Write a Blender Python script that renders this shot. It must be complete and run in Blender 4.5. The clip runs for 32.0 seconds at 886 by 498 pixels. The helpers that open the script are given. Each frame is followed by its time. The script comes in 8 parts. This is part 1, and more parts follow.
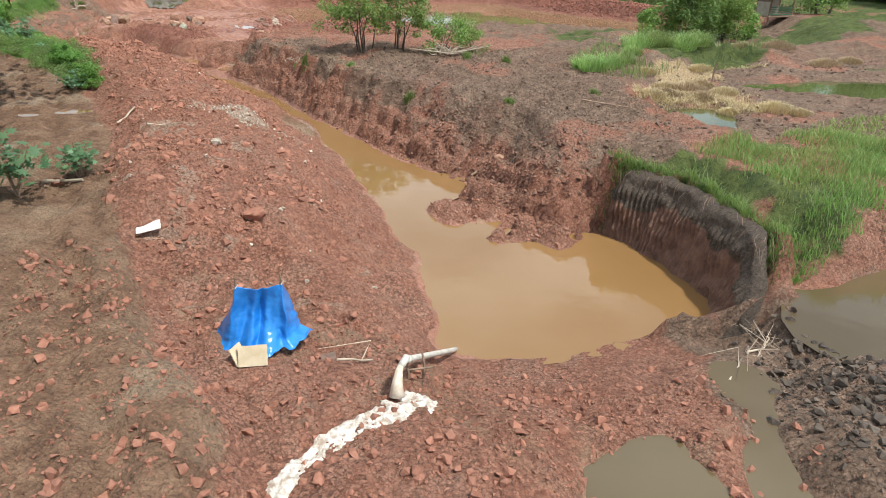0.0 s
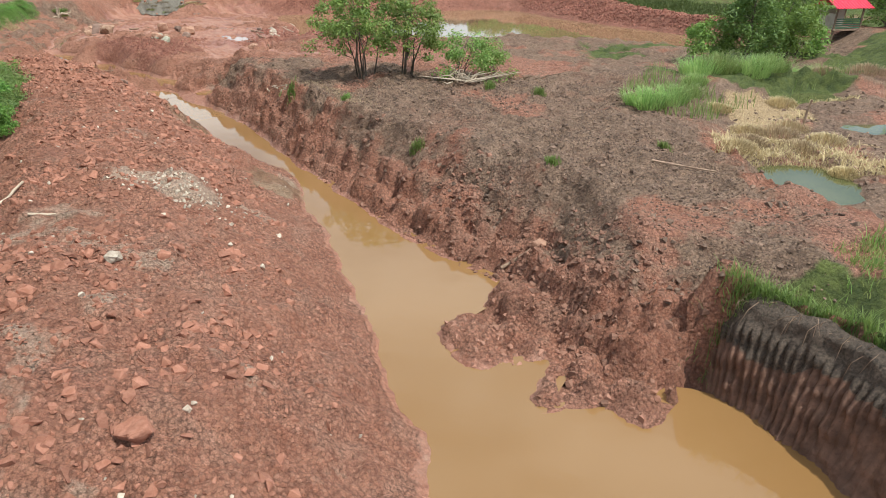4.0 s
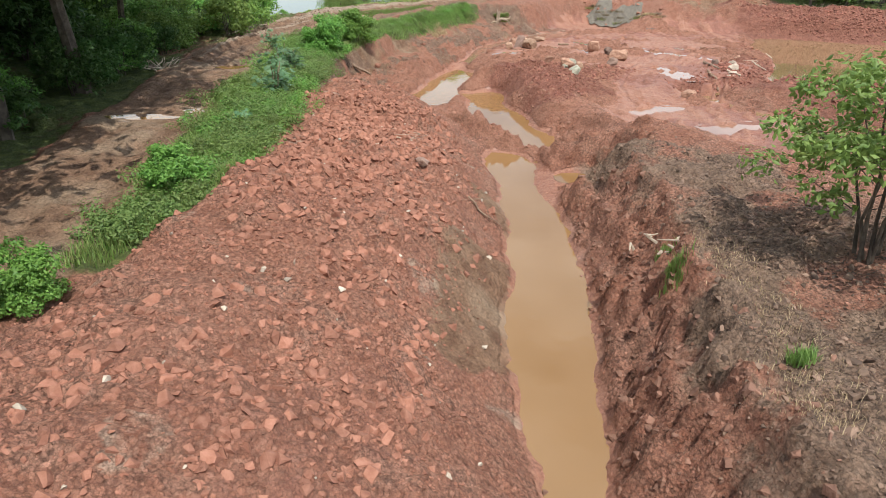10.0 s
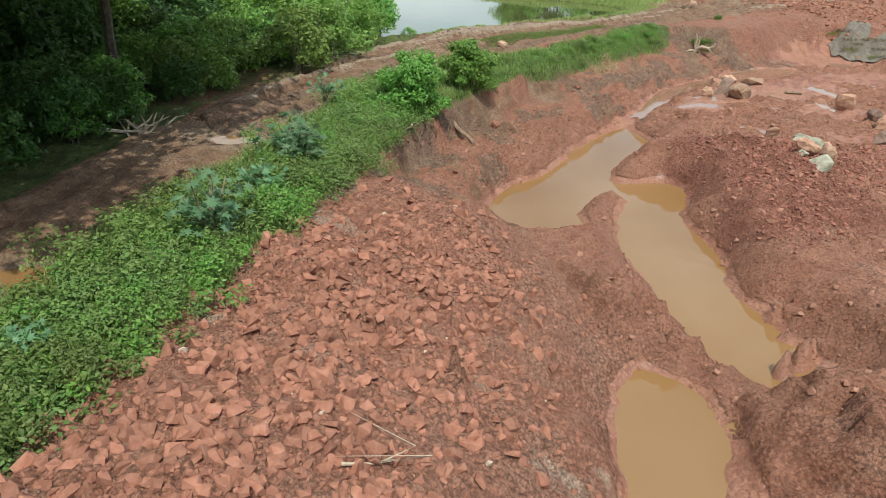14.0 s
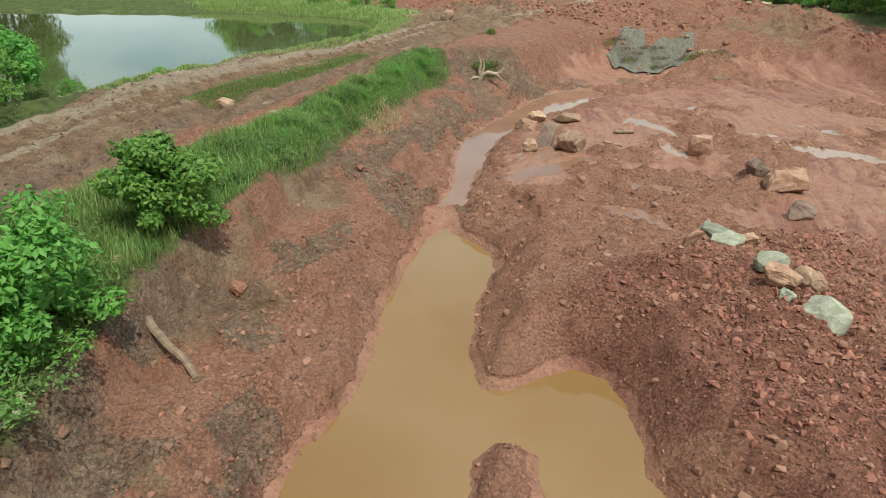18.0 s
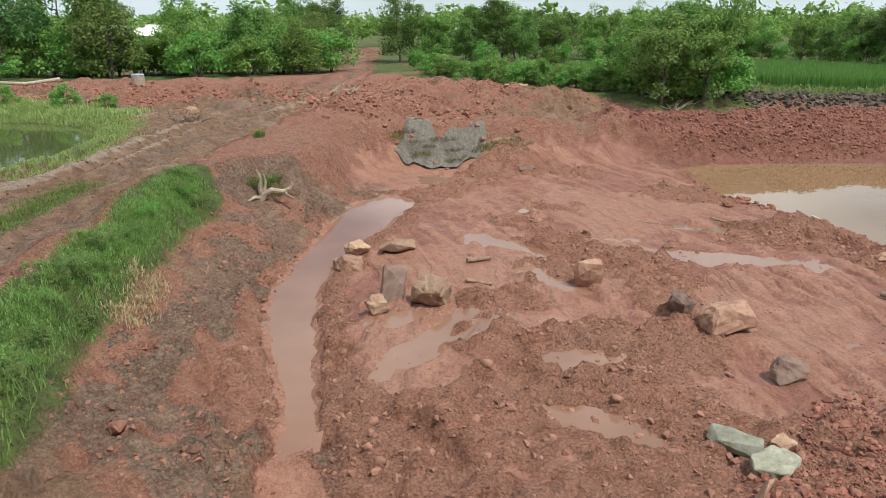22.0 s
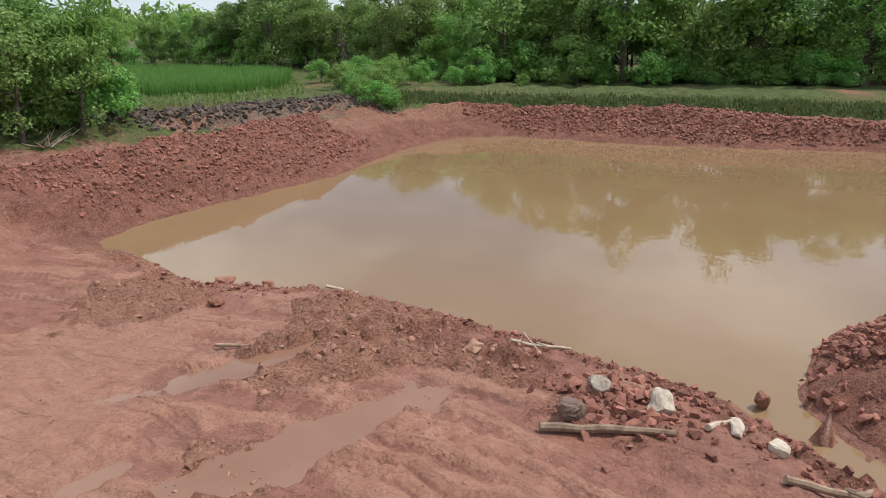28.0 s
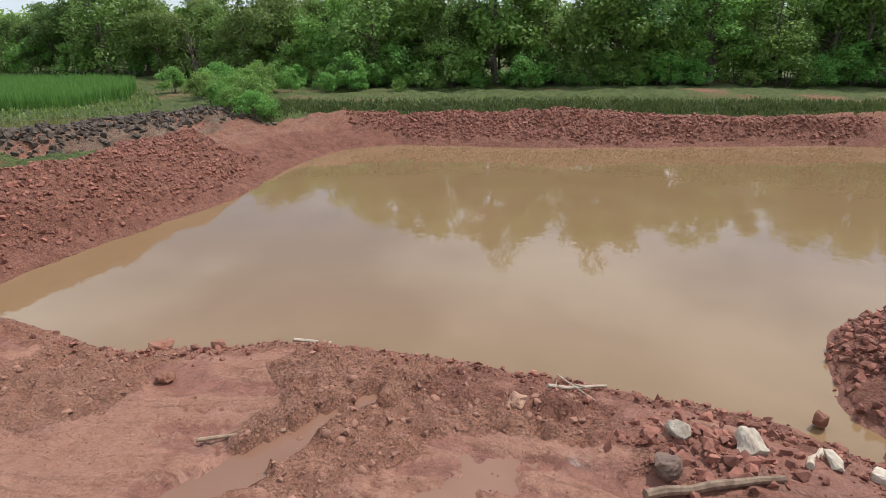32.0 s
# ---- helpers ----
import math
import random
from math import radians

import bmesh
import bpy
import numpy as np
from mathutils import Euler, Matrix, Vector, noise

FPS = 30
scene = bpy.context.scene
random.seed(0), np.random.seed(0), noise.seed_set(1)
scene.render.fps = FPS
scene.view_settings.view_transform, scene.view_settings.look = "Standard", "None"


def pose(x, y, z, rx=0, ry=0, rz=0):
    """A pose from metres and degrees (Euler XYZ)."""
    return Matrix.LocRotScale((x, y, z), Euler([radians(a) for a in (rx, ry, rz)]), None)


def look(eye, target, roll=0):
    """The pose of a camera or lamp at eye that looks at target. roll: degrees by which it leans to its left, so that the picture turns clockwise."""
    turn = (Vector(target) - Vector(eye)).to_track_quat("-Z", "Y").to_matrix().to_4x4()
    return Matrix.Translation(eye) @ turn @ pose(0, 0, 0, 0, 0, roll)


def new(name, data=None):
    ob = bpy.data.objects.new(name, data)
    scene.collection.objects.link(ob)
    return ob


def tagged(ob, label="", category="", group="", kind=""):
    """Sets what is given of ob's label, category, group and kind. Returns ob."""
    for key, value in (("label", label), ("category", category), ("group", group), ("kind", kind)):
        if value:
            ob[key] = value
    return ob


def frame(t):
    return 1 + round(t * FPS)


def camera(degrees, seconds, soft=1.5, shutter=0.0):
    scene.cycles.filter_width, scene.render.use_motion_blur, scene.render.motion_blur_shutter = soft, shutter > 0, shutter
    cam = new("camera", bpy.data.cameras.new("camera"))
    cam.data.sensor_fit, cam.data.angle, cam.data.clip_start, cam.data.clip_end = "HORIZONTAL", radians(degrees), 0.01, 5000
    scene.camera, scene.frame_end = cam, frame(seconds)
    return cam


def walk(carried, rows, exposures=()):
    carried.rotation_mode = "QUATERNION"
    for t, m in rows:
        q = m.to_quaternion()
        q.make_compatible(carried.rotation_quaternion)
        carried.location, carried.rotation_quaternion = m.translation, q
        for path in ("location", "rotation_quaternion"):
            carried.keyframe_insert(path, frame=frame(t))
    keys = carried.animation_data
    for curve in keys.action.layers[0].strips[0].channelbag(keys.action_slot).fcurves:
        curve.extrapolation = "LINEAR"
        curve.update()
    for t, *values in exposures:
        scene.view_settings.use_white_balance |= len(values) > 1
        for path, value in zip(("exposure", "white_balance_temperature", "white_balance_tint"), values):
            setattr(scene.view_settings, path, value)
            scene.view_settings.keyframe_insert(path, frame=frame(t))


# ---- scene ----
cam = camera(68.7, 32.0, soft=0.9)
METRES, EYE, TILT, LEAN, TURN = 75.6, 6.5, -25.4, 0.0, 0.0
ROWS = [
    (0.0, 0.0, 0.0, 0.0, 0.0, 0.0, 0.0),
    (0.5, -0.0002, 0.0088, 0.0043, 0.01, 0.01, 0.0),
    (1.0, -0.0005, 0.0184, 0.0089, 0.01, 0.03, 0.01),
    (1.5, -0.0008, 0.0284, 0.0137, -0.01, 0.05, 0.01),
    (2.0, -0.001, 0.0387, 0.0187, -0.01, 0.08, 0.0),
    (2.5, -0.0012, 0.049, 0.0236, -0.0, 0.1, 0.0),
    (4.5, -0.0029, 0.0919, 0.0443, 2.39, 0.09, -1.18),
    (5.0, -0.0033, 0.1039, 0.0499, 4.9, 0.02, -2.4),
    (5.5, -0.0041, 0.1164, 0.0558, 7.64, -0.12, -3.75),
    (6.0, -0.0052, 0.1291, 0.0618, 10.38, -0.34, -5.06),
    (6.5, -0.0068, 0.143, 0.0684, 13.12, -0.62, -6.37),
    (7.0, -0.0092, 0.1586, 0.0757, 15.89, -0.95, -7.67),
    (7.5, -0.0126, 0.1757, 0.0837, 17.87, -1.25, -8.55),
    (8.0, -0.017, 0.1938, 0.0921, 19.69, -1.51, -9.35),
    (8.5, -0.0225, 0.2126, 0.1008, 23.59, -2.2, -11.03),
    (9.0, -0.0289, 0.2317, 0.1095, 28.11, -3.13, -12.91),
    (9.5, -0.0362, 0.2508, 0.1183, 32.69, -4.2, -14.68),
    (10.0, -0.0445, 0.27, 0.1272, 37.35, -5.44, -16.35),
    (10.5, -0.0539, 0.289, 0.136, 42.07, -6.82, -17.98),
    (11.0, -0.0639, 0.3069, 0.1442, 46.33, -8.17, -19.27),
    (11.5, -0.0754, 0.3248, 0.1526, 50.39, -9.52, -20.4),
    (12.0, -0.0881, 0.342, 0.1607, 53.63, -10.67, -21.22),
    (12.5, -0.1019, 0.3582, 0.1683, 53.86, -10.74, -21.24),
    (13.0, -0.1167, 0.3732, 0.1753, 53.87, -10.75, -21.25),
    (13.5, -0.1317, 0.3875, 0.1821, 53.9, -10.74, -21.2),
    (15.5, -0.1944, 0.4397, 0.2062, 49.05, -8.94, -19.69),
    (16.0, -0.2104, 0.4516, 0.2117, 45.73, -7.82, -18.69),
    (16.5, -0.2263, 0.463, 0.2169, 42.31, -6.73, -17.6),
    (17.0, -0.2417, 0.4744, 0.2222, 38.63, -5.63, -16.31),
    (17.5, -0.2566, 0.4854, 0.2274, 34.66, -4.57, -14.88),
    (18.0, -0.2703, 0.4959, 0.2323, 31.22, -3.71, -13.55),
    (18.5, -0.2827, 0.5061, 0.2371, 28.04, -3.01, -12.26),
    (19.0, -0.2939, 0.5159, 0.2416, 24.74, -2.33, -10.86),
    (19.5, -0.3043, 0.5253, 0.246, 22.47, -1.4, -9.92),
    (20.0, -0.3134, 0.5345, 0.2502, 20.31, 1.2, -8.98),
    (20.5, -0.3218, 0.5432, 0.2543, 18.37, 4.07, -8.18),
    (21.0, -0.3291, 0.5518, 0.2581, 16.53, 5.51, -7.34),
    (21.5, -0.336, 0.5602, 0.2621, 14.04, 5.8, -6.21),
    (22.0, -0.3421, 0.5688, 0.2661, 9.84, 6.2, -4.24),
    (22.5, -0.3476, 0.5777, 0.2702, 5.65, 6.44, -2.25),
    (23.0, -0.3522, 0.5867, 0.2742, 1.4, 6.55, -0.22),
    (23.5, -0.3562, 0.5959, 0.2784, -4.07, 6.47, 2.38),
    (24.0, -0.3593, 0.6051, 0.2828, -10.71, 6.01, 5.52),
    (24.5, -0.3613, 0.6158, 0.2879, -17.69, 5.13, 8.75),
    (25.0, -0.362, 0.6276, 0.2935, -24.84, 3.86, 11.8),
    (25.5, -0.3615, 0.6398, 0.2996, -31.41, 2.37, 14.43),
    (26.0, -0.359, 0.6518, 0.3055, -35.92, 1.2, 16.11),
    (26.5, -0.3552, 0.6638, 0.3116, -38.86, 0.37, 17.1),
    (28.5, -0.3274, 0.713, 0.3371, -38.97, 0.37, 17.07),
    (29.0, -0.3183, 0.7258, 0.3438, -38.99, 0.37, 17.04),
    (29.5, -0.3109, 0.7358, 0.3489, -40.09, 0.09, 17.41),
    (30.0, -0.3081, 0.7402, 0.3509, -42.39, -0.59, 18.16),
    (30.5, -0.3085, 0.7415, 0.3515, -43.95, -1.04, 18.64),
    (31.0, -0.3152, 0.7437, 0.3526, -45.89, -1.64, 19.23),
    (31.5, -0.3282, 0.7459, 0.3538, -48.94, -2.63, 20.08),
    (32.0, -0.3453, 0.7486, 0.3548, -53.32, -4.15, 21.27),
]
walk(cam, [(t, pose(0, 0, EYE, TILT, LEAN, TURN) @ pose(METRES * x, METRES * y, METRES * z, 90 + pitch, roll, yaw)) for t, x, y, z, yaw, pitch, roll in ROWS],
     [(0, 0.35, 6400, 6), (5, 0.36, 6450, 6), (10, 0.37, 6500, 9), (13, 0.22, 6550, 3), (16, 0.14, 6550, 5), (18, 0.07, 6550, -5), (20, 0.1, 6500, 0), (22, 0.02, 6450, 6), (26, 0.0, 6400, 9), (32, 0.0, 6350, 10)])

# ---- world, sun ----
SUN_EL, SUN_AZ = 60.0, 117.0   # degrees up, degrees from +y towards +x
world = bpy.data.worlds.new("world")
scene.world = world
world.use_nodes = True
wn, wl = world.node_tree.nodes, world.node_tree.links
sky = wn.new("ShaderNodeTexSky")
sky.sky_type = "NISHITA"
sky.sun_disc = False
sky.sun_elevation, sky.sun_rotation = radians(SUN_EL), radians(SUN_AZ)
sky.air_density, sky.dust_density = 1.0, 0.7
wtc = wn.new("ShaderNodeTexCoord")
wmap = wn.new("ShaderNodeMapping")
wmap.inputs["Scale"].default_value = (1.0, 1.0, 2.6)
wnoise = wn.new("ShaderNodeTexNoise")
wnoise.inputs["Scale"].default_value = 2.2
wnoise.inputs["Detail"].default_value = 7.0
wnoise.inputs["Roughness"].default_value = 0.55
wramp = wn.new("ShaderNodeValToRGB")
wramp.color_ramp.elements[0].position, wramp.color_ramp.elements[1].position = 0.36, 0.60
wmix = wn.new("ShaderNodeMix")
wmix.data_type = "RGBA"
wmix.inputs[7].default_value = (9.6, 9.9, 10.2, 1)
wl.new(wtc.outputs["Generated"], wmap.inputs["Vector"])
wl.new(wmap.outputs["Vector"], wnoise.inputs["Vector"])
wl.new(wnoise.outputs["Fac"], wramp.inputs["Fac"])
wsep = wn.new("ShaderNodeSeparateXYZ")
whaze = wn.new("ShaderNodeMapRange")
whaze.inputs["From Min"].default_value, whaze.inputs["From Max"].default_value = 0.02, 0.22
whaze.inputs["To Min"].default_value, whaze.inputs["To Max"].default_value = 0.8, 0.0
wmist = wn.new("ShaderNodeMix")
wmist.data_type = "RGBA"
wmist.inputs[7].default_value = (5.9, 6.8, 7.6, 1)
wl.new(wtc.outputs["Generated"], wsep.inputs[0])
wl.new(wsep.outputs["Z"], whaze.inputs["Value"])
wl.new(wramp.outputs["Color"], wmix.inputs[0])
wl.new(sky.outputs["Color"], wmix.inputs[6])
wl.new(whaze.outputs["Result"], wmist.inputs[0])
wl.new(wmix.outputs[2], wmist.inputs[6])
wl.new(wmist.outputs[2], wn["Background"].inputs["Color"])
wn["Background"].inputs["Strength"].default_value = 0.115

sun_data = bpy.data.lights.new("sun", "SUN")
sun_data.energy, sun_data.angle, sun_data.color = 3.7, radians(0.6), (1.0, 0.95, 0.87)
sun = new("sun", sun_data)
a, e = radians(SUN_AZ), radians(SUN_EL)
sun_dir = Vector((math.sin(a) * math.cos(e), math.cos(a) * math.cos(e), math.sin(e)))
sun.matrix_world = look(sun_dir * 60, (0, 0, 0))


# ---- materials ----
def nodes_of(name):
    m = bpy.data.materials.new(name)
    m.use_nodes = True
    return m, m.node_tree.nodes, m.node_tree.links, m.node_tree.nodes["Principled BSDF"]


def mixc(nt, fac, c1, c2):
    """A colour mix node; each input a socket or a value."""
    n = nt.nodes.new("ShaderNodeMix")
    n.data_type = "RGBA"
    for i, v in ((0, fac), (6, c1), (7, c2)):
        if isinstance(v, bpy.types.NodeSocket):
            nt.links.new(v, n.inputs[i])
        elif i == 0:
            n.inputs[0].default_value = v
        else:
            n.inputs[i].default_value = (*v, 1)
    return n.outputs[2]


def calc(nt, op, a, b=0.0, clamp=False):
    n = nt.nodes.new("ShaderNodeMath")
    n.operation, n.use_clamp = op, clamp
    for i, v in ((0, a), (1, b)):
        if isinstance(v, bpy.types.NodeSocket):
            nt.links.new(v, n.inputs[i])
        else:
            n.inputs[i].default_value = v
    return n.outputs[0]


def grain(nt, scale, detail=4.0, rough=0.6, vec=None):
    n = nt.nodes.new("ShaderNodeTexNoise")
    n.inputs["Scale"].default_value, n.inputs["Detail"].default_value, n.inputs["Roughness"].default_value = scale, detail, rough
    if vec is not None:
        nt.links.new(vec, n.inputs["Vector"])
    return n.outputs["Fac"]


def cells(nt, scale, vec, feature="F1"):
    n = nt.nodes.new("ShaderNodeTexVoronoi")
    n.feature = feature
    n.inputs["Scale"].default_value = scale
    nt.links.new(vec, n.inputs["Vector"])
    return n


def band(nt, v, lo, hi):
    n = nt.nodes.new("ShaderNodeMapRange")
    n.interpolation_type = "SMOOTHSTEP"
    nt.links.new(v, n.inputs["Value"])
    n.inputs["From Min"].default_value, n.inputs["From Max"].default_value = lo, hi
    return n.outputs["Result"]


def bump(nt, height, dist, strength=1.0, under=None):
    n = nt.nodes.new("ShaderNodeBump")
    n.inputs["Distance"].default_value, n.inputs["Strength"].default_value = dist, strength
    nt.links.new(height, n.inputs["Height"])
    if under is not None:
        nt.links.new(under, n.inputs["Normal"])
    return n.outputs["Normal"]


def simple(name, c1, c2, scale=8.0, rough=0.8, bump_d=0.01, metal=0.0, spread=0.25, coords="Object"):
    """A two-tone grainy surface; each object and each island a little different."""
    m, n, l, b = nodes_of(name)
    nt = m.node_tree
    tc = n.new("ShaderNodeTexCoord").outputs[coords]
    g = grain(nt, scale, 6.0, 0.65, tc)
    g2 = grain(nt, scale * 6, 3.0, 0.6, tc)
    c = mixc(nt, band(nt, g, 0.3, 0.7), c1, c2)
    geo = n.new("ShaderNodeNewGeometry").outputs["Random Per Island"]
    info = n.new("ShaderNodeObjectInfo").outputs["Random"]
    r = calc(nt, "FRACT", calc(nt, "ADD", geo, info))
    hsv = n.new("ShaderNodeHueSaturation")
    l.new(c, hsv.inputs["Color"])
    l.new(calc(nt, "ADD", calc(nt, "MULTIPLY", r, 2 * spread), 1 - spread), hsv.inputs["Value"])
    l.new(hsv.outputs["Color"], b.inputs["Base Color"])
    b.inputs["Roughness"].default_value, b.inputs["Metallic"].default_value = rough, metal
    if bump_d:
        l.new(bump(nt, calc(nt, "ADD", g, calc(nt, "MULTIPLY", g2, 0.5)), bump_d), b.inputs["Normal"])
    return m


def leafy(name, c1, c2, spread=0.24, gloss=0.5, thin=0.35):
    """Foliage: island colour range, some light through the leaf."""
    m, n, l, b = nodes_of(name)
    nt = m.node_tree
    geo = n.new("ShaderNodeNewGeometry").outputs["Random Per Island"]
    info = n.new("ShaderNodeObjectInfo").outputs["Random"]
    c = mixc(nt, geo, c1, c2)
    hsv = n.new("ShaderNodeHueSaturation")
    l.new(c, hsv.inputs["Color"])
    l.new(calc(nt, "ADD", calc(nt, "MULTIPLY", info, 2 * spread), 1 - spread), hsv.inputs["Value"])
    l.new(calc(nt, "ADD", calc(nt, "MULTIPLY", info, 0.03), 0.485), hsv.inputs["Hue"])
    l.new(hsv.outputs["Color"], b.inputs["Base Color"])
    b.inputs["Roughness"].default_value = gloss
    b.inputs["Specular IOR Level"].default_value = 0.35
    tr = n.new("ShaderNodeBsdfTranslucent")
    bright = n.new("ShaderNodeHueSaturation")
    bright.inputs["Value"].default_value = 1.5
    bright.inputs["Hue"].default_value = 0.485
    l.new(hsv.outputs["Color"], bright.inputs["Color"])
    l.new(bright.outputs["Color"], tr.inputs["Color"])
    ms = n.new("ShaderNodeMixShader")
    ms.inputs[0].default_value = thin
    l.new(b.outputs[0], ms.inputs[1])
    l.new(tr.outputs[0], ms.inputs[2])
    l.new(ms.outputs[0], n["Material Output"].inputs["Surface"])
    return m


def water_mat(name, c1, c2, ripple=0.004, rough=0.03):
    m, n, l, b = nodes_of(name)
    nt = m.node_tree
    tc = n.new("ShaderNodeTexCoord").outputs["Object"]
    l.new(mixc(nt, band(nt, grain(nt, 0.35, 3.0, 0.5, tc), 0.3, 0.7), c1, c2), b.inputs["Base Color"])
    b.inputs["Roughness"].default_value = rough
    b.inputs["IOR"].default_value = 1.33
    b.inputs["Specular IOR Level"].default_value = 0.95
    l.new(bump(nt, grain(nt, 2.2, 2.0, 0.5, tc), ripple), b.inputs["Normal"])
    return m


def ground_mat():
    """Soil by kind: red rubble earth, dark clay, wet smooth mud, track, straw, green cover."""
    m, n, l, b = nodes_of("soil")
    nt = m.node_tree
    tc = n.new("ShaderNodeTexCoord").outputs["Object"]
    soil = n.new("ShaderNodeAttribute")
    soil.attribute_name = "soil"
    kinds = n.new("ShaderNodeSeparateColor")
    l.new(soil.outputs["Color"], kinds.inputs[0])
    soil2 = n.new("ShaderNodeAttribute")
    soil2.attribute_name = "cover"
    covers = n.new("ShaderNodeSeparateColor")
    l.new(soil2.outputs["Color"], covers.inputs[0])
    big, mid, fine = grain(nt, 0.35, 5, 0.6, tc), grain(nt, 2.3, 6, 0.65, tc), grain(nt, 19.0, 5, 0.7, tc)
    lump = cells(nt, 5.5, tc)
    crumb = cells(nt, 17.0, tc)
    peb = cells(nt, 9.0, tc)
    pick = n.new("ShaderNodeSeparateColor")
    l.new(peb.outputs["Color"], pick.inputs[0])
    rocky = band(nt, grain(nt, 0.55, 4, 0.6, tc), 0.43, 0.6)
    pebble = calc(nt, "MULTIPLY", calc(nt, "MULTIPLY", band(nt, pick.outputs[0], 0.5, 0.58), band(nt, peb.outputs["Distance"], 0.42, 0.3)), rocky)
    gap = calc(nt, "MULTIPLY", band(nt, peb.outputs["Distance"], 0.45, 0.7), 0.5)
    tone = calc(nt, "ADD", calc(nt, "MULTIPLY", pick.outputs[1], 0.7), 0.6)
    # red earth
    red = mixc(nt, band(nt, mid, 0.3, 0.72), (0.278, 0.117, 0.074), (0.388, 0.19, 0.128))
    red = mixc(nt, calc(nt, "MULTIPLY", band(nt, big, 0.45, 0.7), 0.5), red, (0.345, 0.190, 0.138))
    crumb_v = n.new("ShaderNodeSeparateColor")
    l.new(crumb.outputs["Color"], crumb_v.inputs[0])
    lump_v = n.new("ShaderNodeSeparateColor")
    l.new(lump.outputs["Color"], lump_v.inputs[0])
    grit = cells(nt, 44.0, tc)
    grit_v = n.new("ShaderNodeSeparateColor")
    l.new(grit.outputs["Color"], grit_v.inputs[0])
    light_crumb = calc(nt, "MULTIPLY", band(nt, crumb_v.outputs[0], 0.5, 1.0), 0.5)
    dark_crumb = calc(nt, "MULTIPLY", band(nt, crumb_v.outputs[1], 0.6, 0.9), 0.6)
    red = mixc(nt, light_crumb, red, (0.45, 0.245, 0.175))
    red = mixc(nt, calc(nt, "MULTIPLY", dark_crumb, 0.8), red, (0.165, 0.070, 0.048))
    red = mixc(nt, calc(nt, "MULTIPLY", band(nt, fine, 0.5, 0.72), 0.45), red, (0.21, 0.092, 0.062))
    stone_c = n.new("ShaderNodeHueSaturation")
    stone_c.inputs["Color"].default_value = (0.40, 0.195, 0.137, 1)
    l.new(tone, stone_c.inputs["Value"])
    red = mixc(nt, pebble, red, stone_c.outputs["Color"])
    red = mixc(nt, calc(nt, "MULTIPLY", gap, 0.5), red, (0.17, 0.072, 0.05))
    red = mixc(nt, calc(nt, "MULTIPLY", band(nt, grain(nt, 1.1, 5, 0.6, tc), 0.5, 0.66), 0.4), red, (0.34, 0.205, 0.15))
    # each stone's own tone, dark joints between the stones
    speck = calc(nt, "ADD", 0.80, calc(nt, "MULTIPLY", grit_v.outputs[0], 0.34))
    speck = calc(nt, "ADD", speck, calc(nt, "MULTIPLY", crumb_v.outputs[2], 0.2))
    speck = calc(nt, "ADD", speck, calc(nt, "MULTIPLY", lump_v.outputs[1], 0.14))
    joint = calc(nt, "SUBTRACT", 1.0, calc(nt, "MULTIPLY", band(nt, crumb.outputs["Distance"], 0.48, 0.72), 0.38))
    joint = calc(nt, "MULTIPLY", joint, calc(nt, "SUBTRACT", 1.0, calc(nt, "MULTIPLY", band(nt, grit.outputs["Distance"], 0.5, 0.75), 0.3)))
    speck = calc(nt, "MULTIPLY", speck, joint)
    # freshly tipped, darker and wetter
    deep = mixc(nt, band(nt, mid, 0.3, 0.7), (0.195, 0.078, 0.053), (0.30, 0.132, 0.092))
    deep = mixc(nt, light_crumb, deep, (0.30, 0.148, 0.108))
    # dark clay
    clay = mixc(nt, band(nt, mid, 0.32, 0.7), (0.17, 0.108, 0.075), (0.315, 0.21, 0.149))
    clay = mixc(nt, calc(nt, "MULTIPLY", band(nt, big, 0.5, 0.68), 0.6), clay, (0.28, 0.15, 0.105))
    clay = mixc(nt, light_crumb, clay, (0.31, 0.22, 0.165))
    clay = mixc(nt, calc(nt, "MULTIPLY", dark_crumb, 0.6), clay, (0.10, 0.07, 0.053))
    clay = mixc(nt, calc(nt, "MULTIPLY", gap, 0.4), clay, (0.07, 0.05, 0.039))
    # wet mud
    wet = mixc(nt, band(nt, mid, 0.3, 0.72), (0.285, 0.127, 0.082), (0.395, 0.2, 0.138))
    wet = mixc(nt, calc(nt, "MULTIPLY", band(nt, big, 0.42, 0.62), 0.5), wet, (0.33, 0.172, 0.118))
    wet = mixc(nt, calc(nt, "MULTIPLY", dark_crumb, 0.5), wet, (0.20, 0.092, 0.06))
    # track
    track = mixc(nt, band(nt, mid, 0.3, 0.7), (0.165, 0.092, 0.057), (0.31, 0.19, 0.122))
    track = mixc(nt, calc(nt, "MULTIPLY", band(nt, big, 0.5, 0.7), 0.6), track, (0.37, 0.285, 0.20))
    straw = mixc(nt, band(nt, fine, 0.3, 0.7), (0.30, 0.20, 0.11), (0.55, 0.42, 0.25))
    green = mixc(nt, band(nt, mid, 0.3, 0.7), (0.05, 0.075, 0.024), (0.13, 0.16, 0.045))
    green = mixc(nt, calc(nt, "MULTIPLY", band(nt, fine, 0.5, 0.7), 0.5), green, (0.14, 0.17, 0.05))
    pale = mixc(nt, band(nt, fine, 0.3, 0.7), (0.36, 0.29, 0.22), (0.50, 0.42, 0.33))
    warp = n.new("ShaderNodeVectorMath")
    warp.operation = "ADD"
    wobble = n.new("ShaderNodeTexNoise")
    wobble.inputs["Scale"].default_value = 1.7
    l.new(tc, wobble.inputs["Vector"])
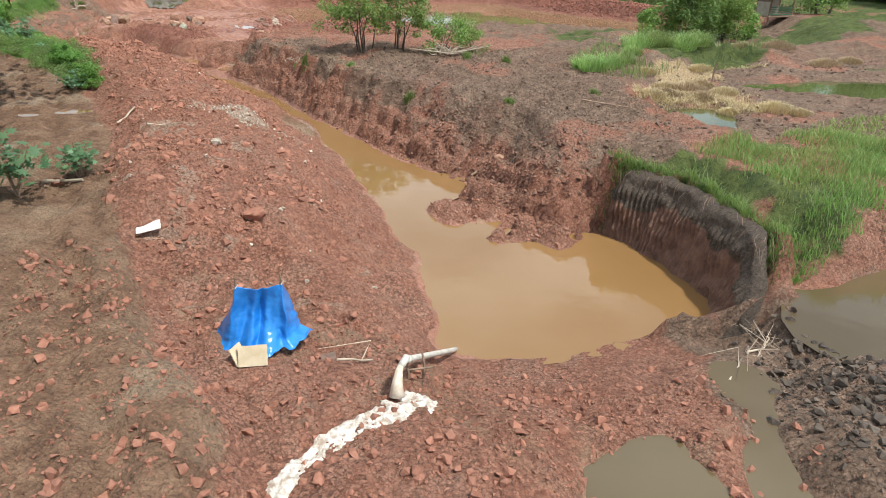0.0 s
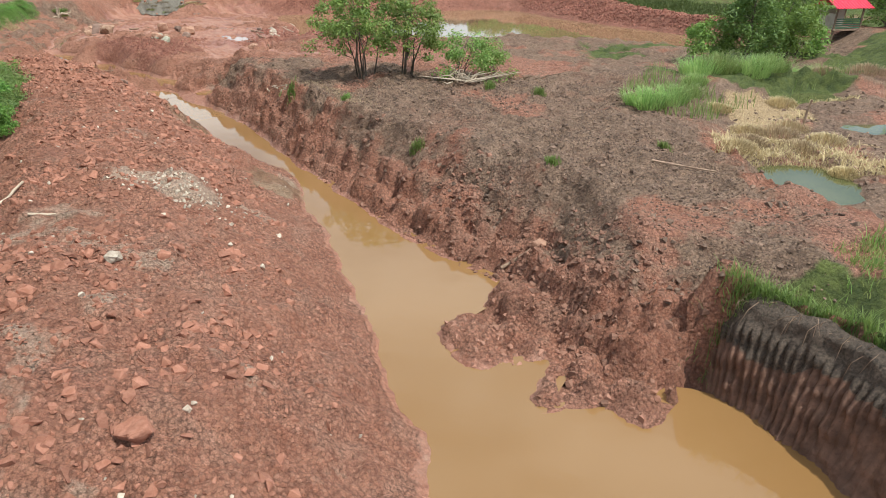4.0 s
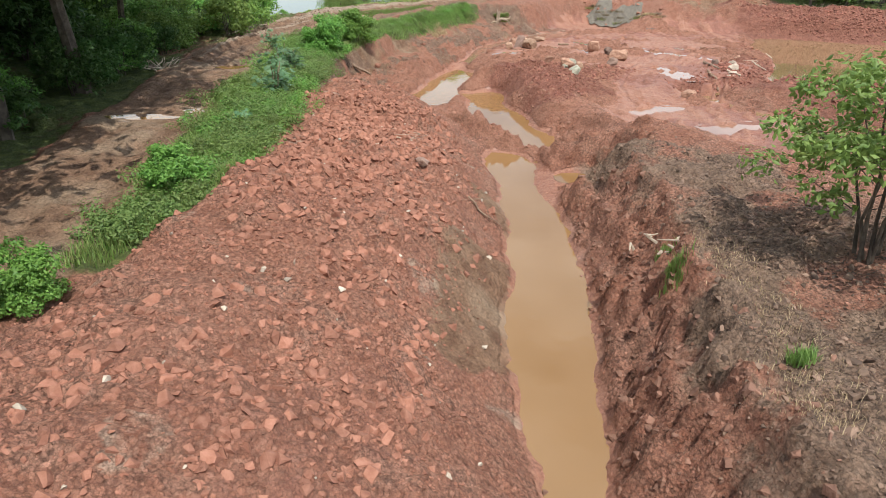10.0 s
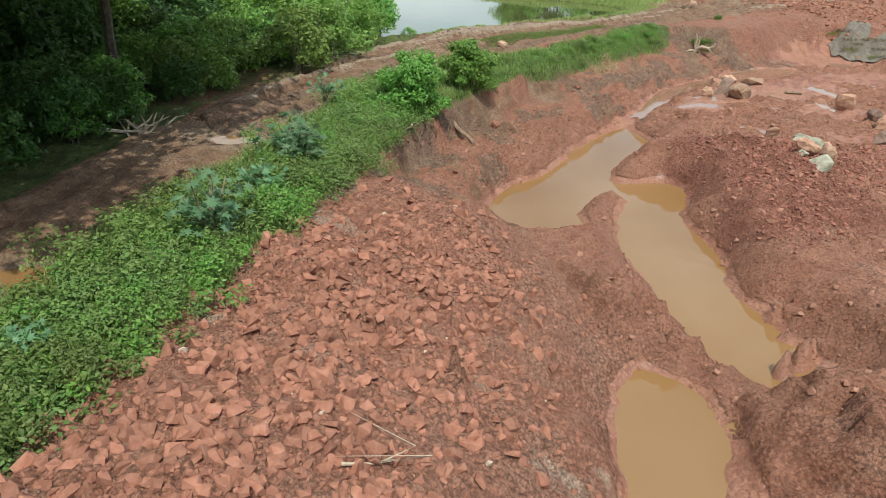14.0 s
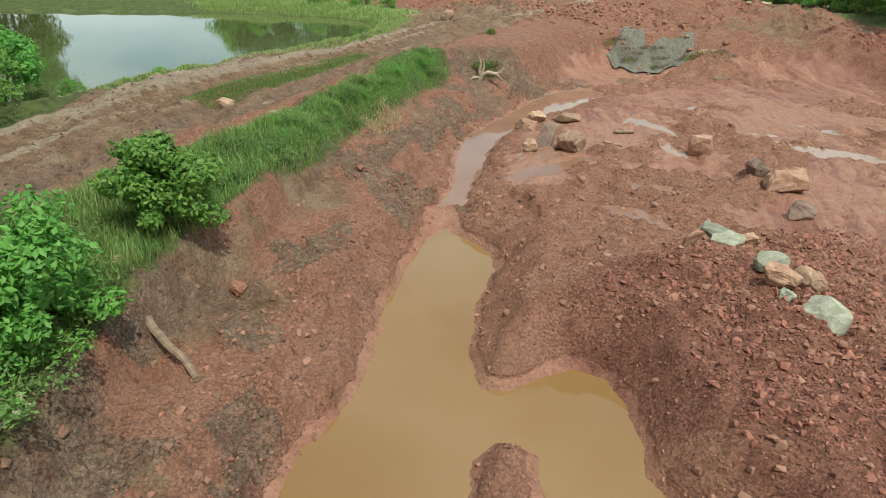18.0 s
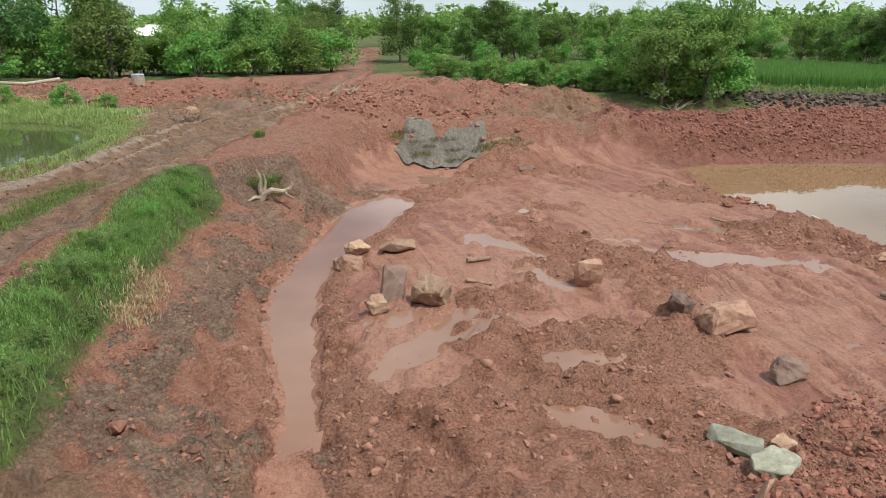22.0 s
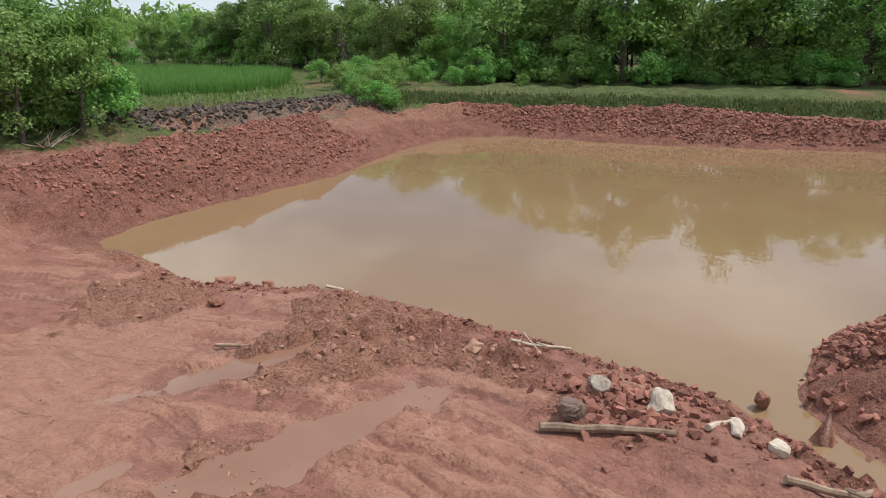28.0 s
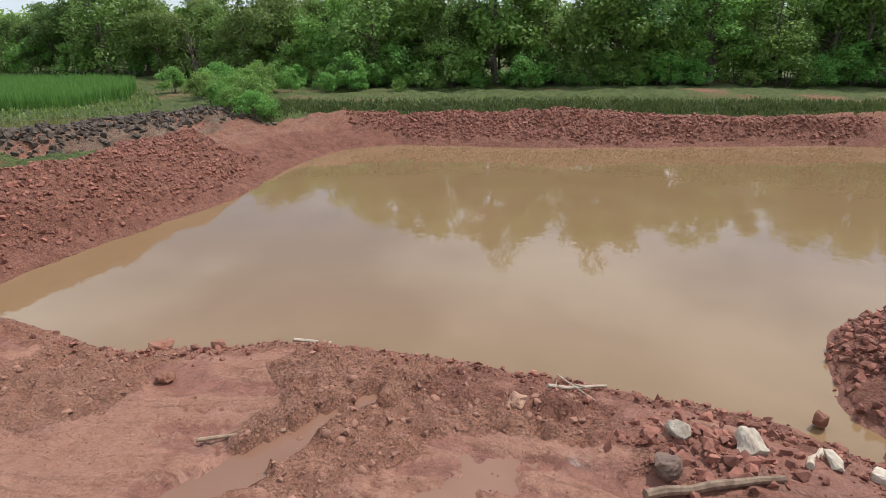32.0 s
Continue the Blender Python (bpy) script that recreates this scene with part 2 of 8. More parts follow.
    l.new(tc, warp.inputs[0])
    l.new(wobble.outputs["Color"], warp.inputs[1])
    crack = cells(nt, 3.1, warp.outputs[0], "DISTANCE_TO_EDGE")
    crack_on = calc(nt, "MULTIPLY", band(nt, crack.outputs["Distance"], 0.04, 0.008), band(nt, grain(nt, 0.55, 3, 0.5, tc), 0.42, 0.55))
    clay = mixc(nt, calc(nt, "MULTIPLY", crack_on, 0.4), clay, (0.065, 0.046, 0.036))
    edge = calc(nt, "MULTIPLY", calc(nt, "SUBTRACT", mid, 0.5), 0.8)

    def zone(sock):
        return band(nt, calc(nt, "ADD", sock, edge), 0.35, 0.65)
    c = mixc(nt, zone(soil.outputs["Alpha"]), red, deep)
    c = mixc(nt, zone(kinds.outputs[0]), c, clay)
    wetness = zone(kinds.outputs[1])
    c = mixc(nt, wetness, c, wet)
    c = mixc(nt, zone(kinds.outputs[2]), c, track)
    c = mixc(nt, calc(nt, "MULTIPLY", zone(kinds.outputs[2]), calc(nt, "MULTIPLY", zone(kinds.outputs[0]), 0.7)), c, clay)
    c = mixc(nt, zone(covers.outputs[0]), c, green)
    c = mixc(nt, zone(covers.outputs[1]), c, straw)
    c = mixc(nt, calc(nt, "MULTIPLY", zone(covers.outputs[2]), 0.6), c, pale)
    gloss = zone(soil2.outputs["Alpha"])
    smooth = calc(nt, "MAXIMUM", calc(nt, "MULTIPLY", gloss, 0.75), calc(nt, "MULTIPLY", zone(covers.outputs[0]), 0.6))
    smooth = calc(nt, "MAXIMUM", smooth, calc(nt, "MULTIPLY", calc(nt, "MAXIMUM", wetness, zone(kinds.outputs[2])), 0.5))
    smooth = calc(nt, "MAXIMUM", smooth, calc(nt, "MULTIPLY", calc(nt, "SUBTRACT", 1.0, rocky), 0.45))
    own = n.new("ShaderNodeHueSaturation")
    l.new(c, own.inputs["Color"])
    l.new(calc(nt, "ADD", calc(nt, "MULTIPLY", speck, calc(nt, "SUBTRACT", 1.0, smooth)), smooth), own.inputs["Value"])
    l.new(own.outputs["Color"], b.inputs["Base Color"])
    r = calc(nt, "SUBTRACT", 0.92, calc(nt, "MULTIPLY", gloss, 0.3))
    l.new(r, b.inputs["Roughness"])
    film = calc(nt, "MULTIPLY", gloss, band(nt, grain(nt, 0.9, 4, 0.55, tc), 0.40, 0.6))
    l.new(calc(nt, "MULTIPLY", film, 0.15), b.inputs["Coat Weight"])
    b.inputs["Coat Roughness"].default_value = 0.3
    
    b.inputs["Specular IOR Level"].default_value = 0.35
    # machine track lines pressed along the mud
    lane = n.new("ShaderNodeAttribute")
    lane.attribute_name = "lane"
    lane_v = n.new("ShaderNodeSeparateColor")
    l.new(lane.outputs["Color"], lane_v.inputs[0])
    run = n.new("ShaderNodeCombineXYZ")
    l.new(calc(nt, "MULTIPLY", lane_v.outputs[0], 2.8), run.inputs[0])
    l.new(calc(nt, "MULTIPLY", lane_v.outputs[1], 9.0), run.inputs[1])
    ruts = grain(nt, 1.0, 2.6, 0.55, run.outputs[0])
    rut = calc(nt, "MULTIPLY", calc(nt, "MULTIPLY", ruts, 2.6), lane_v.outputs[2])
    dry = calc(nt, "SUBTRACT", 1.0, calc(nt, "MULTIPLY", gloss, 0.58))
    h = calc(nt, "ADD", calc(nt, "MULTIPLY", calc(nt, "MULTIPLY", lump.outputs["Distance"], lump.outputs["Distance"]), -0.6), calc(nt, "MULTIPLY", mid, 1.0))
    h = calc(nt, "ADD", h, calc(nt, "MULTIPLY", calc(nt, "MULTIPLY", crumb.outputs["Distance"], crumb.outputs["Distance"]), -0.3))
    h = calc(nt, "ADD", h, calc(nt, "MULTIPLY", pebble, 0.3))
    h = calc(nt, "ADD", h, calc(nt, "MULTIPLY", crumb_v.outputs[2], 0.16))
    h = calc(nt, "ADD", h, calc(nt, "MULTIPLY", lump_v.outputs[1], 0.2))
    h = calc(nt, "ADD", h, calc(nt, "MULTIPLY", grit_v.outputs[0], 0.07))
    cr = calc(nt, "MULTIPLY", band(nt, crack.outputs["Distance"], 0.0, 0.06), calc(nt, "MULTIPLY", kinds.outputs[0], 0.25))
    h = calc(nt, "ADD", h, cr)
    n1 = bump(nt, calc(nt, "ADD", calc(nt, "MULTIPLY", h, dry), rut), 0.1)
    l.new(bump(nt, calc(nt, "MULTIPLY", calc(nt, "ADD", dry, 0.15), calc(nt, "ADD", fine, calc(nt, "MULTIPLY", grain(nt, 55.0, 4, 0.7, tc), 0.5))), 0.042, 1.0, n1), b.inputs["Normal"])
    return m


def face_mat():
    """A dug face: black topsoil over red-brown subsoil, scored and damp."""
    m, n, l, b = nodes_of("dug_face")
    nt = m.node_tree
    tc = n.new("ShaderNodeTexCoord").outputs["Object"]
    at = n.new("ShaderNodeAttribute")
    at.attribute_name = "layer"
    split = n.new("ShaderNodeSeparateColor")
    l.new(at.outputs["Color"], split.inputs[0])
    mid, fine = grain(nt, 3.2, 6, 0.65, tc), grain(nt, 21.0, 5, 0.7, tc)
    low = mixc(nt, band(nt, mid, 0.3, 0.7), (0.11, 0.06, 0.042), (0.23, 0.125, 0.085))
    low = mixc(nt, calc(nt, "MULTIPLY", band(nt, fine, 0.5, 0.72), 0.6), low, (0.075, 0.04, 0.028))
    top = mixc(nt, band(nt, fine, 0.3, 0.7), (0.035, 0.027, 0.021), (0.125, 0.092, 0.068))
    l.new(mixc(nt, band(nt, calc(nt, "ADD", split.outputs[0], calc(nt, "MULTIPLY", calc(nt, "SUBTRACT", mid, 0.5), 0.8)), 0.35, 0.65), low, top), b.inputs["Base Color"])
    b.inputs["Roughness"].default_value = 0.85
    l.new(bump(nt, calc(nt, "ADD", mid, calc(nt, "MULTIPLY", fine, 0.6)), 0.06), b.inputs["Normal"])
    return m


SOIL = ground_mat()
FACE_SOIL = face_mat()
STONE_RED = simple("red_stone", (0.245, 0.102, 0.065), (0.34, 0.163, 0.112), 9.0, 0.92, 0.012, spread=0.2)
STONE_DEEP = simple("deep_red_stone", (0.18, 0.067, 0.047), (0.31, 0.132, 0.094), 5.0, 0.85, 0.015, spread=0.35)
STONE_PALE = simple("pale_stone", (0.34, 0.27, 0.21), (0.52, 0.46, 0.38), 6.0, 0.88, 0.012)
CLOD_DARK = simple("dark_earth_clod", (0.165, 0.086, 0.06), (0.265, 0.142, 0.1), 4.0, 0.95, 0.05, spread=0.22)
CLOD_BLACK = simple("black_clay_clod", (0.05, 0.039, 0.032), (0.13, 0.10, 0.078), 5.0, 0.9, 0.015, spread=0.4)
CLOD_MUD = simple("mud_clod", (0.255, 0.122, 0.082), (0.335, 0.18, 0.128), 5.0, 0.9, 0.02, spread=0.2)
CLOD = simple("clay_clod", (0.115, 0.076, 0.056), (0.225, 0.15, 0.11), 5.0, 0.95, 0.015, spread=0.4)
ROCK_BROWN = simple("brown_rock", (0.26, 0.14, 0.094), (0.39, 0.24, 0.168), 5.0, 0.85, 0.03)
ROCK_TAN = simple("tan_rock", (0.30, 0.175, 0.115), (0.43, 0.29, 0.2), 5.0, 0.85, 0.04)
ROCK_GREY = simple("dark_grey_rock", (0.15, 0.095, 0.075), (0.26, 0.17, 0.13), 5.0, 0.8, 0.02)
ROCK_GREEN = simple("greenish_rock", (0.22, 0.215, 0.155), (0.38, 0.375, 0.30), 5.0, 0.8, 0.03)
WOOD = simple("weathered_wood", (0.16, 0.10, 0.07), (0.32, 0.23, 0.16), 6.0, 0.85, 0.01)
WOOD_PALE = simple("pale_dead_wood", (0.36, 0.29, 0.22), (0.55, 0.46, 0.36), 6.0, 0.85, 0.01)
BARK = simple("bark", (0.055, 0.043, 0.034), (0.16, 0.13, 0.10), 4.0, 0.95, 0.02)
LEAF_SHRUB = leafy("shrub_leaf", (0.085, 0.215, 0.042), (0.205, 0.39, 0.085), 0.12)
LEAF_LIGHT = leafy("light_leaf", (0.105, 0.185, 0.042), (0.225, 0.325, 0.09))
# dark_leaf also carries the track wood's under-canopy shade in its leaf colour
LEAF_DARK = leafy("dark_leaf", (0.035, 0.09, 0.022), (0.085, 0.17, 0.042))
LEAF_MID = leafy("wood_leaf", (0.065, 0.14, 0.034), (0.165, 0.275, 0.064))
LEAF_TREE = leafy("tree_leaf", (0.095, 0.19, 0.042), (0.23, 0.37, 0.085))
LEAF_CASTOR = leafy("castor_leaf", (0.10, 0.21, 0.11), (0.18, 0.31, 0.16))
GRASS_DULL = leafy("dull_grass_blade", (0.17, 0.23, 0.07), (0.32, 0.38, 0.14), thin=0.4)
GRASS_SOFT = leafy("soft_grass_blade", (0.105, 0.185, 0.045), (0.23, 0.33, 0.10), thin=0.35)
REED = leafy("reed_blade", (0.15, 0.25, 0.07), (0.32, 0.42, 0.16), thin=0.4)
STRAW = leafy("dry_straw", (0.32, 0.245, 0.135), (0.53, 0.43, 0.265), thin=0.2)
MUDDY = water_mat("muddy_water", (0.226, 0.127, 0.05), (0.243, 0.139, 0.058))
SHALLOW = water_mat("shallow_red_water", (0.215, 0.115, 0.076), (0.27, 0.15, 0.104), 0.002)
POND_WATER = water_mat("pond_water", (0.226, 0.146, 0.076), (0.243, 0.157, 0.085), 0.003)
GREEN_WATER = water_mat("green_water", (0.075, 0.085, 0.032), (0.09, 0.10, 0.04), 0.002)
DULL_WATER = water_mat("dull_water", (0.095, 0.07, 0.036), (0.115, 0.085, 0.045), 0.002)


# ---- mesh helpers ----
def mesh_from(name, verts, faces, mat, smooth=False):
    me = bpy.data.meshes.new(name)
    verts = np.asarray(verts, dtype=np.float32)
    if isinstance(faces, np.ndarray):
        k = faces.shape[1]
        me.vertices.add(len(verts))
        me.vertices.foreach_set("co", verts.ravel())
        me.loops.add(faces.size)
        me.loops.foreach_set("vertex_index", faces.astype(np.int32).ravel())
        me.polygons.add(len(faces))
        me.polygons.foreach_set("loop_start", np.arange(0, faces.size, k, dtype=np.int32))
        me.update(calc_edges=True)
    else:
        me.from_pydata([tuple(map(float, v)) for v in verts], [], faces)
    if mat:
        me.materials.append(mat)
    me.polygons.foreach_set("use_smooth", np.full(len(me.polygons), bool(smooth)))
    me.update()
    return me


def part(name, me, parent, label=""):
    """Link a mesh (or bmesh-made mesh) as one part under a thing."""
    ob = new(name, me)
    ob.parent = parent
    if label:
        tagged(ob, label)
    return ob


def empty(name, m=None):
    ob = new(name)
    ob.empty_display_size = 0.2
    if m is not None:
        ob.matrix_basis = m
    return ob


def tube_arrays(path, radii, sides=6):
    """A capped tube along a path, with a radius at each point: verts, quad faces."""
    path = [Vector(p) for p in path]
    vs, fs = [], []
    for i, p in enumerate(path):
        d = (path[min(i + 1, len(path) - 1)] - path[max(i - 1, 0)]).normalized()
        u = d.cross(Vector((0.31, 0.17, 0.93))).normalized()
        w = d.cross(u)
        for k in range(sides):
            t = 2 * math.pi * k / sides
            vs.append(tuple(p + (u * math.cos(t) + w * math.sin(t)) * radii[i]))
    for i in range(len(path) - 1):
        for k in range(sides):
            a0, a1 = i * sides + k, i * sides + (k + 1) % sides
            fs.append((a0, a1, a1 + sides, a0 + sides))
    fs.append(tuple(range(sides))[::-1])
    fs.append(tuple(range((len(path) - 1) * sides, len(path) * sides)))
    return vs, fs


def joined(pieces):
    vs, fs = [], []
    for v, f in pieces:
        o = len(vs)
        vs += list(v)
        fs += [tuple(i + o for i in q) for q in f]
    return vs, fs


# ---- noise on arrays ----
_tab = np.random.RandomState(7).rand(256, 256)
_jx, _jy = np.random.RandomState(8).rand(256, 256), np.random.RandomState(9).rand(256, 256)


def vnoise(x, y):
    i, j = np.floor(x).astype(int), np.floor(y).astype(int)
    u, v = x - i, y - j
    u, v = u * u * (3 - 2 * u), v * v * (3 - 2 * v)
    i0, j0, i1, j1 = i & 255, j & 255, (i + 1) & 255, (j + 1) & 255
    return (_tab[i0, j0] * (1 - u) + _tab[i1, j0] * u) * (1 - v) + (_tab[i0, j1] * (1 - u) + _tab[i1, j1] * u) * v - 0.5


def fbm(x, y, f, octaves=4, gain=0.5):
    s, amp = 0.0, 1.0
    for k in range(octaves):
        c, d = math.cos(0.6 * k), math.sin(0.6 * k)
        s = s + amp * vnoise((x * c - y * d) * f + 17.3 * k, (x * d + y * c) * f + 5.1 * k)
        f, amp = f * 2.03, amp * gain
    return s


def billow(x, y, f, octaves=3, gain=0.5):
    """Rounded lumps with sharp creases between them, 0 to about 1."""
    s, amp, total = 0.0, 1.0, 0.0
    for k in range(octaves):
        c, d = math.cos(0.9 * k + 0.3), math.sin(0.9 * k + 0.3)
        s = s + amp * np.abs(vnoise((x * c - y * d) * f + 31.7 * k, (x * d + y * c) * f + 8.3 * k)) * 3
        total, f, amp = total + amp, f * 2.1, amp * gain
    return s / total


def worley(x, y, f):
    """Distance to the nearest of scattered points, in cells."""
    x, y = x * f, y * f
    i, j = np.floor(x).astype(int), np.floor(y).astype(int)
    best = np.full(x.shape, 9.0)
    for di in (-1, 0, 1):
        for dj in (-1, 0, 1):
            a0, b0 = (i + di) & 255, (j + dj) & 255
            best = np.minimum(best, (i + di + _jx[a0, b0] - x) ** 2 + (j + dj + _jy[a0, b0] - y) ** 2)
    return np.sqrt(best)


def lumps(x, y, f, share):
    """Heights of loose rounded clods of many sizes with bare ground between, in metres."""
    gx_, gy_ = x * f, y * f
    i, j = np.floor(gx_).astype(int), np.floor(gy_).astype(int)
    best = np.zeros(x.shape)
    for di in (-1, 0, 1):
        for dj in (-1, 0, 1):
            a0, b0 = (i + di) & 255, (j + dj) & 255
            rad = np.where(_tab[a0, b0] < share, 0.3 + 0.45 * _tab[b0, a0], 0.01)
            d2 = (i + di + _jx[a0, b0] - gx_) ** 2 + (j + dj + _jy[a0, b0] - gy_) ** 2
            best = np.maximum(best, 0.75 * rad * np.sqrt(np.maximum(0, 1 - d2 / rad ** 2)))
    return best / f


def ledges(z, h):
    """Heights gathered into ledges h apart, with steep faces between."""
    q = z / h
    k = np.floor(q)
    return h * (k + step(q - k, 0.55, 0.95))


def step(v, lo, hi):
    t = np.clip((v - lo) / (hi - lo), 0, 1)
    return t * t * (3 - 2 * t)


def chaikin(p, closed=True, times=1):
    p = np.asarray(p, dtype=float)
    for _ in range(times):
        q = np.roll(p, -1, axis=0) if closed else p[1:]
        r = p if closed else p[:-1]
        out = np.empty((2 * len(r), 2))
        out[0::2], out[1::2] = 0.75 * r + 0.25 * q, 0.25 * r + 0.75 * q
        p = out if closed else np.vstack([p[:1], out, p[-1:]])
    return p


def sdf(poly, x, y, reach=8.0):
    """Signed distance to a closed outline: negative inside; past reach it stays at reach."""
    p = np.asarray(poly, dtype=float)
    out = np.full(x.shape, float(reach))
    near = (x > p[:, 0].min() - reach) & (x < p[:, 0].max() + reach) & (y > p[:, 1].min() - reach) & (y < p[:, 1].max() + reach)
    if not near.any():
        return out
    px, py = x[near], y[near]
    d, inside = np.full(px.shape, 1e9), np.zeros(px.shape, dtype=bool)
    for (ax, ay), (bx, by) in zip(p, np.roll(p, -1, axis=0)):
        ex, ey = bx - ax, by - ay
        t = np.clip(((px - ax) * ex + (py - ay) * ey) / (ex * ex + ey * ey + 1e-12), 0, 1)
        d = np.minimum(d, (px - ax - t * ex) ** 2 + (py - ay - t * ey) ** 2)
        if ey:
            inside ^= ((ay > py) != (by > py)) & (px < ex * (py - ay) / ey + ax)
    d = np.sqrt(d)
    out[near] = np.minimum(np.where(inside, -d, d), reach)
    return out


def line_dist(line, x, y, reach=12.0):
    """Distance to an open line, and how far along it (0 to 1) the nearest place is."""
    p = np.asarray(line, dtype=float)
    d, s = np.full(x.shape, reach * reach), np.zeros(x.shape)
    n = len(p) - 1
    for k in range(n):
        (ax, ay), (bx, by) = p[k], p[k + 1]
        ex, ey = bx - ax, by - ay
        t = np.clip(((x - ax) * ex + (y - ay) * ey) / (ex * ex + ey * ey), 0, 1)
        q = (x - ax - t * ex) ** 2 + (y - ay - t * ey) ** 2
        s = np.where(q < d, (k + t) / n, s)
        d = np.minimum(d, q)
    return np.sqrt(d), s


# ---- plan ----
WATER = -0.85
WEST_BANK = [(-0.2, 10.9), (-0.2, 11.9), (-0.4, 13.2), (-0.7, 14), (-0.5, 15), (-1.1, 16), (-1.9, 18.1), (-2.4, 19.6), (-2.9, 21.2),
             (-3.6, 23.2), (-4.8, 25.5), (-5.6, 28), (-7.2, 29.3), (-8.9, 31.2), (-10.5, 33.4), (-12.5, 36.3), (-14.5, 38.6), (-16.7, 40.8), (-17.7, 41.9)]
EAST_BANK = [(-16.5, 42.6), (-15.1, 41.6), (-14, 40.6), (-12.7, 39), (-11.4, 37.4), (-10.2, 35.9), (-8.7, 33.9), (-7.1, 31.2), (-5.6, 28.9),
             (-4.4, 27.3), (-3.1, 25.3), (-2.2, 24.0), (-0.7, 22.1), (0.3, 21.1), (0.8, 20.6), (0.8, 20.0), (0.0, 19.2), (-0.5, 18.5), (-0.4, 17.7), (0.2, 17.1), (1.1, 17.15),
             (1.7, 17.35), (1.6, 16.6), (0.9, 15.9), (1.4, 15.65), (2.1, 15.85), (2.5, 16.0), (2.9, 15.45), (3.4, 15.6), (3.7, 16.3)]
PIT_RIM = [(4.2, 16.2), (4.8, 15.75), (5.3, 15), (5.6, 13.8), (5.9, 12.7), (5.7, 12.3), (5, 11.8), (4.3, 11.4), (3.6, 11.1), (2.8, 10.75), (1.9, 10.6), (1.1, 10.5), (0.5, 10.6)]
TRENCH = chaikin(WEST_BANK + EAST_BANK + PIT_RIM)
POOLS = chaikin([(-30.5, 56), (-29.8, 54.6), (-29.1, 52.6), (-28, 50.2), (-27.2, 48.9), (-26.7, 47.5), (-26.2, 45.6), (-25.3, 44.5), (-24.3, 43.9),
                 (-23.4, 43.7), (-22.7, 44.3), (-22.6, 45.3), (-22.7, 46.1), (-23.8, 46.8), (-24.3, 48.3), (-23.8, 48.7), (-23.2, 47.9), (-22.4, 46.8),
                 (-21.7, 46), (-20.3, 45.3), (-19, 44.5), (-17.5, 43.8), (-16.2, 43.3), (-15.2, 44), (-15.3, 44.9), (-17.2, 45.7), (-18.5, 46.4),
                 (-19.1, 47.2), (-20.4, 47.9), (-21.9, 48.8), (-22.2, 49.8), (-22.6, 50.4), (-23.5, 51), (-24.1, 50.7), (-24.7, 49.7), (-25.3, 49.5),
                 (-26, 50.4), (-26.4, 51.6), (-27, 53.4), (-27.8, 54.5), (-29.1, 55.1), (-30, 56.1)])
CHANNEL = chaikin([(-30.3, 56), (-31.2, 58), (-32.4, 60), (-33.5, 62.5), (-33.9, 66), (-34.3, 69.5), (-34.2, 72.5), (-32.9, 74), (-31.8, 72.8),
                   (-32.3, 70.5), (-32.4, 68.3), (-32.8, 66), (-32.3, 62.5), (-31.2, 59.5), (-29.8, 56.4)])
POND = chaikin([(-20.3, 82.5), (-19.3, 80.5), (-19.2, 78), (-18.9, 76.7), (-18, 75.4), (-16.8, 74.2), (-16.1, 73.5), (-15.7, 72.1), (-15.2, 70.6),
                (-14.7, 68.8), (-14.2, 66.6), (-13.95, 65), (-13.6, 63.3), (-13.9, 62), (-14.5, 60.5), (-14.7, 59.2), (-15.4, 57.8), (-15.4, 56.6),
                (-12.5, 54.4), (-7.5, 53), (-3.5, 51.3), (0.3, 48.6), (1.0, 49.8), (-2.8, 52.6), (-7, 54.3), (-12, 55.6), (-14.6, 57.2), (-14.4, 58.7),
                (-13.7, 60), (-13.4, 61.3), (-12.7, 62.2), (-11.6, 62.5), (-10, 62.8), (-8, 62.7), (-5.8, 61.2), (-3, 59.6), (0.5, 59), (4.6, 59.6), (10, 58.6), (14, 56.4), (18, 54.6),
                (24.5, 55.5), (22.2, 62.6), (20, 67), (16.5, 71.8), (12, 78), (8.8, 85), (6.8, 89.2), (3.8, 90.4), (-1, 89.5), (-4.2, 88)]
               + [(-7.5, 86.2), (-11.5, 85.5), (-15.5, 84.9), (-18.3, 84.2)])
GREEN_POND = chaikin([(-44.9, 51.5), (-45.4, 56.5), (-45.7, 61), (-45.5, 66), (-46.1, 70.8), (-47.6, 74.4), (-50.2, 77.6), (-54, 79.4), (-59, 79.2), (-66, 77),
                      (-76, 73), (-88, 66), (-92, 56), (-84, 46), (-70, 43), (-58, 46), (-50, 49)])
SWAMP_POOLS = [chaikin([(13.5, 30.4), (15.7, 30.6), (18.0, 31.4), (22, 30.5), (25, 27), (18.6, 26.6), (16.2, 28.2), (14.0, 29.2)]),
               chaikin([(8.4, 25.0), (9.4, 25.9), (10.7, 25.6), (11.2, 24.3), (10.2, 22.4), (8.8, 22.3), (8.1, 23.3)]),
               chaikin([(13.2, 33.4), (15.2, 33.8), (16.8, 35.6), (15.2, 36.2), (13.8, 35)])]
EAST_POND = chaikin([(7.1, 11.3), (8.8, 12.4), (10.5, 13), (15, 12), (16, 8), (10, 7.6), (7.9, 9.4), (6.9, 9.4), (6.6, 10.2)])
DITCH = chaikin([(4.5, 9.0), (5.1, 9.0), (5.3, 8.3), (4.95, 7.3), (4.8, 6.2), (5.0, 4), (4.2, 4), (4.0, 6.2), (4.2, 7), (4.7, 7.7), (4.5, 8.4)])
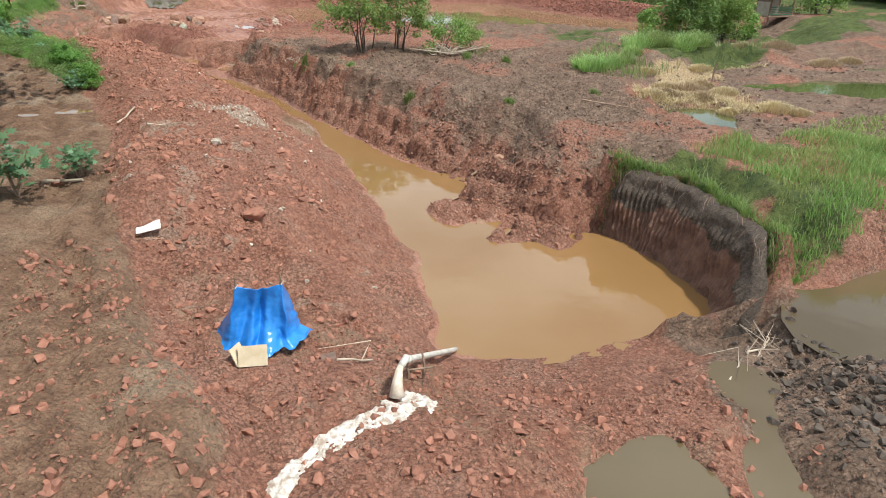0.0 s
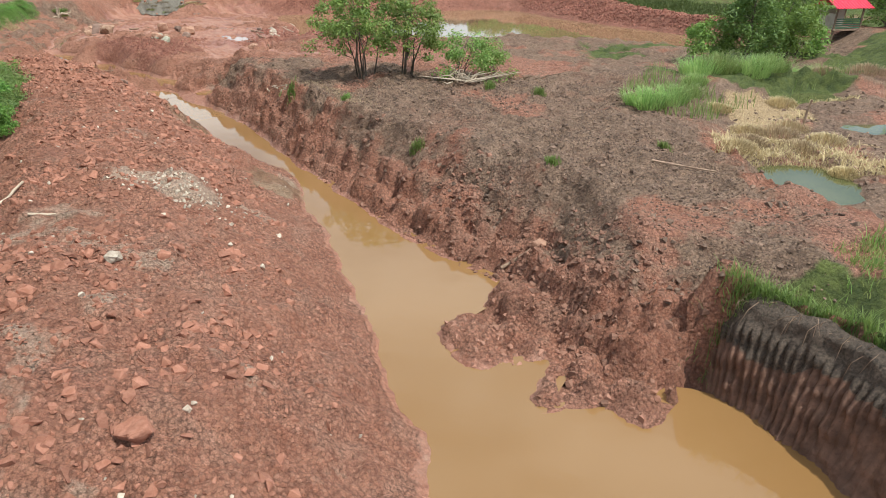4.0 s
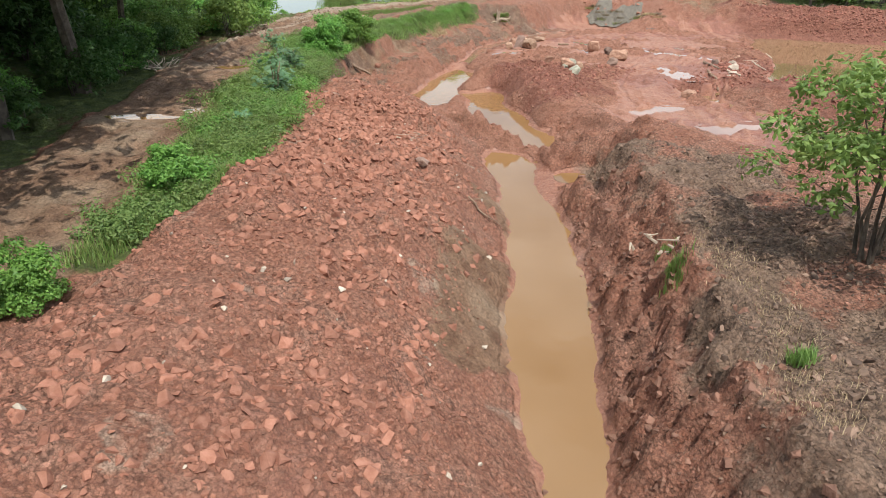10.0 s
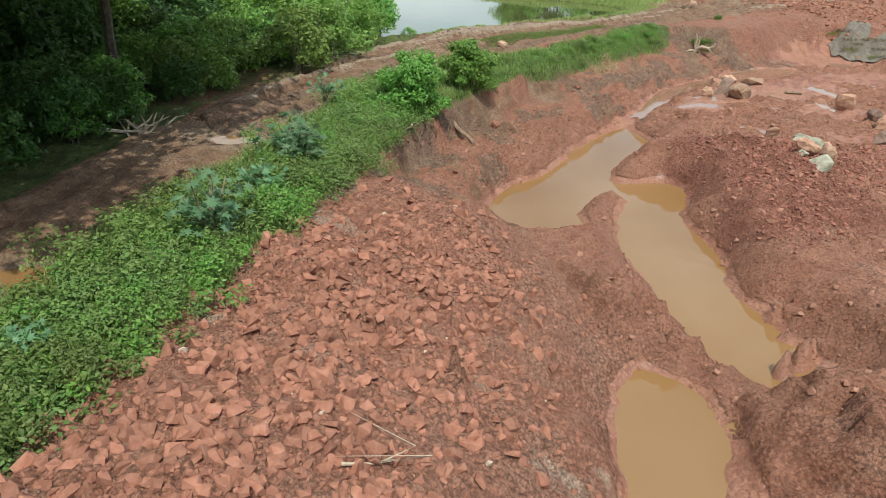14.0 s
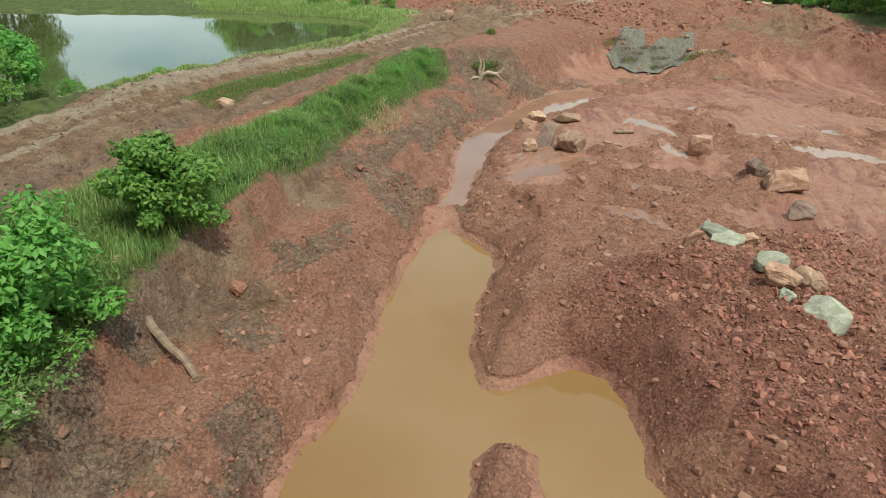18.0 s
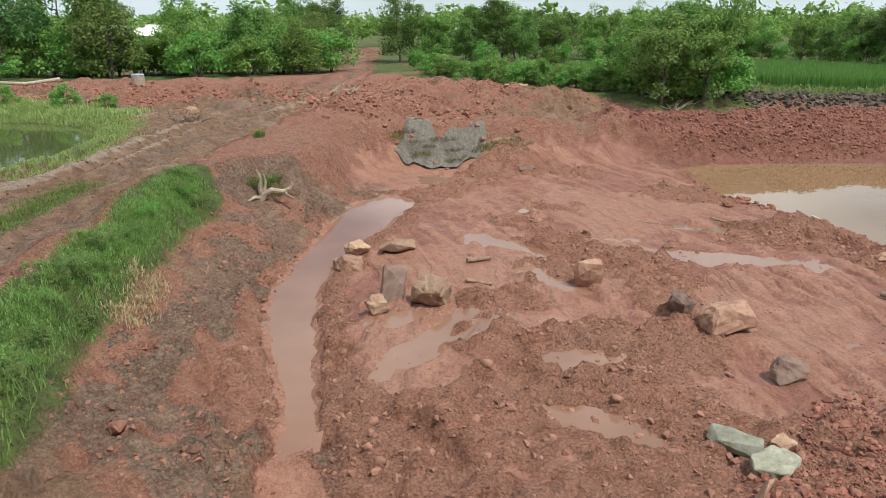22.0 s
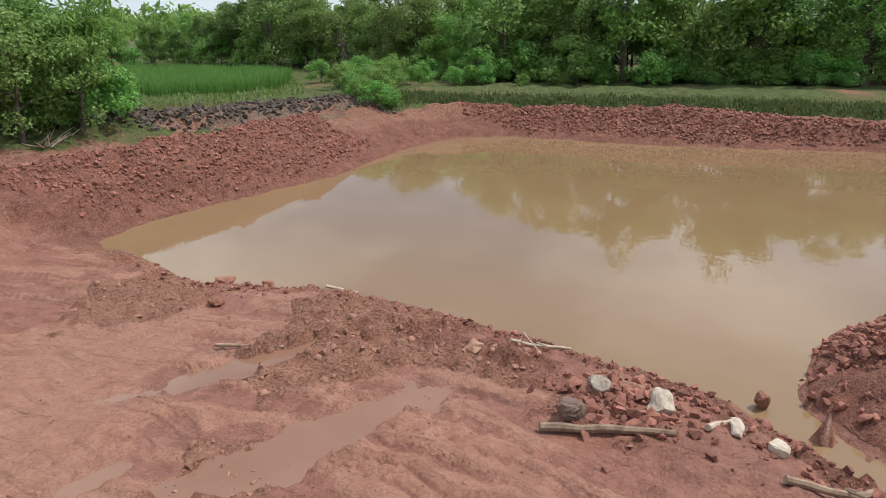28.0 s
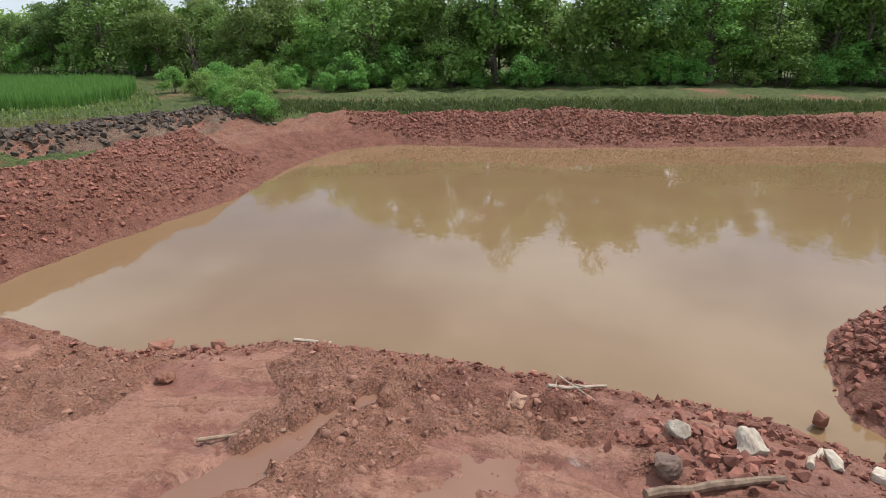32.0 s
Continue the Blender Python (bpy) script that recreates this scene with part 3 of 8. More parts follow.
LOW_POOL = chaikin([(2.1, 7.0), (2.7, 7.25), (3.4, 7.3), (3.65, 6.7), (3.75, 6.0), (3.9, 4), (1.8, 4.2), (1.95, 6)])
SIDE_POOL = chaikin([(-13.9, 40.8), (-13.2, 41.6), (-12.6, 41.2), (-12.8, 40.5), (-13.4, 40.2)])
MOUND = chaikin([(-4.4, 12.0), (-2.2, 14.4), (-3.2, 18), (-5.2, 22.5), (-7.2, 27.4), (-10.6, 31.4), (-14.4, 36.2), (-18.3, 40.4), (-20.8, 41.2), (-22.5, 40.3), (-22.9, 38.6), (-21.7, 37.0),
                 (-19.6, 34.6), (-17.2, 31.6), (-14.6, 27.4), (-10.8, 21.5), (-8.6, 16.5), (-7.3, 12.3)])
CLAY_BANK = chaikin([(-13.8, 41.2), (-8.5, 36), (-5, 29.8), (-1, 24), (2, 20.5), (3.8, 16.6), (6.2, 16), (9, 20.5), (7.6, 27), (9, 33), (3, 36.5),
                     (-2, 38.2), (-7, 40.2), (-12, 42.6)])
PLAZA = chaikin([(-33, 56), (-35, 69), (-36, 76), (-36.4, 80.5), (-29, 82), (-22, 85), (-19.5, 79), (-15.5, 73), (-14, 60), (-12, 55), (-4, 51), (1, 46), (-5, 42),
                 (-12, 44.5), (-15, 46.5), (-20, 50), (-23, 52), (-27, 55)])
POOL_SIDE = chaikin([(-25.5, 42.2), (-22, 42), (-15, 41.6), (-12, 44), (-19, 50), (-25, 53.5), (-29, 58), (-31.5, 56), (-30, 49), (-28.2, 45)])
SWAMP = chaikin([(8.5, 19.5), (14, 20), (34, 14), (36, 36), (16, 37), (10, 31.5), (7.8, 26)])
SOUTH = chaikin([(-9.5, -8), (6, -8), (6, 9.2), (-0.5, 10.4), (-3.6, 12.2), (-6.4, 11.6), (-8.6, 10)])
WET_CORNER = chaikin([(1.6, -8), (18, -8), (20, 12), (9, 13), (6.2, 10.6), (5.2, 9.6), (3.9, 8.2), (1.2, 7.2)])
TURF = chaikin([(4.5, 17.1), (5.2, 16.75), (5.95, 15.8), (6.35, 14.8), (6.5, 13.4), (6.5, 12.4), (6.7, 11.7), (7.6, 11.9), (9, 12.9), (14, 14), (15, 19), (11.4, 20.6), (9.6, 19.6), (6.2, 18)])
HEDGE = chaikin([(-14.3, 25.9), (-14.7, 27.4), (-15.4, 29.3), (-16.4, 31.0), (-18.2, 32.9), (-20.2, 35.2), (-21.7, 36.8), (-23.4, 38.6), (-24.8, 40.3), (-26.6, 41.7), (-28.0, 43.1),
                 (-29.3, 44.8), (-30.3, 46.5), (-31.1, 48.4), (-31.8, 50.5), (-32.5, 52.8), (-33.5, 55.0), (-34.6, 57.7), (-35.6, 60.3), (-36.3, 63), (-37.0, 66.2), (-38.2, 68.2), (-39.6, 68), (-38.5, 65.5), (-37.4, 61.8),
                 (-36.1, 58.2), (-35.1, 54.8), (-34.5, 51.5), (-34.5, 48.4), (-33.5, 45.4), (-31.7, 43), (-29, 40.9), (-27, 38.7), (-24.8, 36.0), (-22.8, 34.3), (-20.6, 32.1), (-18.8, 30.2), (-17.0, 28.7), (-15.6, 27.1), (-14.8, 25.8)])
# low shelf between the verge's foot and the pools, and the low spits of mud in the pit
SHELF = chaikin([(-24.9, 40.7), (-25.9, 41.4), (-27.3, 42.6), (-28.9, 44.3), (-29.9, 46.0), (-30.6, 47.7), (-31.3, 50), (-32.5, 52.6), (-34.4, 56.4), (-35.6, 59.3), (-36.6, 62.6), (-37.5, 66), (-37.8, 69.5), (-34, 72), (-33.0, 62.5), (-30.8, 58),
                 (-28.4, 52), (-26.4, 47), (-25.4, 44.2), (-23.2, 42.6)])
LEDGE = chaikin([(-30.1, 56.6), (-29.9, 57.6), (-28.6, 57.6), (-27.0, 56.2), (-27.4, 54.9), (-28.9, 55.5)])
RIM_CORNER = chaikin([(4.2, 10.0), (4.8, 11.3), (5.6, 11.9), (6.2, 12.0), (6.9, 11.7), (7.3, 11), (5.5, 9.4)])
SPIT = chaikin([(-0.8, 18.8), (0.0, 16.6), (1.2, 16.2), (0.6, 15.2), (3.2, 14.9), (4.1, 16.4), (3.1, 17.1), (2.4, 18.0), (1.5, 19.4), (0.9, 20.2)])
ROAD = chaikin([(-4.5, 5), (-8.5, 11), (-11.2, 17), (-14.4, 22.4), (-18.8, 28.2), (-23.7, 33), (-29.8, 38.4), (-34.6, 44.6), (-38.2, 51.6), (-39.8, 58), (-41, 66),
                (-42.3, 75), (-43, 84), (-43.6, 92), (-46, 105), (-50, 120), (-60, 155), (-75, 210)], False)
SPUR = chaikin([(-41, 68), (-44.5, 76), (-50, 83), (-62, 88), (-80, 90)], False)
WEST_RIDGE = [(-24, 86), (-19.5, 87.3), (-15, 88.6), (-12, 89.4), (-9, 91.2), (-6.2, 91.6)]
EAST_RIDGE = [(6.5, 94), (9.8, 90.5), (13.3, 83.5), (17, 76.5), (20.5, 70), (25, 63), (30, 54)]
DYKE = [(3, 101), (10.5, 100.5), (16.5, 90.5), (24, 77.5), (32, 63), (40, 50)]
HEAP = [(-10.9, 61.5), (-8.7, 60.6), (-6.5, 58.8), (-4.5, 56.6)]
FIELD = chaikin([(-33, 112), (-12, 108), (-8, 104), (-2, 103), (4, 108), (13, 128), (6, 150), (-8, 160), (-22, 158), (-36, 125)])
FIELD_WATER = chaikin([(-15, 105), (-9.5, 102.2), (-4, 101.4), (-0.5, 103), (-1.5, 106.5), (-5, 109.5), (-10, 110.5), (-15, 109)])
EAST_FLAT = chaikin([(1.5, 45), (6, 40), (12, 38), (22, 39), (27, 50), (25, 60), (16, 64), (8, 67), (-4, 65), (-12, 64), (-14, 57), (-6, 54), (-1, 52)])
TRACK_GROUND = chaikin([(-32, 41), (-35.6, 50), (-36.4, 56), (-37.6, 62), (-39.4, 68), (-40.4, 74), (-40.6, 80), (-41.5, 88), (-47, 92), (-52, 86), (-48.5, 78), (-46.4, 70), (-45.6, 62), (-45.6, 55.5), (-43.5, 52), (-38, 44), (-34, 40)])
POOL_BANK = chaikin([(-25, 41.3), (-28.5, 44.4), (-30, 48.3), (-31.6, 52), (-33.8, 57), (-35, 64), (-35.8, 72), (-33.6, 73), (-32.4, 62), (-30.6, 57), (-28.2, 51), (-26.6, 47.8), (-26, 45.2), (-24.8, 43.6), (-22.5, 42.6)])
NORTH_FLAT = chaikin([(-29, 87), (-22, 85), (-12, 88), (-4, 91), (4, 93), (8, 96), (6, 100.5), (-2, 101), (-10, 100), (-15, 97), (-22, 96), (-28, 94)])
EAST_BACK = chaikin([(5.5, 96.5), (9, 93), (13, 86), (17, 78.5), (21, 71.5), (26, 64.5), (31, 55), (37.5, 51.5), (30.5, 62.5), (22.5, 76.5), (15, 89.8), (9.6, 99.6)])
TREAD = [(-33, 88), (-27, 82), (-22, 75), (-18, 67), (-15.5, 57), (-10, 48)]
# shallow puddles on the flat: x, y, half length, half width, turn
PUDDLES = [(-31, 77, 1.7, 0.7, 0), (-27, 72, 0.55, 0.3, 10), (-27.7, 67.4, 1.6, 0.42, -28), (-21.2, 67.2, 2.3, 0.5, -6), (-23.9, 68.6, 0.7, 0.25, 0),
           (-29.35, 61, 0.6, 0.38, 40), (-28.6, 60, 1.15, 0.36, 68), (-27.6, 60.7, 0.8, 0.3, 60), (-17.2, 59.1, 1.05, 0.75, -30), (-18.4, 60.5, 0.9, 0.4, -30),
           (-25.4, 59.7, 0.6, 0.4, 10), (-26.2, 64.3, 0.9, 0.35, -40), (-24.9, 57.3, 0.9, 0.3, -20), (-20.4, 70.5, 1.8, 0.3, -8), (-11.5, 48.7, 2.2, 0.5, 60),
           (-14.6, 50.2, 1.6, 0.4, 65), (-9.4, 46.4, 1.0, 0.4, 30)]
ROAD_PUDDLES = [(-13.4, 20.7, 0.35, 0.22, 0), (-12.2, 21.1, 0.4, 0.22, 0), (-22.6, 31.8, 1.1, 0.35, 45), (-21.7, 33.6, 1.2, 0.3, 45), (-28, 38.3, 0.9, 0.3, 50),
                (-36.6, 56.8, 0.7, 0.3, 70), (-35.8, 55.2, 0.6, 0.25, 70), (-42.5, 85.5, 0.8, 0.4, 20), (-43.5, 81.5, 1.2, 0.3, 80)]


def oval(p, x, y):
    """1 on the rim of an oval puddle, less inside; the rim is uneven."""
    c, s = math.cos(radians(p[4])), math.sin(radians(p[4]))
    dx, dy = x - p[0], y - p[1]
    return np.sqrt(((dx * c + dy * s) / (1.25 * p[2])) ** 2 + ((dy * c - dx * s) / (1.25 * p[3])) ** 2) * (1 + 0.9 * fbm(x, y, 1.4, 3))


def flat_level(y):
    """The mud flat falls gently northwards to the pond."""
    return -0.2 - 0.34 * np.clip((np.asarray(y, dtype=float) - 60) / 16, 0, 1)


def puddle_level(p):
    """The water level of a puddle, a little under the ground about it."""
    if p in ROAD_PUDDLES:
        return 1.45 + 0.17 * float(step(np.array([p[1]]), 22, 34)[0])
    if p[1] < 43:
        return 0.0
    return float(flat_level(p[1])) - 0.05 - 0.004 * (PUDDLES.index(p) % 5)


def terrain(x, y):
    """Height and soil kinds at plan places (arrays)."""
    wx, wy = x + 0.45 * fbm(x, y, 0.6, 4), y + 0.45 * fbm(x + 40, y + 9, 0.6, 4)
    z = 1.25 + 0.5 * step(-x, 20, 40) * step(y, 20, 45) + 0.35 * fbm(x, y, 0.05, 3)
    far = step(np.hypot(x + 10, y - 50), 130, 420)

    def level(poly, h, width, reach=8.0):
        nonlocal z
        s = sdf(poly, wx, wy, reach)
        w = step(-s, -width / 2, width / 2)
        z = z * (1 - w) + h * w
        return s, w
    s_swamp, w_swamp = level(SWAMP, 0.62, 3)
    s_south, w_south = level(SOUTH, 0.58, 3)
    s_corner, w_corner = level(WET_CORNER, 0.42, 1.6)
    w_basin = 1 - step(sdf(POND, wx, wy, 8.0), 2.0, 4.5)
    z = z * (1 - w_basin) - 0.15 * w_basin
    w_rim = 1 - step(sdf(GREEN_POND, wx, wy, 8.0), 0.8, 3.2)
    z = z * (1 - w_rim) + 1.5 * w_rim
    level(NORTH_FLAT, 0.4, 4)
    level(EAST_BACK, 0.2, 3)
    s_plaza, w_plaza = level(PLAZA, flat_level(y), 2.4)
    s_eflat, w_eflat = level(EAST_FLAT, 0.12, 4)
    s_side, w_side = level(POOL_SIDE, 0.0, 3.2)
    s_shelf, w_shelf = level(SHELF, 0.1 + 0.2 * step(y, 48, 52), 1.0 + 1.0 * step(y, 51, 55))
    level(LEDGE, -0.42, 0.35)
    s_clay, w_clay = level(CLAY_BANK, 1.12, 2.2)
    level(SPIT, -0.55, 2.0)
    s_turf, w_turf = level(TURF, 0.98, 0.8)
    level(RIM_CORNER, 0.42, 1.0)
    s_mound, w_mound = level(MOUND, 1.82 - 0.45 * step(y, 32, 39), 1.8)
    s_hedge = sdf(HEDGE, wx, wy)
    w_hedge = step(-s_hedge, -0.6, 0.6)
    w_bank = w_hedge * (1 - step(y, 51, 54))
    s_field, w_field = level(FIELD, 0.85, 4)
    hump, _ = line_dist([(-35.6, 56.5), (-36.6, 59.5)], wx, wy, 6.0)
    hump2, _ = line_dist([(-37.3, 62.4), (-38.2, 66.2)], wx, wy, 6.0)
    z = z + 0.22 * (1 - step(np.minimum(hump, hump2), 0.2, 1.3))
    z = np.where(w_bank > 0, z * (1 - w_bank) + (1.4 - 0.3 * step(y, 38, 43) + 0.35 * step(y, 49, 52) + 0.35 * step(s_shelf, 0.5, 2.0) * step(y, 38, 42)) * w_bank, z)

    def ridge(line, crest, slope, flat=0.0):
        nonlocal z
        d, _ = line_dist(line, wx, wy, 14.0)
        h = crest - slope * np.maximum(d - flat, 0)
        up = h > z
        z = np.where(up, h, z)
        return d, up
    d_west, on_west = ridge(WEST_RIDGE, 1.55, 0.6, 0.2)
    d_east, on_east = ridge(EAST_RIDGE, 0.6, 0.52, 0.3)
    d_dyke, on_dyke = ridge(DYKE, 1.15, 0.45, 2.2)
    d_heap, on_heap = ridge(HEAP, 0.3, 0.6, 0.3)
    d_rim, on_rim = ridge([(6.9, 11.5), (5.9, 11.0), (4.9, 10.3), (3.6, 9.4), (2.0, 8.9)], 0.5, 0.5, 0.2)
    d_rock, on_rock = ridge([(-24, 52.2), (-21.6, 53.6), (-20.3, 51.5), (-19.3, 49.5)], 0.32, 0.2, 0.7)
    d_mesh, on_mesh = ridge([(-36, 83.4), (-33, 82.7), (-30, 83.6)], 0.62, 0.48)
    d_berm, on_berm = ridge([(-80, 92), (-66, 89), (-54, 91), (-46, 95)], 2.1, 0.22, 1.5)
    d_bk, on_bk = ridge([(-13, 100.4), (-7.5, 99.2), (-2, 99.2), (1.5, 98.2)], 1.5, 0.5, 0.2)
    d_sp, on_sp = ridge([(-29.3, 81.5), (-24, 87), (-15, 96)], 0.6, 0.42)
    # the track, with two ruts
    d_road, s_road = line_dist(ROAD, wx, wy, 14.0)
    d_spur, _ = line_dist(SPUR, wx, wy, 14.0)
    w_road = np.maximum(1 - step(d_road, 1.6, 2.5), 1 - step(d_spur, 1.2, 2.2))
    z = np.where(w_road > 0, z * (1 - 0.85 * w_road) + 0.85 * w_road * (1.5 + 0.2 * step(y, 22, 34)), z)
    lat = x - np.interp(y, ROAD[:, 1], ROAD[:, 0]) + 0.7 * fbm(x, y, 0.12, 2)
    w_track = np.maximum(w_road * (y > 38), step(-sdf(TRACK_GROUND, wx, wy, 3.0), -0.3, 0.5))
    wob = d_road + 0.35 * fbm(x, y, 0.25, 2)
    for at, deep_, wide in ((0.95, 0.17, 0.24), (0.35, 0.07, 0.14), (1.65, 0.09, 0.18), (2.1, 0.06, 0.14)):
        z = z - w_road * deep_ * np.exp(-((wob - at) / wide) ** 2) * (0.7 + 1.2 * fbm(x + 9 * at, y, 0.4, 3))
    z = z + w_road * 0.10 * vnoise(wob * 3.6, s_road * 160)
    streak = vnoise(lat * 1.7 + 5, y * 0.07) + 0.6 * vnoise(lat * 3.9, y * 0.11 + 4)
    z = z + w_track * (0.34 * streak + 0.09 * vnoise(lat * 5.2, y * 0.5) + 0.07 * (billow(x, y, 1.6, 3) - 0.4))
    # water: the bed falls away inside, the bank rises to the ground outside
    west_side = sdf(np.array(WEST_BANK + [(-45, 50), (-45, 0), (-0.2, 0)]), x, y, 12.0) < 0
    wall_d, _ = line_dist(PIT_WALL, x, y, 14.0)
    along = (x - 4.1) * 0.85 - (y - 16.95) * 0.53
    wall_d = np.where((along > 0.05) & (y > 11.2), wall_d, 14.0)
    held = step(y, 11.4, 12.2)
    shore = np.full(x.shape, 8.0)
    fine_x, fine_y = 0.16 * fbm(x, y, 1.9, 3), 0.16 * fbm(x + 77, y, 1.9, 3)
    bodies = [(TRENCH, WATER, np.where(west_side, 5.2 - 1.2 * step(y, 27, 33) - 1.2 * (1 - step(y, 10.5, 13)), np.where(wall_d < 1.0, 0.3 + 1.6 * (1 - held), 2.9 - 1.1 * step(y, 27, 31) + 1.1 * (1 - step(y, 10.5, 13))))), (POOLS, WATER, 1.0), (POND, WATER, 1.7), (CHANNEL, -0.62, 2.2),
              (GREEN_POND, 1.3, 1.0), (EAST_POND, 0.0, 0.7), (DITCH, 0.05, 0.45), (LOW_POOL, 0.05, 0.5), (FIELD_WATER, 0.72, 0.8), (SIDE_POOL, -0.6, 1.8)]
    bodies += [(p, 0.5, 0.9) for p in SWAMP_POOLS]
    for poly, w, width in bodies:
        s = sdf(poly, x + 0.5 * (wx - x) + fine_x, y + 0.5 * (wy - y) + fine_y, 6.0)
        if poly is TRENCH:
            s = np.where(wall_d < 1.3, s - 0.8 * held * step(0.9 - wall_d, 0, 0.3), s)
        t = np.clip(s / width, 0, 1)
        rise = np.where(np.asarray(width) > 3, t * (1.6 - 0.6 * t), t ** (1.2 if poly is CHANNEL else 0.85))
        if poly is TRENCH:
            rise = np.where(west_side | (wall_d < 1.0), rise, t ** (1.35 - 0.35 * step(y, 28, 31)))
        if poly is TRENCH:
            lip = 0.62 + 0.2 * fbm(x, y, 0.35, 2)
            rise = np.where((~west_side) & (y > 28) & (np.asarray(width) > 1), np.where(t < lip, 0.62 * t / lip, 0.62 + 0.38 * step(t, lip, lip + 0.34)), rise)
        z = np.where(s > 0, w + (z - w) * np.where(t >= 1, 1, rise), np.where(s <= 0, w + np.maximum(s * 0.55, -0.7), z))
        shore = np.minimum(shore, s)
        if poly is POND:
            s_pond = s
    dry = step(shore, 0.0, 0.35)
    outer0 = step(sdf(INNER, wx, wy, 8.0), -0.8, 0.8)
    # roughness of each kind of ground
    w_red = np.clip(w_mound + step(4.5 - s_mound, 0, 2) * west_side, 0, 1)
    rough = 0.13 + 0.05 * w_red + 0.06 * step(y, 76, 80) * (1 - step(y, 100, 120))
    wet = w_plaza * step(fbm(x, y, 0.3, 4) + 0.12 * step(x + 0.2 * y, -11, -6), -0.2, -0.06) * (1 - step(4.0 - d_rock, 0.4, 1.8))
    wet = wet * (1 - step(1.4 - shore, 0, 0.8) * 0.6)
    rough = rough * (1 - 0.8 * wet) * (1 - 0.6 * w_road) * (1 - 0.35 * w_plaza)
    clods = worley(x + 0.2 * fbm(x, y, 3, 2), y, 1.5)
    lumpy = w_plaza * (1 - wet)
    bank = (1 - step(shore, 1.2, 2.6)) * (~west_side) * (y < 44) * (x > -19) * (y > 15) * step(wall_d, 0.8, 2.2)
    clay = np.clip(w_clay * 1.0 + 0.9 * (1 - step(np.hypot(x - 6.0, y - 11.2), 1.2, 2.0)) + 0.9 * w_swamp * (1 - w_turf) + 0.85 * on_rim + w_corner * step(x, 3.8, 5.0) + 0.8 * w_eflat * (~on_heap) * step(x, -3, 1) + 0.9 * on_bk + 0.5 * step(1.6 - line_dist(DARK_BAND, wx, wy, 6.0)[0], 0, 1.0) + 0.3 * w_plaza * step(fbm(x + 5, y + 5, 0.3, 3), 0.16, 0.3) + 0.2 * w_south + 0.15 * (west_side & (y < 24)) * (1 - w_red) + 0.85 * step(x, 2.5, 6) * step(y, 19, 24) * (1 - step(y, 54, 58)), 0, 1)
    clay = np.clip(clay * (0.8 + 1.1 * fbm(x, y, 0.5, 3)) - 0.75 * (1 - step(shore, 0.4, 2.4)) * w_clay * (1 - step(y, 34, 39)), 0, 1)
    clay = np.clip(clay + 0.12 * bank * step(y, 25, 30) * (1 - step(y, 36.5, 39)) * (0.8 + 1.2 * fbm(x, y, 0.5, 3)), 0, 1)
    w_pbank = step(-sdf(POOL_BANK, wx, wy, 4.0), -0.5, 0.6)
    on_shelf = np.maximum(w_pbank, step(-s_shelf, -1.7, -0.4)) * step(s_hedge, -0.5, 0.1) * dry
    by_verge = 1 - step(s_hedge + 1.6 * fbm(x + 12, y, 0.5, 4), 0.5, 2.4)
    cracked = on_shelf * step(fbm(x - 5, y + 9, 0.6, 4) + 0.1 * by_verge, 0.11, 0.2)
    scar = 0.45 + 1.2 * fbm(x + 3, y, 0.8, 3) - line_dist([(-32.7, 55), (-33.7, 59), (-34.9, 63), (-35.3, 67), (-35.2, 72)], wx, wy, 6.0)[0]
    cracked = np.maximum(cracked, on_shelf * step(scar, 0, 0.25))
    clay = clay * (1 - on_shelf) + 0.62 * cracked
    z = z + dry * rough * 1.6 * fbm(x, y, 0.9, 5, 0.58)
    # broken ledges on the banks, loose clods on banks, flats and clay
    led = np.clip(np.maximum(bank * 0.9, 0.7 * np.maximum(w_pbank, 0.8 * on_shelf)), 0, 1) * dry
    zz = z + 0.5 * fbm(x, y, 0.5, 4)
    z = z + led * (ledges(zz, 0.5) - zz + 0.06)
    xq, yq = x + 0.16 * fbm(x, y, 2.6, 3), y + 0.16 * fbm(x + 60, y, 2.6, 3)
    open_ground = dry * (1 - w_turf) * (1 - outer0) * (1 - w_road)
    z = z + open_ground * (0.6 * bank * lumps(xq, yq, 1.5, 0.6) + (1.1 * bank + 0.9 * lumpy + 0.35 * clay + 0.4 * w_pbank + 0.45 * on_shelf + 0.35 * w_red) * lumps(xq + 7, yq, 3.1, 0.5)
                           + (0.5 * lumpy + 0.3 * w_pbank + 0.25 * w_side) * lumps(xq, yq + 13, 1.9, 0.3))
    z = z + dry * (1 - outer0) * (1 - w_turf) * (0.28 * bank * (billow(x, y, 1.1, 4, 0.6) - 0.42) + 0.34 * clay * (1 - bank) * (1 - 0.75 * on_shelf) * (billow(x + 50, y, 0.9, 4, 0.6) - 0.42)
                                            + 0.17 * lumpy * (billow(x + 20, y, 0.8, 4, 0.6) - 0.42) + 0.12 * w_red * (billow(x, y + 40, 0.9, 4, 0.6) - 0.42))
    z = z + dry * (0.12 * clay + 0.14 * bank + 0.10 * lumpy) * (0.45 - clods) * (1 - w_turf) * (1 - outer0)
    z = z + dry * (0.10 * clay + 0.16 * bank + 0.10 * lumpy) * (0.45 - worley(x + 31, y, 2.9)) * (1 - w_turf) * (1 - outer0)
    z = z + dry * bank * 0.08 * fbm(x * 1.3 + y, y * 0.5 - x, 1.1, 4)
    flatten = 0.7 * w_swamp * dry * (1 - w_turf)
    z = z * (1 - flatten) + 0.62 * flatten
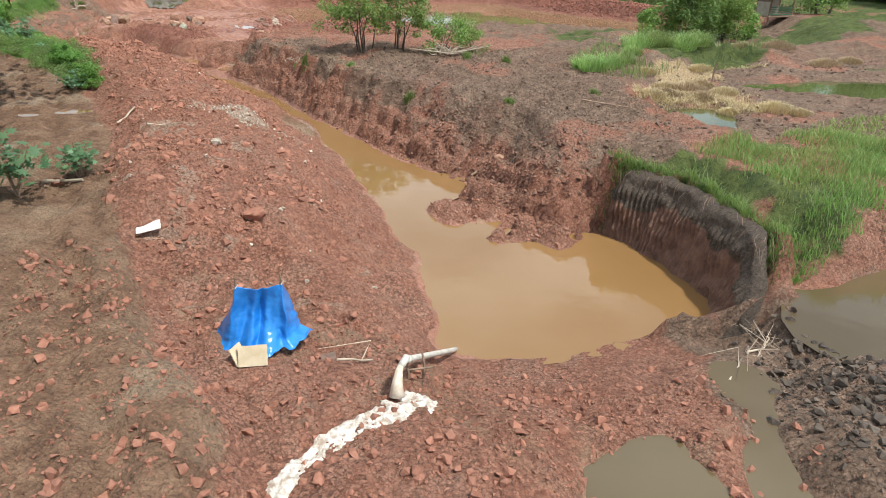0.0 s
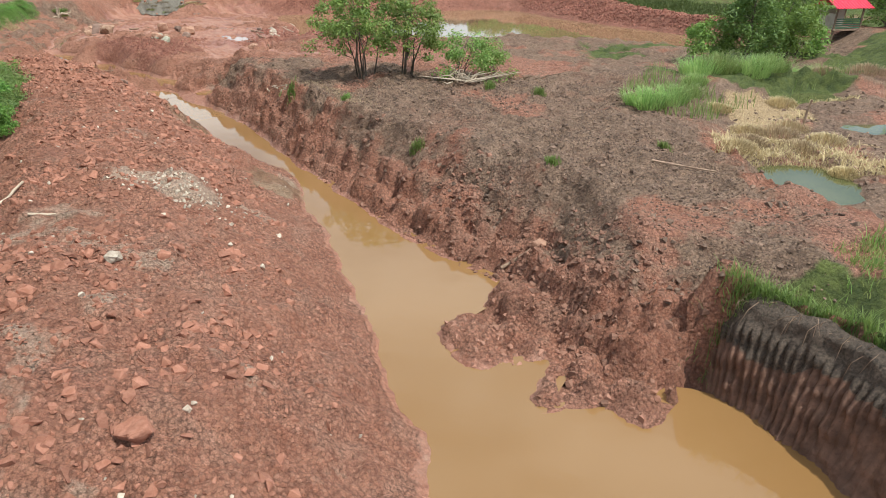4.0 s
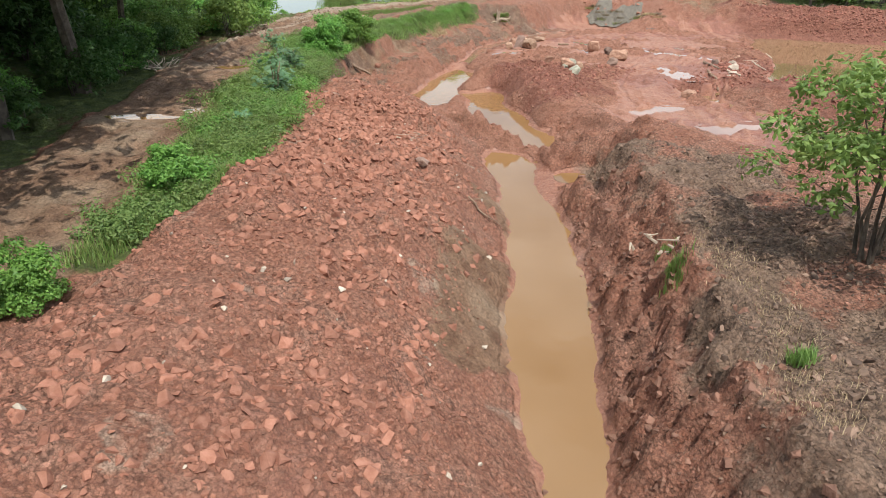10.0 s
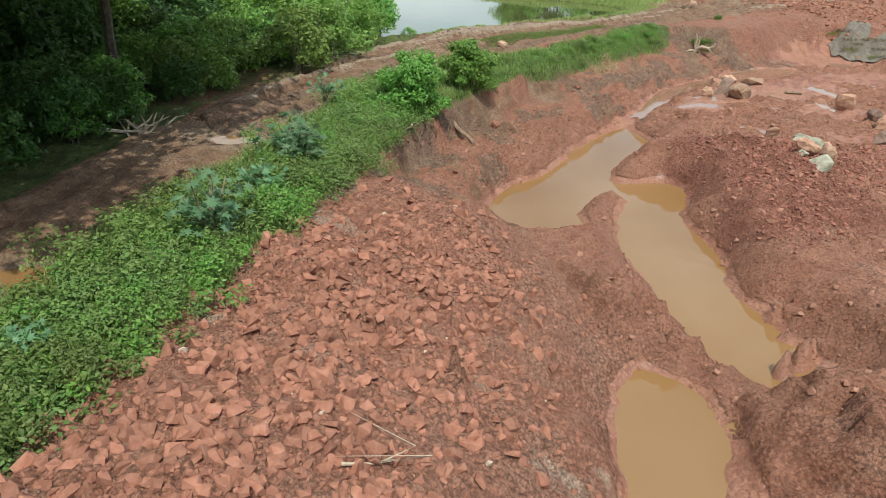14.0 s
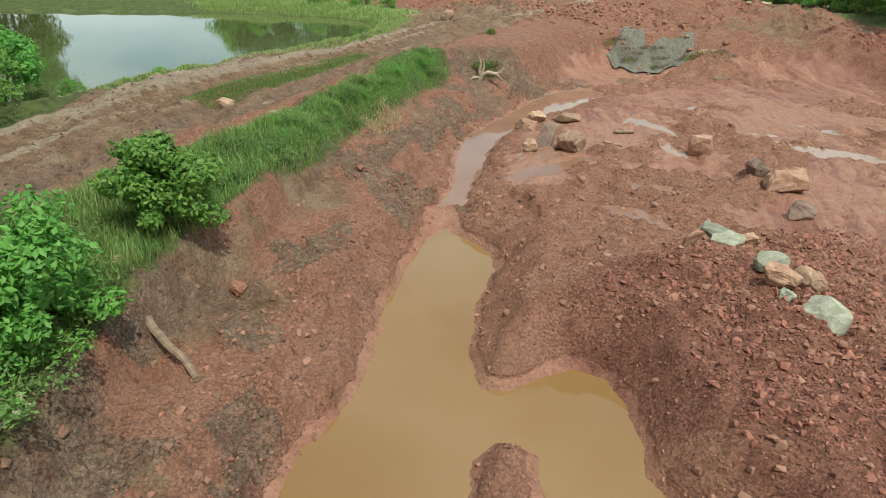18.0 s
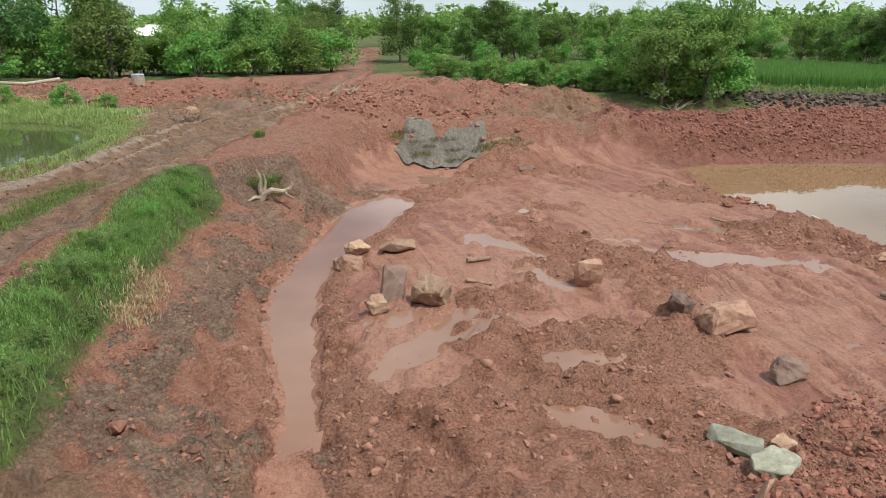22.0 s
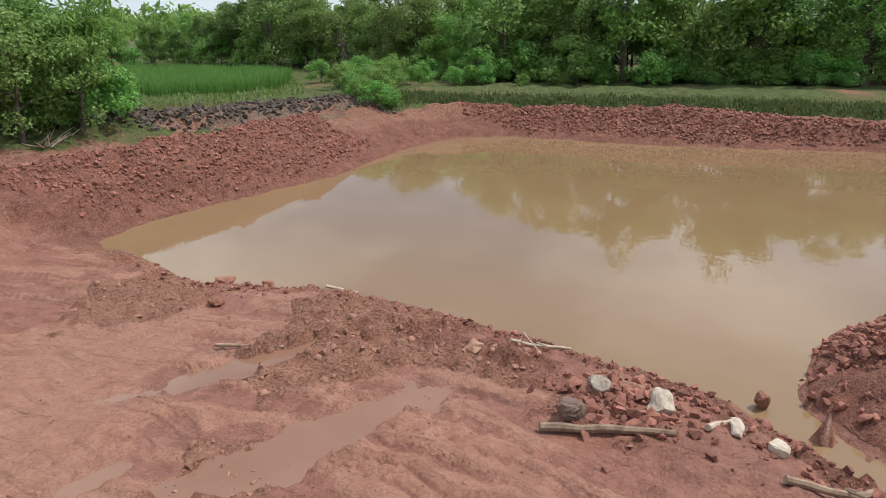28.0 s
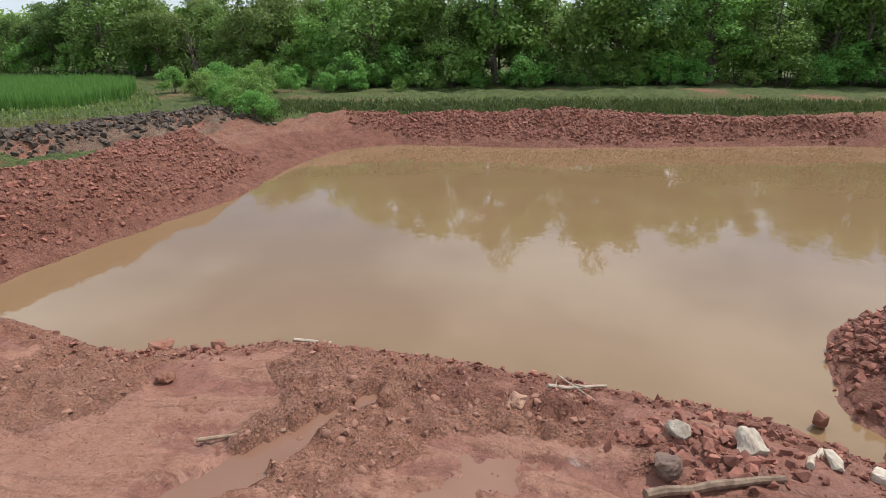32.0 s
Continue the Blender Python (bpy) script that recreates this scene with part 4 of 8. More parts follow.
    # stony unevenness of tipped earth
    stony = np.clip(w_red + on_rock + on_west + on_east + on_heap + on_berm + 0.45 * (1 - wet) * (1 - w_road) * (1 - w_hedge), 0, 1) * (1 - w_turf) * (1 - outer0)
    z = z + dry * stony * (0.07 * (0.5 - worley(x, y, 2.6)) + 0.05 * (0.5 - worley(x + 9, y, 4.3)))
    # machine tread marks across the mud flat
    tr, ts = line_dist(TREAD, wx, wy, 14.0)
    t1 = np.abs(vnoise(tr * 1.9 + 0.4 * fbm(x, y, 0.5, 2), ts * 8))
    t2 = np.abs(vnoise(tr * 3.6 + 9 + 0.5 * fbm(x, y, 0.9, 2), ts * 13 + 3))
    furrow = np.maximum(1 - step(t1, 0.05, 0.19), 0.9 * (1 - step(t2, 0.05, 0.18))) * (0.35 + 0.65 * step(fbm(x, y + 70, 0.25, 3), -0.15, 0.05))
    kerb = step(t1, 0.14, 0.22) * (1 - step(t1, 0.24, 0.38))
    z = z + wet * dry * (0.06 * kerb - 0.10 * furrow + 0.05 * (billow(x, y, 1.5, 4, 0.6) - 0.4))
    for ps, drop in ((PUDDLES, 0.0), (ROAD_PUDDLES, 0.0)):
        for p in ps:
            near = (np.abs(x - p[0]) < 5) & (np.abs(y - p[1]) < 5)
            if near.any():
                e = oval(p, x[near], y[near])
                lev = puddle_level(p)
                k = 1 - step(e, 1.5, 2.3)
                z[near] = np.where(e < 1, lev - 0.05 * (1 - e), z[near] * (1 - k) + k * np.maximum(z[near], lev + 0.01))
    w_berm = step(y, 81, 87) * (1 - step(y, 104, 112)) * (1 - outer0) * (1 - step(x, -24, -20)) * (1 - w_road) * dry
    z = z + w_berm * (0.9 * fbm(x, y, 0.3, 5, 0.6) + 0.5 * (billow(x, y, 0.55, 4) - 0.4))
    z = z + far * (2.0 * fbm(x, y, 0.006, 3))
    # soil kinds
    grass = np.clip(w_hedge + w_turf * np.clip(0.62 + 1.6 * fbm(x, y, 0.7, 4) - 0.5 * step(x, 8.5, 11), 0, 1) + w_field, 0, 1)
    rim = 1 - step(sdf(GREEN_POND, wx, wy, 8.0), 0.9, 1.9)
    grass = np.clip(grass + rim * (1 - w_road), 0, 1)
    outer = outer0
    grass = np.clip(np.maximum(grass, outer * (1 - w_road) * (0.75 + 0.6 * fbm(x, y, 0.2, 3))), 0, 1)
    grass = np.maximum(grass, (on_dyke & (d_dyke > 1.5)) * 0.85)
    grass = np.maximum(grass, 0.9 * step(x, 6, 10) * step(y, 30, 36) * (1 - step(y, 52, 56)) * step(fbm(x + 4, y, 0.22, 4), -0.04, 0.12))
    grass = grass * (1 - (on_west | on_east | on_heap | on_berm | on_bk))
    straw = np.clip(step(fbm(x + 3, y, 0.35, 3), 0.0, 0.12) * step(2.5 - sdf(STRAW_ZONE, wx, wy, 6.0), 1.5, 3), 0, 1)
    pale = 1.0 * np.exp(-(((x + 6.6) / 1.1) ** 2 + ((y - 20.8) / 0.9) ** 2)) + step(fbm(x - 7, y + 3, 0.8, 3), 0.28, 0.42) * w_red * 0.5
    pale = np.clip(pale + 0.3 * w_pbank * step(fbm(x + 3, y - 8, 0.3, 3), 0.05, 0.3), 0, 1)
    # track colour follows the streaks: paler on high ones, darker in low ones
    pale = np.clip(pale + 0.6 * w_track * step(streak, 0.16, 0.32), 0, 1)
    clay = np.clip(clay + 0.9 * w_track * step(-streak, 0.08, 0.2), 0, 1)
    road_bank = on_shelf * np.clip(0.42 * by_verge + 0.06 + 1.5 * fbm(x - 20, y, 0.4, 4), 0, 0.9)
    road_bank = np.maximum(road_bank, 0.7 * west_side * (1 - step(shore, 1.2, 2.4)) * step(y, 20, 25) * step(fbm(x + 33, y, 0.35, 4), -0.1, 0.1))
    road_bank = np.maximum(road_bank, 0.75 * step(y, 82, 86) * (1 - step(y, 98, 104)) * step(x, -36, -30) * (1 - step(x, -19, -15)) * (1 - outer0) * (~on_west) * step(fbm(x, y - 9, 0.2, 4), -0.14, 0.06))
    road_bank = np.maximum(road_bank, 0.45 * w_south * step(fbm(x, y - 30, 0.3, 4), 0.0, 0.16) * (1 - on_rim))
    road = np.clip(np.maximum(np.maximum(w_road, w_track), road_bank), 0, 1) * (1 - step(y, 90, 110)) + 0.75 * (on_dyke & (d_dyke <= 1.5))
    damp = wet * (1 - 0.75 * furrow)
    blot = 1.6 * fbm(x, y, 0.45, 4)
    deep = np.clip(step(0.6 - sdf(WEST_SLOPE, wx, wy, 6.0) + blot, 0, 1.6) + step(0.6 - sdf(EAST_SLOPE, wx, wy, 6.0) + blot, 0, 1.6) + step(4.6 - d_heap, 0, 0.8) + 0.9 * step(2.8 - d_rock + 1.0 * blot, 0, 1.6) * step(x, -25.2, -23.8) + 0.9 * on_shelf * step(y, 54, 57) * (1 - step(y, 62, 64)) * (1 - step(shore + blot, 0.6, 1.1)) + 0.8 * step(2.0 - line_dist(SHORE_LINE, wx, wy, 6.0)[0] + 1.2 * blot, 0, 1.6), 0, 1)
    deep = np.clip(deep + (1 - step(s_pond, 2.0, 3.4)) * np.maximum(step(y, 80, 84), step(x, 6, 9)) * (y > 60), 0, 1)
    # furrows get wet dark red earth, its colour also standing in for their shade
    deep = np.clip(deep + wet * furrow + 0.45 * w_mound * step(fbm(x, y + 5, 0.28, 4), -0.1, 0.1), 0, 1)
    gloss = np.clip(wet * 0.85 + 0.9 * (1 - step(shore, 0.02, 0.3)) * (1 - step(y, 74, 77)) * (1 - step(x, 0, 4)), 0, 1)
    damp = np.maximum(damp, np.maximum(0.62 * w_plaza, 0.72 * w_side)) * (1 - clay * 0.7) * (1 - 0.8 * deep)
    damp = np.maximum(damp, 0.8 * on_shelf * (1 - clay).clip(0, 1))
    lane_x = np.where(w_track > 0.3, lat, tr + 0.25 * fbm(x, y, 0.5, 2))
    lane_y = np.where(w_track > 0.3, s_road * 24, ts)
    return z, clay, damp, road, grass, straw, pale, deep, gloss, lane_x, lane_y, np.maximum(np.maximum(0.8 * wet, 0.35 * w_plaza), 1.2 * w_track) * dry


PIT_WALL = [(4.1, 16.95), (4.5, 16.7), (5.05, 16.15), (5.65, 15.3), (6.0, 14.2), (6.2, 13.3), (6.3, 12.6), (6.2, 12.1), (6.0, 11.5), (5.6, 11.0), (5.1, 10.6)]
WEST_SLOPE = chaikin([(-24, 85.5), (-19, 84), (-15.5, 85.3), (-11.5, 85.9), (-7.5, 86.7), (-4.2, 88.6), (-2.4, 90), (-4.5, 92), (-9, 93.8), (-14, 92.2), (-20, 89.3), (-25, 87)])
EAST_SLOPE = chaikin([(7.2, 89.5), (9.2, 85.2), (12.4, 78.2), (16.9, 72), (20.4, 67.2), (21.6, 63.5), (26.5, 62), (21.5, 70.5), (18, 77), (14.5, 84), (10.8, 91), (7, 94.5)])
DARK_BAND = [(-29.5, 47), (-31.4, 52.5), (-33.2, 57.5), (-34.2, 63), (-34.8, 70), (-34.4, 75)]
SHORE_LINE = [(-15.2, 68.5), (-15.6, 65), (-16, 62.5), (-16, 59), (-17.5, 56.5)]
STRAW_ZONE = chaikin([(7, 25.5), (9, 24.8), (11.5, 24), (13.5, 25), (12.6, 29), (13.5, 33.5), (19, 34.5), (11, 34), (9.5, 29)])
INNER = chaikin([(-12, -12), (40, -12), (44, 40), (36, 56), (28, 66), (21, 79), (12.5, 95), (9, 97), (-3, 95), (-15, 94.6), (-26, 97), (-36, 106), (-47, 120), (-54, 118), (-56, 106),
                 (-70, 95), (-90, 94), (-90, 86), (-56, 84), (-48.5, 78), (-46, 66), (-45, 56), (-39, 48), (-33, 40.5), (-26, 34), (-20.5, 28), (-15, 18), (-12, 10)])


def height(x, y):
    """Ground height at single places."""
    return float(terrain(np.array([float(x)]), np.array([float(y)]))[0][0])


# ---- ground: one sheet to the horizon ----
def lines(spans, limit):
    """Grid lines: even steps over each span (lo, hi, step), then ever wider steps out to the limit."""
    inner = np.concatenate([np.arange(lo, hi - 1e-6, fine) for lo, hi, fine in spans])
    out, s, v = [], spans[-1][2], spans[-1][1]
    while v < limit:
        out.append(v)
        s *= 1.1
        v += s
    low, s, v = [], spans[0][2], spans[0][0]
    while v > -limit:
        s *= 1.1
        v -= s
        low.append(v)
    return np.concatenate([low[::-1], inner, out])


gx = lines([(-48, -36, 0.2), (-36, 4, 0.12), (4, 24, 0.25)], 1600)
gy = lines([(4, 72, 0.12), (72, 98, 0.2)], 1600)
GX, GY = np.meshgrid(gx, gy)
gz, clay, damp, road, grass, straw, pale, deep, gloss, lane, lane_s, lane_on = terrain(GX.ravel(), GY.ravel())
nx, ny = len(gx), len(gy)
idx = np.arange(nx * ny).reshape(ny, nx)
quads = np.stack([idx[:-1, :-1].ravel(), idx[:-1, 1:].ravel(), idx[1:, 1:].ravel(), idx[1:, :-1].ravel()], axis=1)
ground_me = mesh_from("ground", np.stack([GX.ravel(), GY.ravel(), gz], axis=1), quads, SOIL, True)
for nm, chans in (("soil", (clay, damp, road, deep)), ("cover", (grass, straw, pale, gloss)), ("lane", (lane, lane_s, lane_on, lane_on))):
    at = ground_me.attributes.new(nm, "FLOAT_COLOR", "POINT")
    at.data.foreach_set("color", np.stack(chans, axis=1).astype(np.float32).ravel())
ground = tagged(new("ground", ground_me), "red and brown dug earth with mud flats, mounds and green verges", "ground", kind="structure")
GZ, GG = gz.reshape(ny, nx), gloss.reshape(ny, nx)


def ground_z(x, y):
    """Height of the finished sheet at places (arrays)."""
    x, y = np.asarray(x, dtype=float), np.asarray(y, dtype=float)
    i, j = np.clip(np.searchsorted(gx, x) - 1, 0, nx - 2), np.clip(np.searchsorted(gy, y) - 1, 0, ny - 2)
    u, v = (x - gx[i]) / (gx[i + 1] - gx[i]), (y - gy[j]) / (gy[j + 1] - gy[j])
    return (GZ[j, i] * (1 - u) + GZ[j, i + 1] * u) * (1 - v) + (GZ[j + 1, i] * (1 - u) + GZ[j + 1, i + 1] * u) * v


def ground_gloss(x, y):
    """How slick the mud is at places (arrays)."""
    i, j = np.clip(np.searchsorted(gx, x) - 1, 0, nx - 2), np.clip(np.searchsorted(gy, y) - 1, 0, ny - 2)
    return GG[j, i]


def gz1(x, y):
    return float(ground_z([x], [y])[0])


# ---- water surfaces ----
def grow(poly, d):
    """An outline moved outwards by d."""
    p = np.asarray(poly)
    area = 0.5 * np.sum(p[:, 0] * np.roll(p[:, 1], -1) - np.roll(p[:, 0], -1) * p[:, 1])
    t = np.roll(p, -1, axis=0) - np.roll(p, 1, axis=0)
    n = np.stack([t[:, 1], -t[:, 0]], axis=1) / (np.linalg.norm(t, axis=1)[:, None] + 1e-9)
    return p + n * d * (1 if area > 0 else -1)


def water(name, poly, z, mat, label, d=0.3, category="water"):
    bm = bmesh.new()
    vs = [bm.verts.new((px, py, z)) for px, py in grow(poly, d)]
    bm.faces.new(vs)
    bmesh.ops.triangulate(bm, faces=bm.faces[:])
    bmesh.ops.recalc_face_normals(bm, faces=bm.faces[:])
    if sum(f.normal.z for f in bm.faces) < 0:
        bmesh.ops.reverse_faces(bm, faces=bm.faces[:])
    me = bpy.data.meshes.new(name)
    bm.to_mesh(me)
    bm.free()
    me.materials.append(mat)
    return tagged(new(name, me), label, category, kind="structure")


water("trench_water", TRENCH, WATER, MUDDY, "still orange-brown muddy water in the dug trench")
water("pool_water", POOLS, WATER + 0.004, MUDDY, "still muddy brown water in two joined pools")
water("channel_water", CHANNEL, -0.62, SHALLOW, "shallow red-brown water in a muddy channel", 0.2)
water("pond_water", POND, WATER + 0.002, POND_WATER, "wide calm brown pond mirroring trees and sky")
water("fish_pond_water", GREEN_POND, 1.3, GREEN_WATER, "calm dark green pond beside the track", 0.5)
water("east_pond_water", EAST_POND, 0.0, DULL_WATER, "dull grey-brown water in a flooded hollow")
water("field_water", FIELD_WATER, 0.72, DULL_WATER, "olive water at the wet field's edge")
water("ditch_water", DITCH, 0.05, DULL_WATER, "dull water in a narrow mud ditch", 0.15)
water("low_pool_water", LOW_POOL, 0.054, DULL_WATER, "muddy green-brown water in a small dug hole", 0.15)
water("side_pool_water", SIDE_POOL, -0.6, MUDDY, "small muddy puddle on the trench bank", 0.05)
for p in SWAMP_POOLS:
    water("swamp_water", p, 0.5, GREEN_WATER, "still swamp water between mud and dry straw", 0.2)

for p in PUDDLES + ROAD_PUDDLES:
    c, q = math.cos(radians(p[4])), math.sin(radians(p[4]))
    ring = [(p[0] + 1.8 * (p[2] * math.cos(t) * c - p[3] * math.sin(t) * q), p[1] + 1.8 * (p[2] * math.cos(t) * q + p[3] * math.sin(t) * c))
            for t in np.linspace(0, 2 * math.pi, 24, endpoint=False)]
    water("puddle_water", ring, puddle_level(p), MUDDY if p in ROAD_PUDDLES else SHALLOW, "thin muddy puddle lying on the wet ground", 0.0, "puddle")


# ---- pit wall cut by a digger, with tooth grooves ----
def pit_wall():
    line = chaikin(PIT_WALL, False, 2)
    seg = np.linalg.norm(np.diff(line, axis=0), axis=1)
    cum = np.concatenate([[0], np.cumsum(seg)])
    nu, nv = 420, 44
    u = np.linspace(0, cum[-1], nu)
    px, py = np.interp(u, cum, line[:, 0]), np.interp(u, cum, line[:, 1])
    tx, ty = np.gradient(px), np.gradient(py)
    ln = np.hypot(tx, ty)
    ox, oy = ty / ln, -tx / ln          # away from the water
    if ox[nu // 2] < 0:
        ox, oy = -ox, -oy
    v = np.linspace(0, 1, nv)
    U, V = np.meshgrid(u, v)
    PX, PY = np.tile(px, (nv, 1)), np.tile(py, (nv, 1))
    OX, OY = np.tile(ox, (nv, 1)), np.tile(oy, (nv, 1))
    top = 0.99 + 0.16 * fbm(px, py, 1.5, 4) - 0.35 * step(u, cum[-1] - 2.4, cum[-1] - 1.5) - 1.5 * step(u, cum[-1] - 1.7, cum[-1] - 0.3) - 0.5 * (1 - step(u, 0, 1.0))
    Z = -1.15 + (np.tile(top, (nv, 1)) + 1.15) * V
    lean = U + 0.22 * V
    groove = np.abs(np.sin((lean + 0.05 * fbm(U, V, 0.9, 2)) * math.pi / 0.15)) ** 0.6 * step(0.86 - V, 0.0, 0.12) * (0.45 + 0.9 * step(fbm(U, V * 1.5, 0.8, 3), -0.2, 0.1))
    depth = 0.72 * (V - 0.5) - 0.10 * groove + 0.17 * fbm(U * 0.8, V * 2.2, 1.6, 5, 0.55) - 0.07 * (0.5 - worley(U, V * 1.9, 3.2))
    back = step(V, 0.95, 1.0) * 0.2
    d = depth + back - 0.05 + 0.7 * (1 - step(U, 0, 0.9))
    vs = np.stack([(PX + OX * d).ravel(), (PY + OY * d).ravel(), Z.ravel()], axis=1)
    idx = np.arange(nu * nv).reshape(nv, nu)
    fs = np.stack([idx[:-1, :-1].ravel(), idx[:-1, 1:].ravel(), idx[1:, 1:].ravel(), idx[1:, :-1].ravel()], axis=1)
    me = mesh_from("pit_wall", vs, fs, FACE_SOIL, True)
    layer = np.clip(step(V + 0.3 * fbm(U, V, 1.2, 3), 0.66, 0.8), 0, 1).ravel()
    zero = np.zeros(len(layer))
    at = me.attributes.new("layer", "FLOAT_COLOR", "POINT")
    at.data.foreach_set("color", np.stack((layer, zero, zero, zero), axis=1).astype(np.float32).ravel())
    tagged(new("wall_pit", me), "steep dug earth face with digger tooth grooves under turf", "earth wall", kind="structure")


pit_wall()


def root_fringe():
    """Pale roots hanging over the cut's black edge."""
    r = np.random.RandomState(8)
    line = chaikin(PIT_WALL, False, 2)
    seg = np.concatenate([[0], np.cumsum(np.linalg.norm(np.diff(line, axis=0), axis=1))])
    pieces = []
    for _ in range(70):
        d = 0.3 + (seg[-1] - 1.6) * r.rand()
        x, y = np.interp(d, seg, line[:, 0]) + 0.42 + 0.08 * r.normal(), np.interp(d, seg, line[:, 1]) + 0.1 * r.normal()
        p = Vector((x, y, 1.0 + 0.06 * r.normal()))
        k = 0.15 + 0.4 * r.rand()
        q = p + Vector((-0.25 * k + 0.1 * r.normal(), 0.16 * r.normal(), -0.9 * k))
        pieces.append(tube_arrays([p, p.lerp(q, 0.4) + Vector((-0.1 * k, 0.05 * r.normal(), 0.04)), q], [0.008, 0.006, 0.003], 4))
    v, f = joined(pieces)
    tagged(new("hanging_roots", mesh_from("hanging_roots", v, f, WOOD)), "thin brown roots hanging from the cut turf edge", "roots", kind="stuff")


root_fringe()

# ---- loose stones ----
rng = np.random.RandomState(21)


def stone_shape(seed, flat=0.7, n=11):
    """An angular stone about 1 across."""
    r = np.random.RandomState(seed)
    bm = bmesh.new()
    for _ in range(n):
        q = r.normal(size=3)
        q /= np.abs(q).max() ** 0.6 * np.linalg.norm(q) ** 0.4
        bm.verts.new((q[0] * 0.5, q[1] * 0.42, q[2] * 0.5 * flat))
    out = bmesh.ops.convex_hull(bm, input=bm.verts[:])
    bmesh.ops.delete(bm, geom=[g for g in out["geom_interior"] if isinstance(g, bmesh.types.BMVert)], context="VERTS")
    bmesh.ops.triangulate(bm, faces=bm.faces[:])
    bm.verts.index_update()
    v = np.array([tuple(p.co) for p in bm.verts])
    f = np.array([[p.index for p in q.verts] for q in bm.faces])
    bm.free()
    return v, f


TINY = [stone_shape(300 + i, 0.7, 6) for i in range(8)]
SHAPES = [stone_shape(100 + i, 0.55 + 0.3 * (i % 3) / 2, 10 + i % 3) for i in range(12)]


def turns(n, tip=0.5):
    """Random turns: any way round, tipped a little."""
    a, b, c = rng.rand(n) * 6.283, rng.normal(size=n) * tip, rng.normal(size=n) * tip
    ca, sa, cb, sb, cc, sc = np.cos(a), np.sin(a), np.cos(b), np.sin(b), np.cos(c), np.sin(c)
    rz = np.zeros((n, 3, 3)); rz[:, 0, 0], rz[:, 0, 1], rz[:, 1, 0], rz[:, 1, 1], rz[:, 2, 2] = ca, -sa, sa, ca, 1
    rx = np.zeros((n, 3, 3)); rx[:, 0, 0], rx[:, 1, 1], rx[:, 1, 2], rx[:, 2, 1], rx[:, 2, 2] = 1, cb, -sb, sb, cb
    ry = np.zeros((n, 3, 3)); ry[:, 0, 0], ry[:, 0, 2], ry[:, 2, 0], ry[:, 2, 2], ry[:, 1, 1] = cc, sc, -sc, cc, 1
    return rz @ rx @ ry


def inside(poly, x, y):
    return sdf(poly, x, y, 0.5) < 0


def strewn(area, n):
    """n random places in an outline, or within a width of a line (line, width)."""
    if isinstance(area, tuple):
        p = np.asarray(area[0], dtype=float)
        seg = np.linalg.norm(np.diff(p, axis=0), axis=1)
        k = rng.choice(len(seg), n, p=seg / seg.sum())
        t = rng.rand(n)[:, None]
        q = p[k] * (1 - t) + p[k + 1] * t + rng.normal(size=(n, 2)) * area[1] * 0.55
        return q[:, 0], q[:, 1]
    p = np.asarray(area, dtype=float)
    xs, ys = [], []
    while sum(map(len, xs)) < n:
        x = rng.uniform(p[:, 0].min(), p[:, 0].max(), 3 * n)
        y = rng.uniform(p[:, 1].min(), p[:, 1].max(), 3 * n)
        k = inside(p, x, y)
        xs.append(x[k]), ys.append(y[k])
    return np.concatenate(xs)[:n], np.concatenate(ys)[:n]


def dry_land(x, y, z):
    """Not under water and not on the digging's deep beds."""
    s = np.full(x.shape, 5.0)
    for p in (TRENCH, POOLS, POND, CHANNEL, GREEN_POND, EAST_POND):
        s = np.minimum(s, sdf(p, x, y, 2.0))
    return s > -0.02


def rubble(name, area, n, lo, hi, mat, label, sink=0.28, power=2.2, patch=0.0, shapes=None, slick=None, smooth=False, off=0.0):
    """Loose stones of many sizes on the ground, as one countless mass."""
    x, y = strewn(area, n)
    if patch:
        k = fbm(x, y, patch, 3) + 0.13 * rng.normal(size=len(x)) > 0.0
        x, y = x[k], y[k]
    if off:
        k = sdf(TRENCH, x, y, 6.0) > off * (0.5 + 0.9 * rng.rand(len(x)))
        x, y = x[k], y[k]
    if slick is not None:
        k = ground_gloss(x, y) < slick + 0.15 * rng.normal(size=len(x))
        x, y = x[k], y[k]
    if not isinstance(area, tuple):
        k = sdf(area, x, y, 2.0) < -1.3 * rng.rand(len(x)) ** 1.5
        x, y = x[k], y[k]
    z = ground_z(x, y)
    k = dry_land(x, y, z)
    x, y, z = x[k], y[k], z[k]
    size = lo + (hi - lo) * rng.rand(len(x)) ** power
    shapes = shapes or SHAPES
    kind = rng.randint(0, len(shapes), len(x))
    vs, fs, o = [], [], 0
    for i, (v, f) in enumerate(shapes):
        m = kind == i
        c = int(m.sum())
        if not c:
            continue
        q = np.einsum("nij,kj->nki", turns(c), v) * size[m][:, None, None]
        q += np.stack([x[m], y[m], z[m] + size[m] * (0.5 - sink) * 0.6], axis=1)[:, None, :]
        vs.append(q.reshape(-1, 3))
        fs.append((f[None] + (o + np.arange(c) * len(v))[:, None, None]).reshape(-1, 3))
        o += c * len(v)
    me = mesh_from(name, np.vstack(vs), np.vstack(fs), mat, smooth)
    return tagged(new(name, me), label, "stones", kind="stuff")


